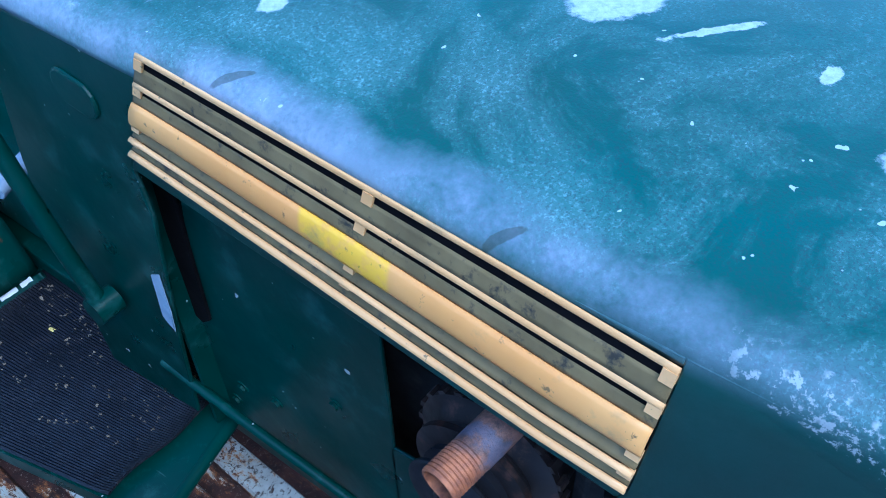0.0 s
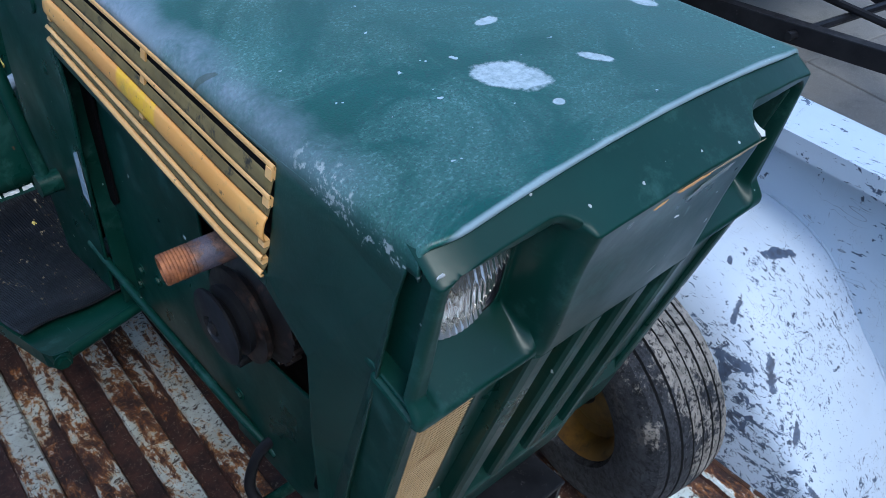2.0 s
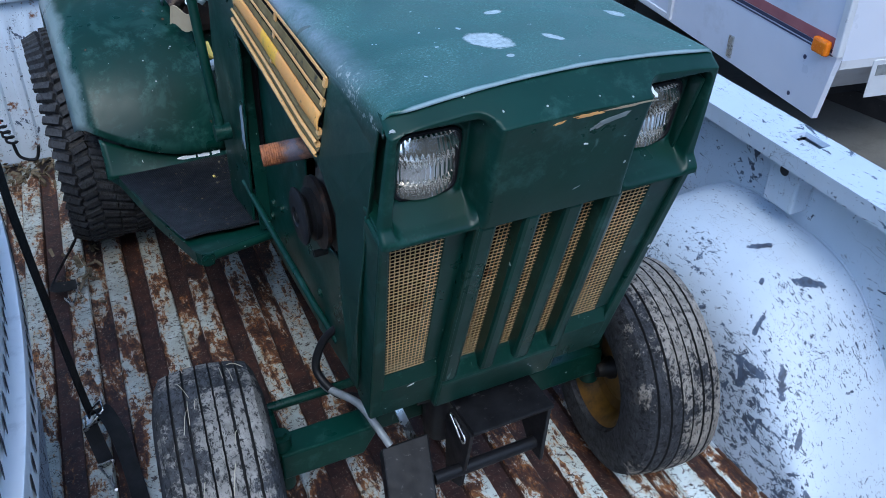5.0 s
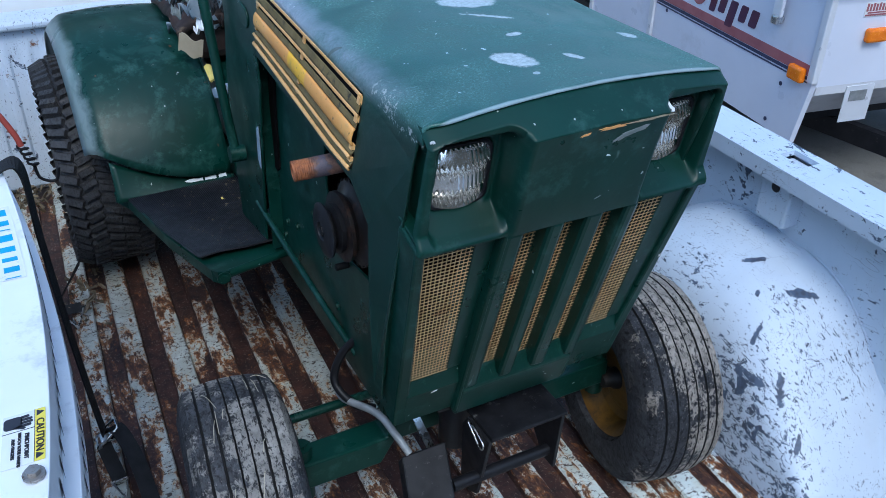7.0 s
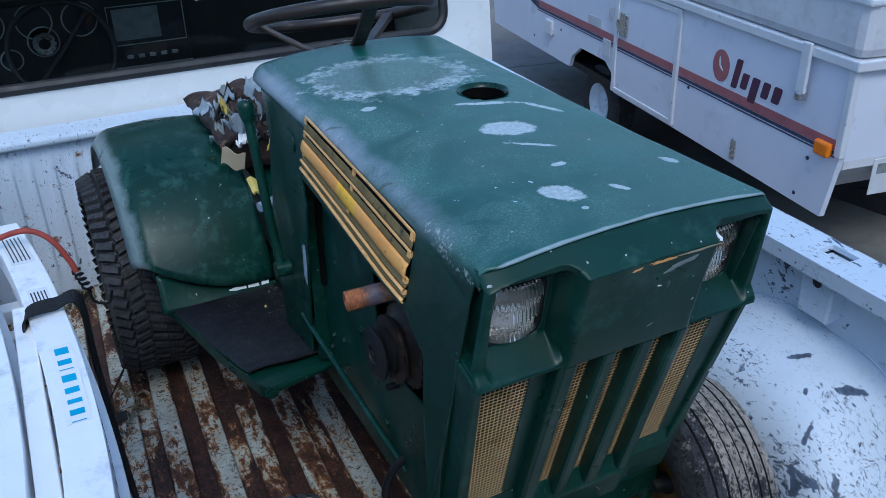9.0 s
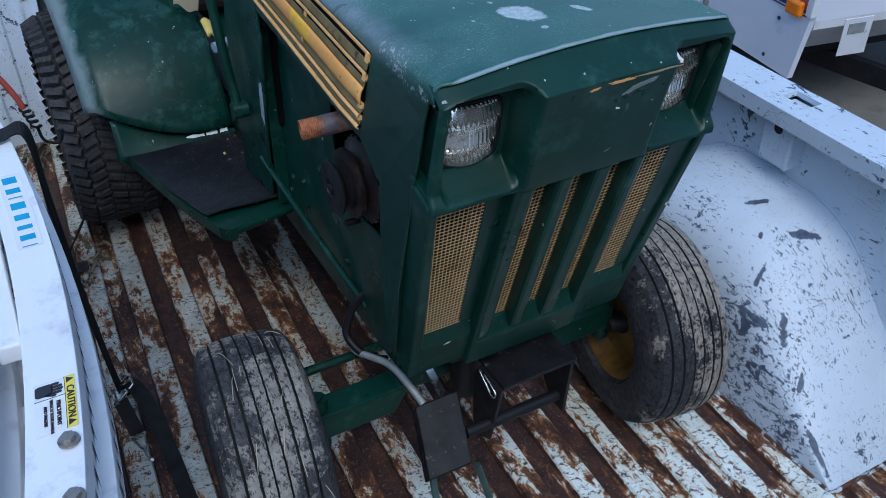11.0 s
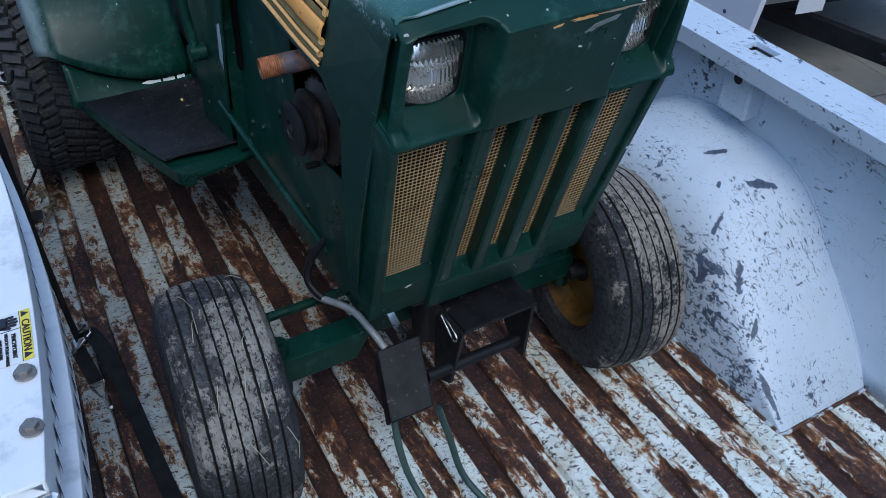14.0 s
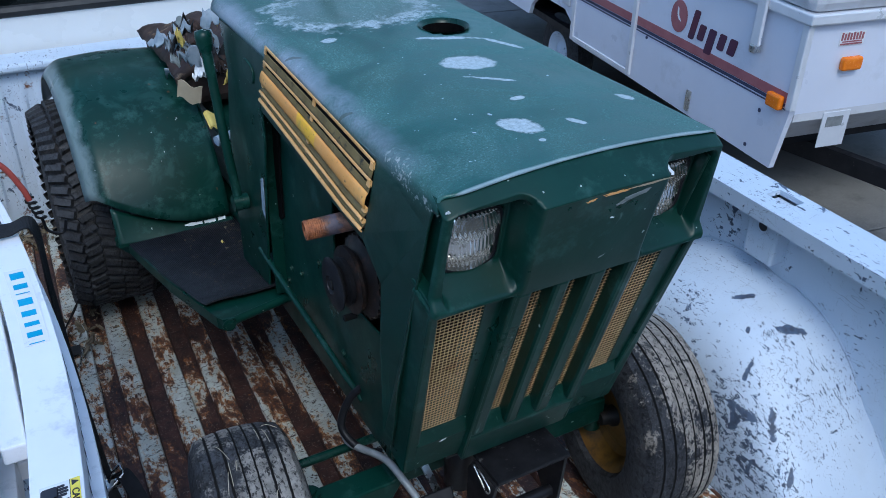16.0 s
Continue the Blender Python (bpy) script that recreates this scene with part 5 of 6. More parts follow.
# ---- footrests, fenders, seat
def footrest(s):
    P = lambda x, y, z: Vector((s * x, y, z))
    deck = [(0.150, 0.705), (0.318, 0.660), (0.338, 0.664), (0.346, 0.680), (0.388, 0.904), (0.430, 1.150), (0.452, 1.200), (0.160, 1.200)]
    z = lambda y: 0.366 + 0.15 * max(0.0, 1.02 - y)
    bm = bmesh.new()
    for piece in ([*deck[:5], (0.408, 1.02), (0.150, 1.02)], [(0.150, 1.02), (0.408, 1.02), *deck[5:]]):
        prism(bm, piece, lambda a, b, c: P(a, b, z(b) + c), (-0.005, 0.0))
    rest = part("footrest", bm, M_GREEN, tractor, "green steel footrest with a black ribbed mat", bevel=0.002)
    # rolled front edge, turned-down rim along the outside
    bm = bmesh.new()
    tube(bm, [P(a, b + 0.004, z(b) - 0.009) for a, b in ((0.150, 0.705), (0.235, 0.6825), (0.318, 0.660))], 0.009, 12)
    part("rolled_edge", bm, M_GREEN, rest, smooth=60)
    bm = bmesh.new()
    ribbon(bm, [P(a, b, z(b) - 0.012) for a, b in deck[1:7]], 0.026, 0.004, (0, 0, 1))
    part("footrest_rim", bm, M_GREEN, rest)
    # back flange that rises under the fender's hem
    bm = bmesh.new()

    def flange(u, v):
        x = 0.172 + 0.282 * u
        top = 0.377 + 0.078 * max(0.0, (x - 0.20) / 0.255) ** 2
        return P(x, 1.138 + 0.016 * v + 0.028 * u * v, 0.367 + (top - 0.367) * v)

    sheet(bm, flange, 20, 8)
    part("back_flange", bm, M_GREEN, rest, smooth=60, solid=0.003)
    bm = bmesh.new()
    nx = 120

    def mat(u, v):
        y = 0.728 + 0.432 * v
        x0, x1 = 0.160, 0.354 + (y - 0.73) * 0.186
        x = x0 + (x1 - x0) * u
        curl = 0.010 * max(0.0, 1 - v / 0.06) * (0.35 + 0.65 * math.sin(u * 2.6) ** 2)
        return P(x, y + 0.004 * math.sin(u * 9) * (v < 0.01), z(y) + 0.0040 + 0.0014 * (round(u * nx) % 2) + curl)

    sheet(bm, mat, nx, 24)
    part("rubber_mat", bm, M_MAT, rest, "black ribbed rubber mat with crumbs", solid=0.003)
    bm = bmesh.new()
    bolt(bm, P(0.330, 0.657, 0.408), (0, -1, 0), 0.009, 0.007)
    part("footrest_bolt", bm, M_GREEN, rest)
    return z


foot_z = footrest(-1)
footrest(1)
random.seed(4)
bm = bmesh.new()
for k in range(230):
    y = random.uniform(0.75, 1.13)
    x = random.uniform(0.175, 0.30 + (y - 0.73) * 0.22)
    if random.random() < 0.5:
        x = 0.175 + abs(random.gauss(0, 0.022))
    r = random.uniform(0.0007, 0.0024)
    m = Matrix.Translation((-x, y, foot_z(y) + 0.0065)) @ Euler((random.uniform(-.5, .5), random.uniform(-.5, .5), random.uniform(0, 6))).to_matrix().to_4x4()
    box(bm, -r, r * random.uniform(1, 2.5), -r, r, -0.0008, 0.0012, m)
solo("leaf_crumbs", bm, M_CRUMB, (-0.25, 0.95, 0.38), "dry leaf crumbs and grit lying on the mat", "debris", kind="stuff")
bm = bmesh.new()
sheet(bm, lambda u, v: Vector((-0.2285 + 0.011 * (u - 0.5), 1.045 + 0.009 * (v - 0.5), foot_z(1.045) + 0.0075 + 0.003 * math.sin(u * 5) * v)), 4, 4)
solo("fallen_leaf", bm, M_FOAM, (-0.228, 1.045, foot_z(1.045) + 0.006), "small yellow leaf on the black mat", "leaf", solid=0.0008)

RW = Vector((0.44, 1.57, 0.295))


def fender(s):
    bm = bmesh.new()

    def f(u, v):
        x = 0.175 + 0.325 * v
        low = 166.5 - 12.4 * min(1.1, max(0.0, (x - 0.20) / 0.255)) ** 2
        a = radians(low + (30 - low) * u)
        e = max(0.0, v - 0.84) / 0.16
        r = 1.0 + 0.03 * math.sin(math.pi * v) - 0.09 * e * e
        return Vector((s * x, RW.y + 0.428 * r * math.cos(a), RW.z + 0.385 * r * math.sin(a)))

    sheet(bm, f, 44, 26)
    bmesh.ops.recalc_face_normals(bm, faces=bm.faces)
    ob = part("rear_fender", bm, M_FENDER, tractor, "green rear fender, scuffed along its edge", smooth=60, solid=0.003)
    bm = bmesh.new()
    sheet(bm, lambda u, v: Vector((s * 0.176, RW.y + (0.30 + 0.10 * v) * math.cos(radians(164 - 134 * u)) * 1.04, RW.z + (0.30 + 0.10 * v) * math.sin(radians(164 - 134 * u)))), 30, 2)
    part("fender_inner_wall", bm, M_GREEN, ob, solid=0.003)
    return ob


for s in (-1, 1):
    fender(s)
# pale chipped strip where fender and footrest meet
bm = bmesh.new()
for x0, x1 in ((-0.292, -0.248), (-0.243, -0.215), (-0.209, -0.190)):
    sheet(bm, lambda u, v: Vector((x0 + (x1 - x0) * u, 1.149 + 0.004 * v, 0.3755 + 0.009 * v + 0.0015 * math.sin(u * 7 + x0 * 90))), 6, 1)
part("chipped_edge", bm, M_LABEL, tractor, solid=0.001)

seat = Assembly("tractor_seat", tractor, "torn brown tractor seat with foam and pale vinyl shreds")
bm = bmesh.new()
sheet(bm, lambda u, v: Vector((-0.225 + 0.45 * u, 1.34 + 0.42 * v, 0.70 + 0.055 * math.sin(math.pi * u) ** 0.4 * math.sin(math.pi * v) ** 0.4 + 0.018 * noise.noise(Vector((u * 7, v * 7, 2))))), 30, 30)
part("cushion", bm, M_SEAT, seat, smooth=60, solid=0.03)
part("seat_pan", boxes((-0.21, 0.21, 1.36, 1.75, 0.60, 0.70), (-0.10, 0.10, 1.42, 1.65, 0.55, 0.60)), M_SEAT, seat, bevel=0.03)
random.seed(9)
for k in range(64):
    c = Vector((random.uniform(-0.23, 0.04), 1.32 + random.uniform(-0.04, 0.13), random.uniform(0.68, 0.82)))
    bm = bmesh.new()
    a, b = random.uniform(0.02, 0.07), random.uniform(0.01, 0.04)
    q, ph = random.uniform(0, 6), random.uniform(0, 9)
    sheet(bm, lambda u, v: c + Vector((a * (u - 0.5) * math.cos(q) - b * (v - 0.5) * math.sin(q), 0.6 * (a * (u - 0.5) * math.sin(q) + b * (v - 0.5) * math.cos(q)), 0.035 * noise.noise(Vector((u * 3, v * 3, ph))) + 0.03 * (v - 0.5) * math.cos(ph))), 6, 6)
    part("torn_shred", bm, (M_SHRED, M_GASKET, M_LABEL, M_SHRED, M_SEAT, M_SHRED, M_GASKET, M_PRIMER, M_SHRED, M_SEAT, M_FOAM)[k % 11], seat, smooth=60, solid=0.002)
bm = bmesh.new()
sheet(bm, lambda u, v: Vector((-0.226 - 0.006 * v + 0.05 * u, 1.30 - 0.03 * u + 0.01 * v, 0.70 - 0.045 * v - 0.02 * u + 0.006 * math.sin(u * 8))), 8, 4)
part("cardboard_scrap", bm, M_CARD, seat, solid=0.003)
bm = bmesh.new()
sheet(bm, lambda u, v: Vector((-0.20 + 0.03 * u, 1.15 + 0.05 * v, 0.625 + 0.02 * v + 0.006 * math.sin(u * 5))), 6, 6)
part("foam_scrap", bm, M_FOAM, seat, solid=0.006)

# steering wheel and column
WC = Vector((0.010, 1.015, 1.052))
wn = Vector((0.03, 0.30, 0.95)).normalized()
wu = Vector((1, 0, 0)).cross(wn).normalized()
wv = wn.cross(wu).normalized()
wheel = Assembly("steering_wheel", tractor, "worn black three-spoke steering wheel")
bm = bmesh.new()
tube(bm, [WC + 0.196 * (math.cos(t) * wv + math.sin(t) * wu) for t in (2 * math.pi * k / 48 for k in range(49))], 0.0135, 12, False)
part("rim", bm, M_PLASTIC, wheel, smooth=60)
for t in (90, 215, 325):
    e = math.cos(radians(t)) * wv + math.sin(radians(t)) * wu
    bm = bmesh.new()
    ribbon(bm, curve_pts([WC - wn * 0.075 + e * 0.02, WC - wn * 0.07 + e * 0.07, WC - wn * 0.03 + e * 0.14, WC + e * 0.185]), 0.03, 0.010, e.cross(wn))
    part("spoke", bm, M_PLASTIC, wheel, bevel=0.003)
bm = bmesh.new()
lathe(bm, [(-0.14, 0.02), (-0.09, 0.02), (-0.09, 0.035), (-0.06, 0.032), (-0.055, 0.0)], WC, wn, 24)
part("hub", bm, M_PLASTIC, wheel, smooth=40)

# hand lever beside the tower, pedal rod, small fittings
bm = bmesh.new()
tube(bm, curve_pts([(-0.243, 0.80, 0.60), (-0.247, 0.83, 0.70), (-0.250, 0.875, 0.86), (-0.251, 0.888, 0.905)]), [0.010] * 16 + [0.011] * 9, 10)
lever = part("lift_lever", bm, M_GREEN, tractor, "green lever with a pale worn knob", smooth=60)
bm = bmesh.new()
lathe(bm, [(-0.03, 0.012), (-0.015, 0.0165), (0.0, 0.0175), (0.010, 0.015), (0.015, 0.0)], (-0.2515, 0.891, 0.925), (-0.02, 0.2, 0.98), 16)
part("knob", bm, M_KNOB, lever, smooth=60)
bm = bmesh.new()
tube(bm, [(-0.225, 0.80, 0.60), (-0.256, 0.80, 0.60)], 0.017, 18)
part("lever_pivot", bm, M_GREEN, lever, smooth=40)
bm = bmesh.new()
tube(bm, [(-0.218, 0.765, 0.500), (-0.212, 0.60, 0.475), (-0.198, 0.40, 0.43), (-0.185, 0.33, 0.40)], 0.0065, 10)
part("pedal_rod", bm, M_GREEN, tractor, smooth=60)
bm = bmesh.new()
tube(bm, [(-0.16, 1.02, 0.66), (-0.225, 1.00, 0.655)], 0.012, 10)
part("fuel_tap", bm, M_SHRED, tractor, smooth=60)

# ---- wheels
def tyre_profile(w, r, rim, grooves=()):
    prof = [(-w * 0.36, rim), (-w * 0.47, rim + 0.012), (-w * 0.5, rim + (r - rim) * 0.45), (-w * 0.46, r - 0.028), (-w * 0.40, r - 0.010)]
    n = 91 if grooves else 25
    for i in range(n):
        x = (i / (n - 1) - 0.5) * w * 0.76
        d = 0.0
        for g in grooves:
            if abs(x / w - g) < 0.0062:
                d = 0.0065
        prof.append((x, r - 0.010 * abs(x / (w * 0.40)) ** 2.4 - d))
    return prof + [(w * 0.40, r - 0.010), (w * 0.46, r - 0.028), (w * 0.5, rim + (r - rim) * 0.45), (w * 0.47, rim + 0.012), (w * 0.36, rim)]


def front_wheel(at, steer, out, rubber):
    ob = Assembly("front_wheel", tractor, "muddy ribbed front tyre on an ochre rim")
    m = Matrix.Translation(at) @ pose(0, 0, 0, 0, 0, steer)
    w, r, rim = 0.178, 0.214, 0.108

    def put(name, bm, mat, parent, label="", smooth=35):
        bmesh.ops.transform(bm, matrix=m, verts=bm.verts)
        return part(name, bm, mat, parent, label, smooth=smooth)

    bm = bmesh.new()
    lathe(bm, tyre_profile(w, r, rim, (-0.31, -0.18, -0.06, 0.06, 0.18, 0.30)), (0, 0, 0), (1, 0, 0), 216)
    for v in bm.verts:
        if v.co.yz.length > r - 0.02:
            v.co.x += 0.0003 * math.sin(math.atan2(v.co.z, v.co.y) * 27 * 2 + (2 if v.co.x > 0 else 0))
    # groove faces get a blacker rubber than the tread
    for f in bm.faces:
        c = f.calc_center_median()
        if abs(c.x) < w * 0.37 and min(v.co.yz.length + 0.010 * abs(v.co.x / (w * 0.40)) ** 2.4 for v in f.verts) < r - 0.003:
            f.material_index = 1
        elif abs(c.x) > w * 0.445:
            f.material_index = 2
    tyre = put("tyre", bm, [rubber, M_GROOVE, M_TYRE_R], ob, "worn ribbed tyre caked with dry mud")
    bm = bmesh.new()
    lathe(bm, [(-0.074, rim + 0.008), (-0.070, rim - 0.002), (-0.055, rim - 0.012), (-0.02, rim - 0.030), (0.02, rim - 0.030), (0.055, rim - 0.012), (0.070, rim - 0.002), (0.074, rim + 0.008)], (0, 0, 0), (1, 0, 0), 40)
    lathe(bm, [(-out * 0.040, rim - 0.016), (-out * 0.030, 0.070), (-out * 0.040, 0.050), (-out * 0.036, 0.0)], (0, 0, 0), (1, 0, 0), 40)
    hub = put("rim", bm, M_RIM, ob, "ochre painted steel rim")
    bm = bmesh.new()
    lathe(bm, [(-out * 0.072, 0.0), (-out * 0.072, 0.014), (-out * 0.055, 0.016), (-out * 0.048, 0.022), (out * 0.030, 0.032), (out * 0.040, 0.025), (out * 0.06, 0.0)], (0, 0, 0), (1, 0, 0), 24)
    put("hub", bm, M_DARK, hub)
    return ob


front_wheel((-0.423, 0.262, 0.214), -6, -1, M_TYRE_DUSTY)
front_wheel((0.384, 0.232, 0.214), -8, 1, M_TYRE_F)


# dry grass caught on the dusty tyre
random.seed(21)
bm = bmesh.new()
for k in range(14):
    a, x = radians(random.uniform(62, 118) if k < 8 else random.uniform(118, 165)), -0.415 + random.uniform(-0.05, 0.06)
    da, dx = random.uniform(0.08, 0.22), random.uniform(-0.025, 0.025)
    pts = [(x + dx * q, 0.262 + 0.2155 * math.cos(a + da * q) + 0.002 * math.sin(q * 5), 0.214 + (0.2155 + 0.003 * math.sin(q * 3.1)) * math.sin(a + da * q)) for q in (i / 5 for i in range(6))]
    tube(bm, pts, 0.0006, 5)
solo("dry_grass", bm, M_STRAW, (-0.415, 0.262, 0.43), "dry grass blades stuck to the dusty front tyre", "grass", kind="stuff")


def rear_wheel(s):
    at = Vector((s * RW.x, RW.y, RW.z))
    ob = Assembly("rear_wheel", tractor, "black rear tyre with blocky turf tread")
    w, r, rim = 0.225, 0.283, 0.155
    bm = bmesh.new()
    lathe(bm, tyre_profile(w, r, rim), at, (1, 0, 0), 72)
    tyre = part("tyre", bm, M_TYRE_R, ob, smooth=40)
    bm = bmesh.new()
    n = 58
    rng = random.Random(3)
    for k in range(n):
        for j, x in enumerate((-0.098, -0.058, -0.020, 0.020, 0.058, 0.098)):
            a = 2 * math.pi * (k + (0.5 if j % 2 else 0.0)) / n
            edge = abs(x) > 0.09
            ln, wd = (0.024 if edge else 0.0215), 0.0092 + (0.002 if edge else 0)
            skew = (0.35 if x < 0 else -0.35) * (1 if j % 2 else -1)
            m = Matrix.Translation(at) @ Matrix.Rotation(a, 4, "X") @ Matrix.Translation((x, 0, r - 0.006 - (0.012 if edge else 0))) @ Matrix.Rotation(skew, 4, "Z") @ Matrix.Rotation(math.copysign(0.42, x) if edge else 0, 4, "Y")
            h = 0.0135 + rng.uniform(-0.0015, 0.0015)
            vs = [bm.verts.new(m @ Vector(p)) for p in ((-ln, -wd, 0), (ln, -wd, 0), (ln, wd, 0), (-ln, wd, 0), (-ln * 0.86, -wd * 0.75, h), (ln * 0.86, -wd * 0.75, h), (ln * 0.86, wd * 0.75, h), (-ln * 0.86, wd * 0.75, h))]
            for f in ((4, 5, 6, 7), (0, 1, 5, 4), (1, 2, 6, 5), (2, 3, 7, 6), (3, 0, 4, 7)):
                bm.faces.new([vs[i] for i in f])
    tagged(part("tread", bm, M_TYRE_R, tyre), kind="stuff")
    bm = bmesh.new()
    lathe(bm, [(-0.09, rim + 0.008), (-0.08, rim - 0.01), (-0.03, rim - 0.03), (0.03, rim - 0.03), (0.08, rim - 0.01), (0.09, rim + 0.008)], at, (1, 0, 0), 40)
    lathe(bm, [(s * 0.0, rim - 0.029), (s * 0.02, 0.08), (s * 0.0, 0.05), (s * 0.01, 0.0)], at, (1, 0, 0), 40)
    part("rim", bm, M_RIM, ob, smooth=35)
    return ob


rear_wheel(-1)
rear_wheel(1)

# ---- front axle, bumper bracket, lift box and springs
bm = bmesh.new()
prism(bm, [(-0.325, 0.205), (-0.178, 0.205), (-0.150, 0.250), (0.150, 0.250), (0.178, 0.205), (0.325, 0.205), (0.325, 0.262), (0.165, 0.262), (0.135, 0.305), (-0.135, 0.305), (-0.165, 0.262), (-0.325, 0.262)], lambda a, b, c: Vector((a, c, b)), (0.245, 0.300))
axle = part("front_axle", bm, M_GREEN, tractor, "green steel front axle beam, arched in the middle", bevel=0.004)
for s in (-1, 1):
    bm = bmesh.new()
    tube(bm, [(s * 0.318, 0.272, 0.17), (s * 0.318, 0.272, 0.285)], 0.019, 16)
    bolt(bm, (s * 0.318, 0.272, 0.285), (0, 0, 1), 0.012, 0.008)
    tube(bm, [(s * 0.318, 0.272, 0.205), (s * 0.39, 0.272, 0.205)], 0.013, 12)
    part("kingpin", bm, M_GREEN, axle, smooth=40)
bm = bmesh.new()
tube(bm, [(-0.315, 0.365, 0.265), (0.315, 0.365, 0.265)], 0.009, 10)
tube(bm, [(-0.315, 0.365, 0.262), (-0.318, 0.285, 0.25)], 0.010, 10)
tube(bm, [(0.315, 0.365, 0.262), (0.318, 0.285, 0.25)], 0.010, 10)
part("tie_rod", bm, M_GREEN, axle, smooth=60)
# carrier coloured near-black: the shade under the nose is in its colour
bm = bmesh.new()
prism(bm, [(0.213, 0.335), (0.215, 0.47), (0.30, 0.47), (0.30, 0.30), (0.235, 0.30)], lambda a, b, c: Vector((c, a, b)), (-0.075, 0.075))
part("axle_carrier", bm, M_VOID, tractor, bevel=0.006)
bracket = part("bumper_bracket", boxes((-0.051, 0.100, 0.079, 0.198, 0.345, 0.353)), M_SCUFFED, tractor, "scuffed black steel bracket below the grille", bevel=0.0015)
for x, outline in ((0.090, [(0.081, 0.347), (0.170, 0.347), (0.158, 0.25), (0.125, 0.212), (0.092, 0.212)]), (-0.056, [(0.080, 0.346), (0.152, 0.346), (0.170, 0.315), (0.168, 0.196), (0.145, 0.176), (0.112, 0.196), (0.101, 0.245)])):
    bm = bmesh.new()
    prism(bm, outline, lambda a, b, c: Vector((x + c, a, b)), (0, 0.007))
    part("bracket_cheek", bm, M_BLACK, bracket, bevel=0.001)
bm = bmesh.new()
tube(bm, [(-0.104, 0.112, 0.240), (0.097, 0.112, 0.240)], 0.0115, 14)
part("cross_bar", bm, M_BLACK, bracket, smooth=60)
bm = bmesh.new()
tube(bm, curve_pts([(-0.063, 0.138, 0.352), (-0.062, 0.118, 0.349), (-0.061, 0.092, 0.338), (-0.062, 0.088, 0.329), (-0.062, 0.098, 0.322), (-0.062, 0.122, 0.336), (-0.064, 0.137, 0.350)]), 0.0015, 6)
part("clip_pin", bm, M_STEEL, bracket, smooth=60)
bm = bmesh.new()
bolt(bm, (0.022, 0.168, 0.353), (0, 0, 1), 0.008, 0.004)
part("bracket_bolt", bm, M_BLACK, bracket)
bm = bmesh.new()
lathe(bm, [(0.0, 0.0), (0.0, 0.024), (0.006, 0.029), (0.15, 0.029)], (-0.051, 0.205, 0.243), (0, 0, 1), 24)
part("pivot_boss", bm, M_BLACK, bracket, smooth=40)
BX = Matrix.Translation((-0.136, 0.116, 0.258)) @ pose(0, 0, 0, 36, -4, -4)
bm = bmesh.new()
box(bm, -0.039, 0.043, -0.066, 0.060, -0.045, 0.0, BX @ Matrix(((1, 0.20, 0, -0.012), (0, 1, 0, 0), (0, 0, 1, 0), (0, 0, 0, 1))))
box_cover = part("linkage_cover", bm, M_SCUFFED, tractor, "black steel linkage cover", bevel=0.003)
loom = [(-0.155, 0.42, 0.24), (-0.205, 0.385, 0.285), (-0.215, 0.32, 0.315), (-0.185, 0.245, 0.33), (-0.172, 0.195, 0.316), (-0.160, 0.166, 0.292)]
bm = bmesh.new()
tube(bm, curve_pts(loom[1:]), 0.0068, 10)
part("grey_hose", bm, M_HOSE, tractor, "grey ribbed hose curving to the cover", smooth=60)
bm = bmesh.new()
tube(bm, curve_pts([(-0.17, 0.33, 0.44), (-0.205, 0.345, 0.40), (-0.225, 0.34, 0.345), (-0.205, 0.30, 0.315), (-0.17, 0.29, 0.30)]), 0.0075, 10)
part("black_hose", bm, M_BLACK, tractor, smooth=60)
bm = bmesh.new()
ribbon(bm, curve_pts([(-0.133, 0.226, 0.350), (-0.127, 0.205, 0.325), (-0.119, 0.187, 0.296), (-0.110, 0.168, 0.262)]), 0.015, 0.003, (1, 0.3, 0))
part("steel_strap", bm, M_STEEL, tractor)
for x, pts in ((-0.15, [(-0.178, 0.11, 0.235), (-0.184, 0.07, 0.14), (-0.172, 0.03, 0.06), (-0.150, -0.05, 0.016), (-0.11, -0.13, 0.009)]), (-0.10, [(-0.110, 0.062, 0.210), (-0.094, 0.048, 0.14), (-0.08, 0.01, 0.055), (-0.05, -0.06, 0.016), (-0.015, -0.13, 0.009)])):
    bm = bmesh.new()
    tube(bm, curve_pts(pts), 0.0065, 10)
    part("linkage_hose", bm, M_COIL, tractor, smooth=60)

# ---- folded loading ramp on edge along the bed's side ----
RAMP_Z, RAMP_LOW = 0.74, 0.045


def ramp_x(y, base):
    return base - (0.045 if y > 0.27 else 0.070) * ((y - 0.27) / 0.62) ** 2


def bowed_channel(bm, base, half, y0, y1, top, deep, n=26):
    """An upturned channel that bows along the bed."""
    t = 0.004
    ring = [(-half, top - deep), (-half, top), (half, top), (half, top - deep), (half - t, top - deep), (half - t, top - t), (-half + t, top - t), (-half + t, top - deep)]
    rings = []
    for i in range(n + 1):
        y = y0 + (y1 - y0) * i / n
        rings.append([bm.verts.new((ramp_x(y, base) + a, y, z)) for a, z in ring])
    for p, q in zip(rings, rings[1:]):
        for k in range(8):
            bm.faces.new((p[k], p[(k + 1) % 8], q[(k + 1) % 8], q[k]))
    for r in (rings[0], rings[-1]):
        for k in ((0, 1, 6, 7), (1, 2, 5, 6), (2, 3, 4, 5)):
            bm.faces.new([r[i] for i in k])
    bmesh.ops.recalc_face_normals(bm, faces=bm.faces)


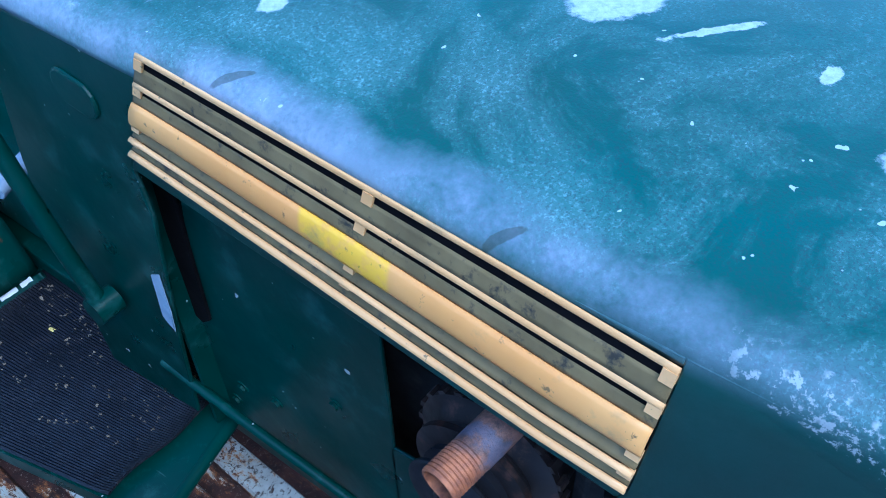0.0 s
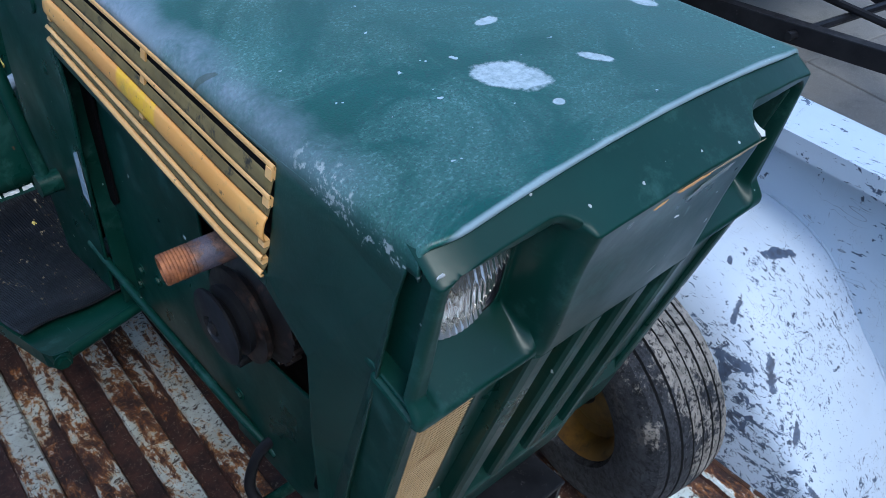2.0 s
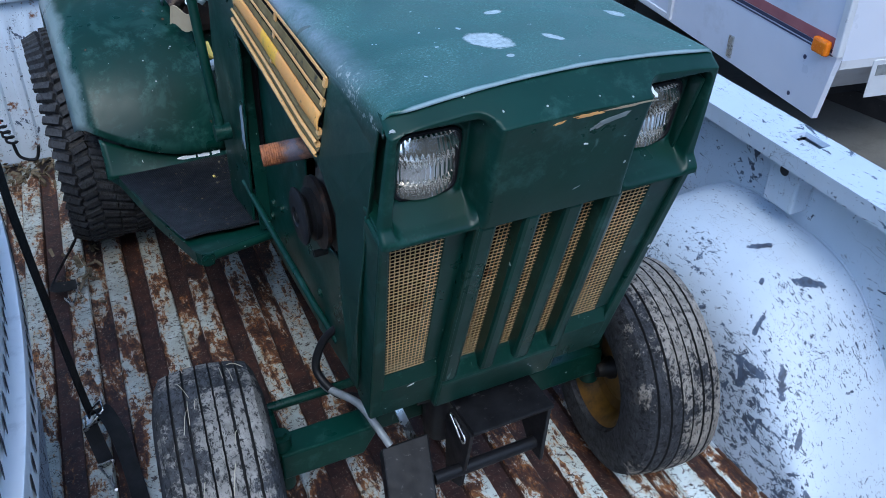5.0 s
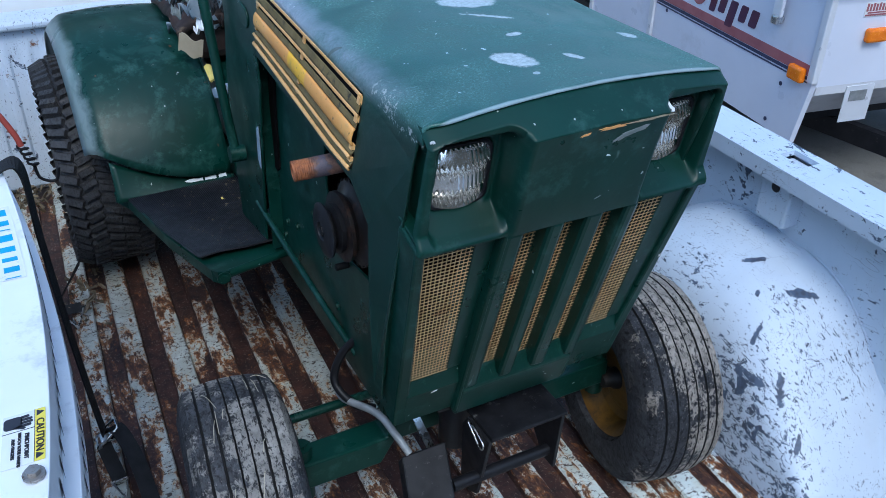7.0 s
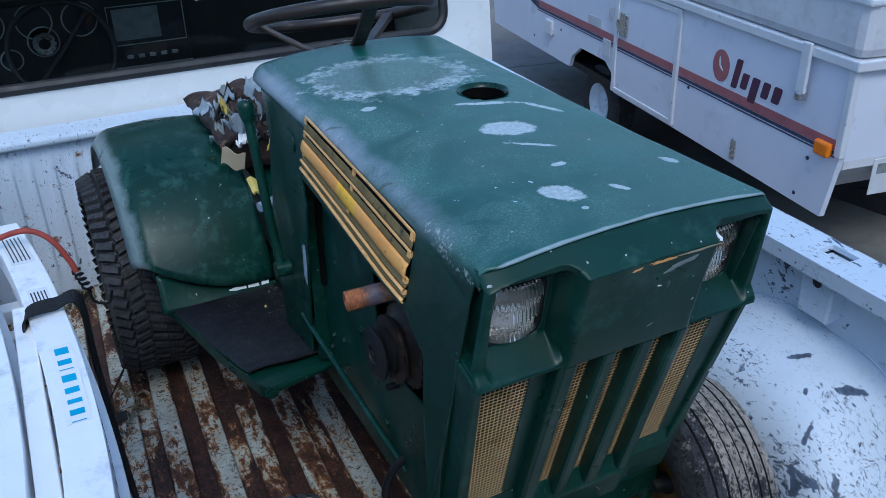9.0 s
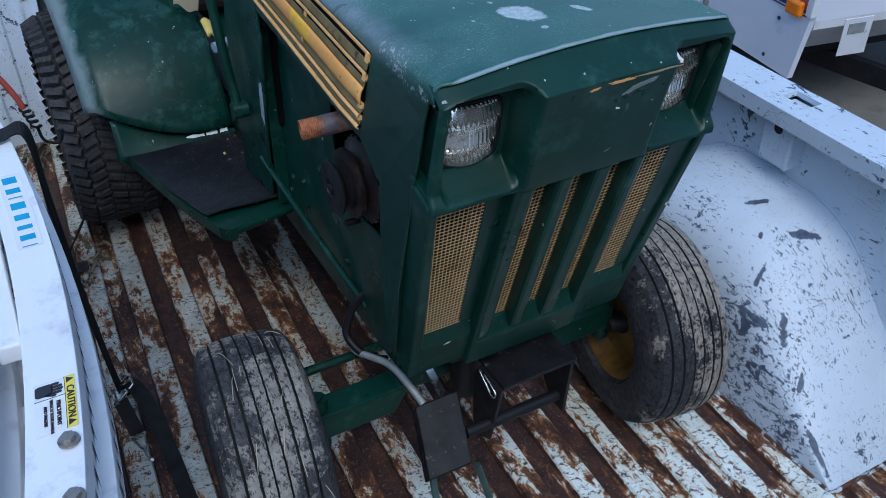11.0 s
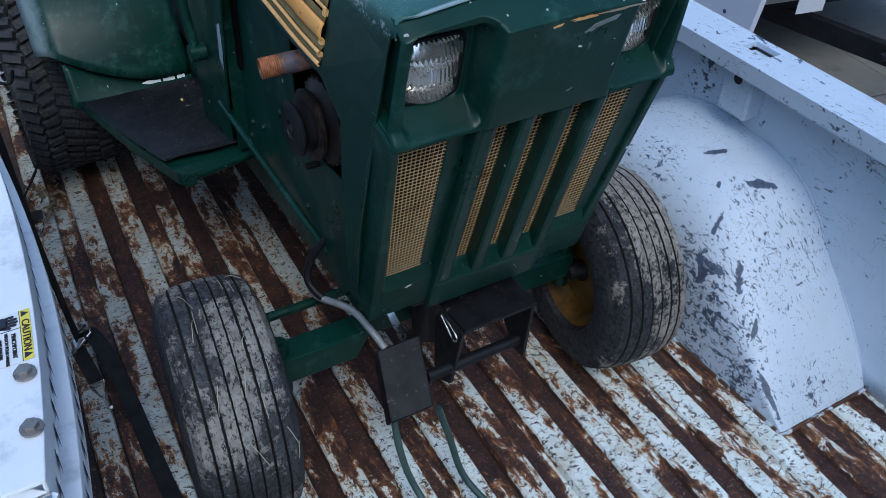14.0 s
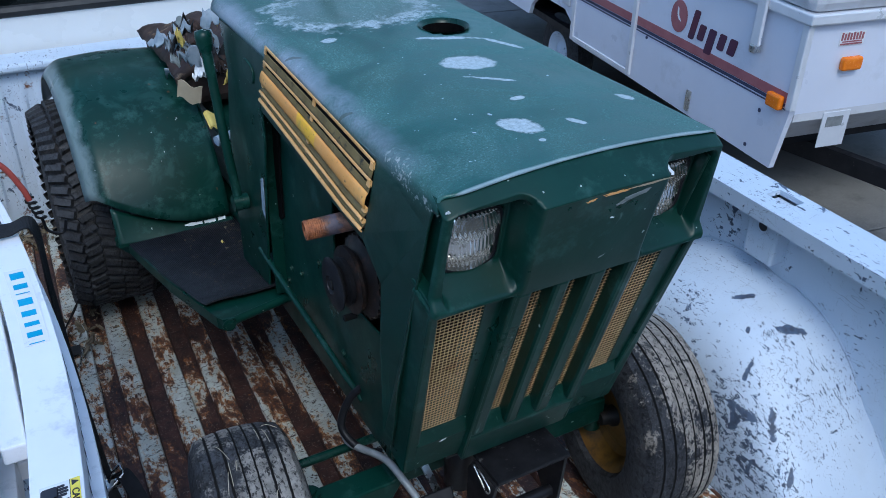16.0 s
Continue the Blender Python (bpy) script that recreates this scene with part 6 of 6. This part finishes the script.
ramp_a = thing("loading_ramp", (-0.72, 0.35, 0.37), "folded silver aluminium loading ramp with labels and a strap", "ramp")
RAILS = ((-0.674, 0.0275, -0.235, 0.985), (-0.776, 0.034, -0.42, 1.02))
for base, half, y0, y1 in RAILS:
    for level, (top, shift) in enumerate(((RAMP_Z, 0.0), (0.650, 0.013))):
        bm = bmesh.new()
        b = base + shift
        bowed_channel(bm, b, half, y0, y1, top, 0.06)
        part("side_rail", bm, M_ALU, ramp_a, "bowed aluminium channel rail" if level == 0 else "", bevel=0.0015)
    # bright dimples punched along the lower channels' inner faces
    if base > -0.7:
        for top, shift in ((RAMP_Z - 0.022, 0.0), (0.650, 0.013)):
            bm = bmesh.new()
            for i in range(36):
                y = y0 + 0.03 + (y1 - y0 - 0.06) * i / 35
                c = Vector((ramp_x(y, base + shift) + half + 0.0012, y, top - 0.030))
                ring = [c + Vector((0.0, 0.0085 * math.cos(a) + 0.004 * math.sin(a), 0.0125 * math.sin(a))) for a in (math.pi * k / 5 for k in range(10))]
                mid = bm.verts.new(c + Vector((-0.001, 0, 0)))
                vs = [bm.verts.new(p) for p in ring]
                for a, b in zip(vs, vs[1:] + vs[:1]):
                    bm.faces.new((mid, a, b))
            tagged(part("punched_tread", bm, M_INK, ramp_a), kind="stuff")
    for y in (0.24, 0.50):
        part("foot_block", boxes((base - 0.048, base - 0.012, y - 0.025, y + 0.025, 0.35, 0.600)), M_ALU, ramp_a, bevel=0.003)
y = -0.13
while y < 0.95:
    for top in (0.628,):
        c0 = ramp_x(y, -0.674)
        rung = part("rung", boxes((c0 - 0.085, c0 + 0.022, y - 0.017, y + 0.017, top - 0.03, top)), M_ALU, ramp_a, bevel=0.003)
        bm = bmesh.new()
        for k in range(2):
            for q in range(3):
                lathe(bm, [(0.0, 0.0), (0.0, 0.0045), (0.002, 0.0055), (0.0, 0.007)], (c0 + 0.0225, y - 0.011 + 0.011 * q, top - 0.009 - 0.012 * k), (1, 0, 0), 10)
        tagged(part("raised_dimples", bm, M_STEEL, rung), kind="stuff")
    y += 0.11
RP = lambda a, b, c: Vector((ramp_x(b, -0.674) + a, b, RAMP_Z + 0.0006 + c))


def ramp_plate(name, a0, a1, b0, b1, c, material, parent, label=""):
    bm = bmesh.new()
    sheet(bm, lambda u, v: RP(a0 + (a1 - a0) * u, b0 + (b1 - b0) * v, c), 1, 10)
    return part(name, bm, material, parent, label, solid=0.0004)


# maker's label: blue bars in place of the brand
tag = ramp_plate("brand_label", -0.013, 0.018, 0.270, 0.478, 0.0006, M_LABEL, ramp_a, "white label with turquoise marks")
for i, (b0, b1) in enumerate(((0.445, 0.472), (0.415, 0.437), (0.402, 0.408), (0.368, 0.394), (0.338, 0.360), (0.312, 0.330), (0.284, 0.305), (0.268, 0.278))):
    ramp_plate("label_bar", -0.007, 0.012, b0 + 0.004, b1 - 0.004, 0.0012, M_LABEL_BLUE, tag)
for b0, b1, w in ((0.60, 0.68, 0.016), (0.79, 0.92, 0.020)):
    t2 = ramp_plate("info_label", -w, w, b0, b1, 0.0006, M_LABEL, ramp_a, "small white label with rows of print")
    for k in range(5):
        ramp_plate("print_bar", -w * 0.75 + k * w * 0.33, -w * 0.75 + k * w * 0.33 + 0.0022, b0 + 0.01, b1 - 0.012, 0.0011, M_INK, t2)
# caution label: turned so that it reads along the rail
warn = ramp_plate("caution_label", -0.0175, 0.0235, -0.079, -0.001, 0.0006, M_LABEL, ramp_a, "white and yellow caution label with a black glove sign")
ramp_plate("yellow_band", 0.0135, 0.0235, -0.079, -0.001, 0.0010, M_LABEL_YELLOW, warn)
ramp_plate("label_rule", 0.0128, 0.0135, -0.079, -0.001, 0.0010, M_INK, warn)
ramp_plate("label_rule", -0.0175, 0.0128, -0.0282, -0.0276, 0.0010, M_INK, warn)
TX = lambda b0, a0: (lambda p, q, r: RP(a0 + 0.007 + q, b0 - p, 0.0014 + r))
letters("CAUTION", 0.0108, TX(-0.0175, 0.0080), M_INK, warn, "caution_word")
letters("PINCHPOINT", 0.0062, TX(-0.0350, -0.0030), M_INK, warn, "small_word")
letters("WATCH YOUR HANDS", 0.0047, TX(-0.0315, -0.0095), M_INK, warn, "small_word")
letters("AND FINGERS", 0.0047, TX(-0.0385, -0.0155), M_INK, warn, "small_word")
for b0 in (-0.0075, -0.0715):
    bm = bmesh.new()
    prism(bm, [(b0 - 0.0045, 0.0080), (b0 + 0.0045, 0.0080), (b0, 0.0155)], lambda p, q, r: RP(q + 0.007, p, r), (0.0010, 0.0014))
    part("warning_triangle", bm, M_INK, warn)
bm = bmesh.new()
prism(bm, rounded(-0.0235, -0.0060, -0.0235, -0.0060, 0.004), lambda p, q, r: RP(p + 0.007, q, r), (0.0010, 0.0014))
for k, far in enumerate((0.0010, 0.0040, 0.0045, 0.0030)):
    prism(bm, rounded(-0.0075, far, -0.0098 - k * 0.0045, -0.0062 - k * 0.0045, 0.0015), lambda p, q, r: RP(p + 0.007, q, r), (0.0010, 0.0014))
prism(bm, [(-0.015, -0.0230), (-0.004, -0.0272), (-0.002, -0.0250), (-0.009, -0.0205)], lambda p, q, r: RP(p + 0.007, q, r), (0.0010, 0.0014))
part("glove_sign", bm, M_INK, warn)
for b0 in (-0.098, -0.172):
    bm = bmesh.new()
    bolt(bm, RP(0.014 - 0.05 * (b0 + 0.098), b0, 0.002), (0, 0, 1), 0.0072, 0.007)
    part("rail_bolt", bm, M_BOLT, ramp_a, smooth=30)
# hook plate at the ramp's end
bm = bmesh.new()
lathe(bm, [(-0.012, 0.0), (-0.012, 0.024), (0.0, 0.026), (0.006, 0.020), (0.006, 0.0)], RP(-0.044, -0.235, -0.012), (0.1, 0.1, 1), 24)
tube(bm, [RP(-0.04, -0.24, -0.02), RP(0.03, -0.245, -0.02)], 0.010, 10)
part("hinge_pin", bm, M_STEEL, ramp_a, smooth=40)
bm = bmesh.new()
ribbon(bm, [RP(-0.03, -0.235, -0.004), RP(0.026, -0.262, -0.02)], 0.05, 0.005, (0, 1, 0.2))
part("hinge_leaf", bm, M_ALU, ramp_a)
part("hinge_arm", boxes((-0.737, -0.708, 0.10, 0.66, 0.70, 0.725)), M_ALU, ramp_a, bevel=0.003)

# ---- straps ----
band = thing("ratchet_strap", (-0.62, 0.7, 0.0), "black nylon strap with steel buckle hanging beside the ramp", "strap")
bm = bmesh.new()
ribbon(bm, curve_pts([(-0.715, 0.585, 0.68), (-0.716, 0.586, 0.744), (-0.67, 0.595, 0.750), (-0.634, 0.600, 0.742), (-0.632, 0.63, 0.60), (-0.626, 0.69, 0.35), (-0.616, 0.705, 0.14), (-0.611, 0.708, 0.07)]), 0.030, 0.003, (0.3, 1, 0.2))
part("strap_run", bm, M_NYLON, band)
bm = bmesh.new()
ribbon(bm, curve_pts([(-0.606, 0.700, 0.075), (-0.585, 0.69, 0.085), (-0.566, 0.62, 0.055), (-0.558, 0.52, 0.016), (-0.556, 0.40, 0.006), (-0.553, 0.275, 0.006), (-0.545, 0.10, 0.006), (-0.53, -0.05, 0.006)]), 0.032, 0.003, (1, 0.3, 0))
part("strap_tail", bm, M_NYLON, band)
bm = bmesh.new()
tube(bm, [(-0.628, 0.72, 0.05), (-0.585, 0.715, 0.095), (-0.585, 0.685, 0.092), (-0.628, 0.685, 0.05), (-0.628, 0.72, 0.05)], 0.0035, 8)
box(bm, -0.622, -0.594, 0.688, 0.716, 0.058, 0.062)
part("buckle", bm, M_STEEL, band, smooth=50)
bm = bmesh.new()
ribbon(bm, curve_pts([(-0.618, 0.69, 0.055), (-0.612, 0.66, 0.03), (-0.605, 0.62, 0.012)]), 0.030, 0.003, (1, 0, 0))
part("strap_end", bm, M_NYLON, band)
bm = bmesh.new()
tube(bm, [(-0.620, 0.615, 0.012), (-0.590, 0.618, 0.012), (-0.602, 0.56, 0.010), (-0.620, 0.615, 0.012)], 0.003, 8)
tube(bm, curve_pts([(-0.602, 0.56, 0.010), (-0.598, 0.535, 0.014), (-0.596, 0.52, 0.028)]), 0.0035, 8)
part("wire_hook", bm, M_STEEL, band, smooth=60)
band2 = thing("tie_strap", (-0.60, 1.3, 0.0), "short black strap with a steel hook beside the rear tyre", "strap")
bm = bmesh.new()
ribbon(bm, curve_pts([(-0.560, 1.45, 0.05), (-0.595, 1.40, 0.03), (-0.640, 1.31, 0.018), (-0.635, 1.285, 0.018), (-0.605, 1.275, 0.02), (-0.585, 1.272, 0.022)]), 0.026, 0.003, (0.5, 0.5, 0.5))
part("strap_run", bm, M_NYLON, band2)
bm = bmesh.new()
tube(bm, [(-0.598, 1.29, 0.02), (-0.578, 1.272, 0.02), (-0.605, 1.195, 0.012), (-0.612, 1.23, 0.012)], 0.003, 8)
tube(bm, [(-0.620, 1.235, 0.012), (-0.605, 1.19, 0.012), (-0.595, 1.22, 0.012)], 0.003, 8)
part("wire_hook", bm, M_STEEL, band2, smooth=60)
bungee = thing("bungee_cord", (-0.65, 0.9, 0.7), "red bungee cord with a coiled black end over the ramp", "cord")
bm = bmesh.new()
cord = curve_pts([(-0.80, 0.86, 0.745), (-0.74, 0.865, 0.765), (-0.69, 0.868, 0.768), (-0.655, 0.86, 0.745), (-0.632, 0.85, 0.70), (-0.625, 0.845, 0.675)])
tube(bm, cord, 0.0055, 10)
part("cord", bm, M_RED, bungee, smooth=60)
bm = bmesh.new()
c0 = Vector((-0.626, 0.845, 0.68))
tube(bm, [c0 + Vector((0.008 * math.cos(t * 0.9) + 0.006 * t / 12, 0.008 * math.sin(t * 0.9), -0.0016 * t)) for t in range(30)], 0.0025, 6)
tube(bm, curve_pts([c0 + Vector((0.014, 0, -0.045)), c0 + Vector((0.02, 0, -0.075)), c0 + Vector((0.045, 0, -0.085)), c0 + Vector((0.055, 0, -0.06))]), 0.003, 8)
part("hook", bm, M_BLACK, bungee, smooth=60)
random.seed(12)
bm = bmesh.new()
for k in range(185):
    y, x = random.gauss(1.98, 0.05), random.uniform(-0.75, -0.40)
    if k > 150:
        x, y = random.gauss(-0.57, 0.03), random.gauss(1.33, 0.07)
    y = min(y, 2.06)
    m = Matrix.Translation((x, y, random.uniform(0.002, 0.02))) @ Euler((random.uniform(-1, 1), random.uniform(-1, 1), random.uniform(0, 6))).to_matrix().to_4x4()
    r = random.uniform(0.002, 0.006)
    box(bm, -r * 2.5, r * 2.5, -r, r, -0.001, 0.001, m)
solo("leaf_litter", bm, M_CRUMB, (-0.55, 1.9, 0.0), "brown leaf litter and straw on the bed floor", "debris", kind="stuff")

# ---- pop-up camper trailer beside the truck ----
CA = radians(9.5)
CD, CN = Vector((math.sin(CA), math.cos(CA), 0)), Vector((math.cos(CA), -math.sin(CA), 0))
C0 = Vector((2.60, 1.693, 0))
CP = lambda s, d, z: C0 + CD * s + CN * d + Vector((0, 0, z))
camper = thing("camper_trailer", CP(2.2, 0.9, GROUND), "white folded pop-up camper trailer with red and navy stripes", "camper")


def cbox(name, s0, s1, d0, d1, z0, z1, mat, parent, bevel=0.0, label=""):
    bm = bmesh.new()
    for v in box(bm, s0, s1, d0, d1, z0, z1):
        v.co = CP(*v.co)
    bmesh.ops.recalc_face_normals(bm, faces=bm.faces)
    return part(name, bm, mat, parent, label, bevel=bevel)


bm = bmesh.new()
# side wall with the wheel opening; front lower corner cut back
prism(bm, [(0.0, 0.37), (0.0, -0.03), (0.055, -0.345), (1.37, -0.335), (2.13, -0.335), (2.17, -0.22), (2.28, -0.155), (2.66, -0.155), (2.80, -0.25), (2.84, -0.335), (4.40, -0.335), (4.46, 0.0), (4.46, 0.37)], lambda s, z, d: CP(s, d, z), (0.0, 0.03))
body = part("body_side", bm, M_CAMPER, camper, "white aluminium side panel")
bm = bmesh.new()
prism(bm, [(0.0, 0.37), (0.0, -0.03), (0.055, -0.345), (4.40, -0.335), (4.46, 0.0), (4.46, 0.37)], lambda s, z, d: CP(s, d, z), (1.95, 1.98))
part("body_side", bm, M_CAMPER, camper)
bm = bmesh.new()
prism(bm, [(0.0, 0.37), (0.0, 0.0), (0.0, -0.05), (0.03, -0.05), (0.03, 0.37)], lambda s, z, d: CP(s, d, z), (0.03, 1.95))
part("body_front", bm, M_CAMPER, camper)
bm = bmesh.new()
prism(bm, [(0.0, -0.05), (0.30, -0.30), (0.30, -0.34), (0.0, -0.09)], lambda s, z, d: CP(s, d, z), (0.03, 1.95))
part("front_skirt", bm, M_ROOF, camper)
cbox("body_floor", 0.25, 4.40, 0.03, 1.95, -0.335, -0.29, M_BLACK, camper)
cbox("body_back", 4.43, 4.46, 0.03, 1.95, -0.33, 0.37, M_CAMPER, camper)
roof = cbox("roof", -0.03, 4.48, -0.02, 2.0, 0.42, 0.72, M_ROOF, camper, 0.05, "pale roof lid, rounded at its edges")
cbox("roof_edge", -0.035, 4.485, -0.026, 2.006, 0.375, 0.425, M_TRIM, roof, 0.008)
cbox("roof_lip", -0.04, 4.49, -0.032, 2.012, 0.655, 0.69, M_TRIM, roof, 0.01)
cbox("roof_vent", 0.9, 1.3, 0.5, 0.9, 0.70, 0.80, M_BLACK, roof, 0.02)
cbox("corner_trim", -0.012, 0.030, -0.012, 0.022, -0.03, 0.372, M_TRIM, camper, 0.006)
door = cbox("door", 1.40, 2.12, -0.008, 0.0, -0.30, 0.36, M_CAMPER, camper, 0.003, "white lower door half in an aluminium frame")
for s0, s1, z0, z1 in ((1.37, 1.41, -0.32, 0.37), (2.11, 2.15, -0.32, 0.37), (1.41, 2.11, 0.335, 0.37), (1.41, 2.11, -0.32, -0.29)):
    cbox("door_frame", s0, s1, -0.018, 0.0, z0, z1, M_TRIM, door, 0.004)
cbox("door_latch", 1.98, 2.07, -0.03, -0.008, 0.07, 0.22, M_STEEL, door, 0.008)
bm = bmesh.new()
lathe(bm, [(0.0, 0.035), (0.02, 0.03), (0.025, 0.0)], CP(2.08, -0.008, 0.14), -CN, 20)
part("door_knob", bm, M_STEEL, door, smooth=40)
for z0, z1, m, nm in ((-0.005, 0.044, M_STRIPE_RED, "red_stripe"), (-0.024, -0.008, M_STRIPE_BLUE, "navy_stripe"), (-0.038, -0.031, M_STRIPE_BLUE, "navy_stripe")):
    cbox(nm, 0.03, 1.365, -0.0025, -0.0005, z0, z1, m, body)
    cbox(nm, 1.415, 2.105, -0.0105, -0.0085, z0, z1, m, door)
    cbox(nm, 2.155, 3.45, -0.0025, -0.0005, z0, z1, m, body)
# swoosh at the stripes' far end, emblem and brand mark as plain shapes
for pts, r, m in (([(3.42, 0.0), (3.65, 0.05), (3.78, 0.12), (3.95, 0.16)], 0.022, M_STRIPE_BLUE), ([(3.42, 0.04), (3.62, 0.10), (3.72, 0.17), (3.60, 0.20), (3.5, 0.16)], 0.016, M_STRIPE_RED), ([(3.5, 0.05), (3.8, 0.06), (4.05, 0.02), (4.1, -0.06)], 0.018, M_STRIPE_BLUE)):
    bm = bmesh.new()
    ribbon(bm, [CP(p.x, -0.003, p.y) for p in curve_pts([(a, b, 0) for a, b in pts])], r * 2, 0.001, CN.cross(Vector((0.6, 0.6, 0.5))))
    part("swoosh", bm, m, body)
bm = bmesh.new()
prism(bm, [(0.965 + 0.075 * math.cos(radians(a)), 0.152 + 0.075 * math.sin(radians(a)) * 1.15) for a in range(0, 360, 15)], lambda s, z, d: CP(s, -0.003 + d, z), (-0.001, 0.0015))
emblem = part("emblem", bm, M_STRIPE_RED, body, "round red emblem with a pale wing")
bm = bmesh.new()
prism(bm, [(0.984, 0.200), (0.972, 0.194), (0.966, 0.158), (0.938, 0.128), (0.962, 0.136), (0.976, 0.150), (0.982, 0.170)], lambda s, z, d: CP(s, -0.0046 + d, z), (-0.001, 0.0005))
part("emblem_wing", bm, M_LABEL, emblem)
# plain bars in place of the brand
for s0, s1, z0, z1 in ((0.800, 0.850, 0.065, 0.225), (0.720, 0.775, 0.080, 0.165), (0.630, 0.690, 0.030, 0.165), (0.545, 0.600, 0.080, 0.165), (0.455, 0.515, 0.080, 0.165)):
    bm = bmesh.new()
    prism(bm, rounded(s0, s1, z0, z1, 0.010, 3), lambda s, z, d: CP(s - 0.22 * (z - 0.12), -0.003 + d, z), (-0.001, 0.0015))
    part("brand_bar", bm, M_MAROON, body)
# lamps, latch, vents
lampm = cbox("marker_lamp", 0.045, 0.145, -0.035, 0.0, -0.045, 0.025, M_ORANGE, camper, 0.012, "amber side marker lamp")
cbox("marker_lamp", -0.035, 0.0, 0.215, 0.325, 0.148, 0.212, M_ORANGE, camper, 0.012, "amber front marker lamp")
cbox("tail_lamp", 4.28, 4.36, -0.02, 0.0, 0.03, 0.10, M_REDLENS, camper, 0.01)
latch = cbox("roof_latch", 0.255, 0.315, -0.045, -0.026, 0.20, 0.44, M_TRIM, camper, 0.006)
cbox("latch_hook", 0.265, 0.305, -0.055, -0.01, 0.165, 0.205, M_STEEL, latch, 0.006)
cbox("corner_step", 0.745, 0.785, -0.012, 0.0, -0.315, -0.20, M_STEEL, camper, 0.004)
cbox("vent_cover", 3.12, 3.24, -0.03, 0.0, -0.17, -0.06, M_TRIM, camper, 0.01)
cbox("power_inlet", 2.20, 2.31, -0.012, 0.0, -0.12, 0.0, M_ROOF, camper, 0.02)
cbox("speaker_vent", 2.19, 2.25, -0.01, 0.0, 0.13, 0.22, M_ROOF, camper, 0.02)
cbox("caution_plate", 2.36, 2.56, -0.004, 0.0, 0.05, 0.11, M_ROOF, camper)
# maker's mark on the front as red bars, number plate holder with a bar
mark = cbox("dealer_mark", -0.003, 0.0, 0.185, 0.325, 0.262, 0.325, M_LABEL, camper)
for k in range(8):
    cbox("mark_bar", -0.0052, -0.0034, 0.190 + k * 0.0165, 0.200 + k * 0.0165, 0.287, 0.322 - 0.004 * (k % 2), M_STRIPE_RED, mark)
cbox("mark_bar", -0.0052, -0.0034, 0.20, 0.31, 0.277, 0.283, M_STRIPE_RED, mark)
cbox("mark_bar", -0.0052, -0.0034, 0.19, 0.315, 0.266, 0.273, M_STRIPE_RED, mark)
crn = cbox("corner_plate", -0.006, 0.0, 0.20, 0.36, -0.24, -0.06, M_TRIM, camper, 0.003, "white corner plate with a small grey window")
cbox("corner_window", -0.009, -0.006, 0.225, 0.32, -0.135, -0.085, M_HOSE, crn)
for d in (1.35,):
    cbox("front_window", -0.006, 0.0, d, d + 0.09, 0.36, 0.40, M_INK, camper)
for d in (0.75, 1.15, 1.45):
    bm = bmesh.new()
    bolt(bm, CP(0.0, d, 0.12), -CD, 0.008, 0.004)
    part("front_screw", bm, M_ROOF, camper)
for s0, z0 in ((0.2, -0.10), (0.25, -0.30), (0.62, 0.395), (1.0, 0.395), (1.25, -0.05), (3.0, -0.1), (3.5, -0.25)):
    bm = bmesh.new()
    bolt(bm, CP(s0, -0.001, z0), -CN, 0.007, 0.003)
    part("side_screw", bm, M_STRIPE_BLUE, camper)
bm = bmesh.new()
lathe(bm, [(-0.08, 0.14), (-0.085, 0.24), (-0.06, 0.275), (0.06, 0.275), (0.085, 0.24), (0.08, 0.14)], CP(2.48, 0.16, GROUND + 0.275), CN, 32, True)
tyre = part("camper_tyre", bm, M_TYRE_R, camper, smooth=50)
bm = bmesh.new()
lathe(bm, [(-0.07, 0.0), (-0.05, 0.08), (-0.085, 0.145), (0.07, 0.145)], CP(2.48, 0.16, GROUND + 0.275), CN, 28)
part("camper_rim", bm, M_WHITE, tyre, smooth=40)
# drawbar in front
bm = bmesh.new()
for d in (0.35, 1.6):
    a, b = CP(0.6, d, -0.40), CP(-1.35, 0.98, -0.40)
    w = (b - a).normalized()
    q = Matrix((w, Vector((0, 0, 1)).cross(w), (0, 0, 1))).transposed().to_4x4()
    box(bm, 0, (b - a).length, -0.03, 0.03, -0.05, 0.05, Matrix.Translation(a) @ q)
frame_a = part("drawbar", bm, M_BLACK, camper, "black steel drawbar frame", bevel=0.004)
bm = bmesh.new()
for s0, d0, d1 in ((-0.25, 0.55, 1.40), (-0.70, 0.72, 1.24)):
    a, b = CP(s0, d0, -0.40), CP(s0, d1, -0.40)
    tube(bm, [a, b], 0.022, 8)
tube(bm, [CP(-0.05, 0.98, -0.36), CP(-1.0, 0.98, -0.36)], 0.02, 8)
part("drawbar_cross", bm, M_BLACK, frame_a)
bm = bmesh.new()
tube(bm, [CP(-1.0, 0.98, -0.80), CP(-1.0, 0.98, -0.05)], 0.03, 12)
lathe(bm, [(0, 0.0), (0.0, 0.10), (0.03, 0.10), (0.03, 0.0)], CP(-1.0, 0.98, -0.80), (0, 0, 1), 16)
part("jack", bm, M_BLACK, frame_a, smooth=40)
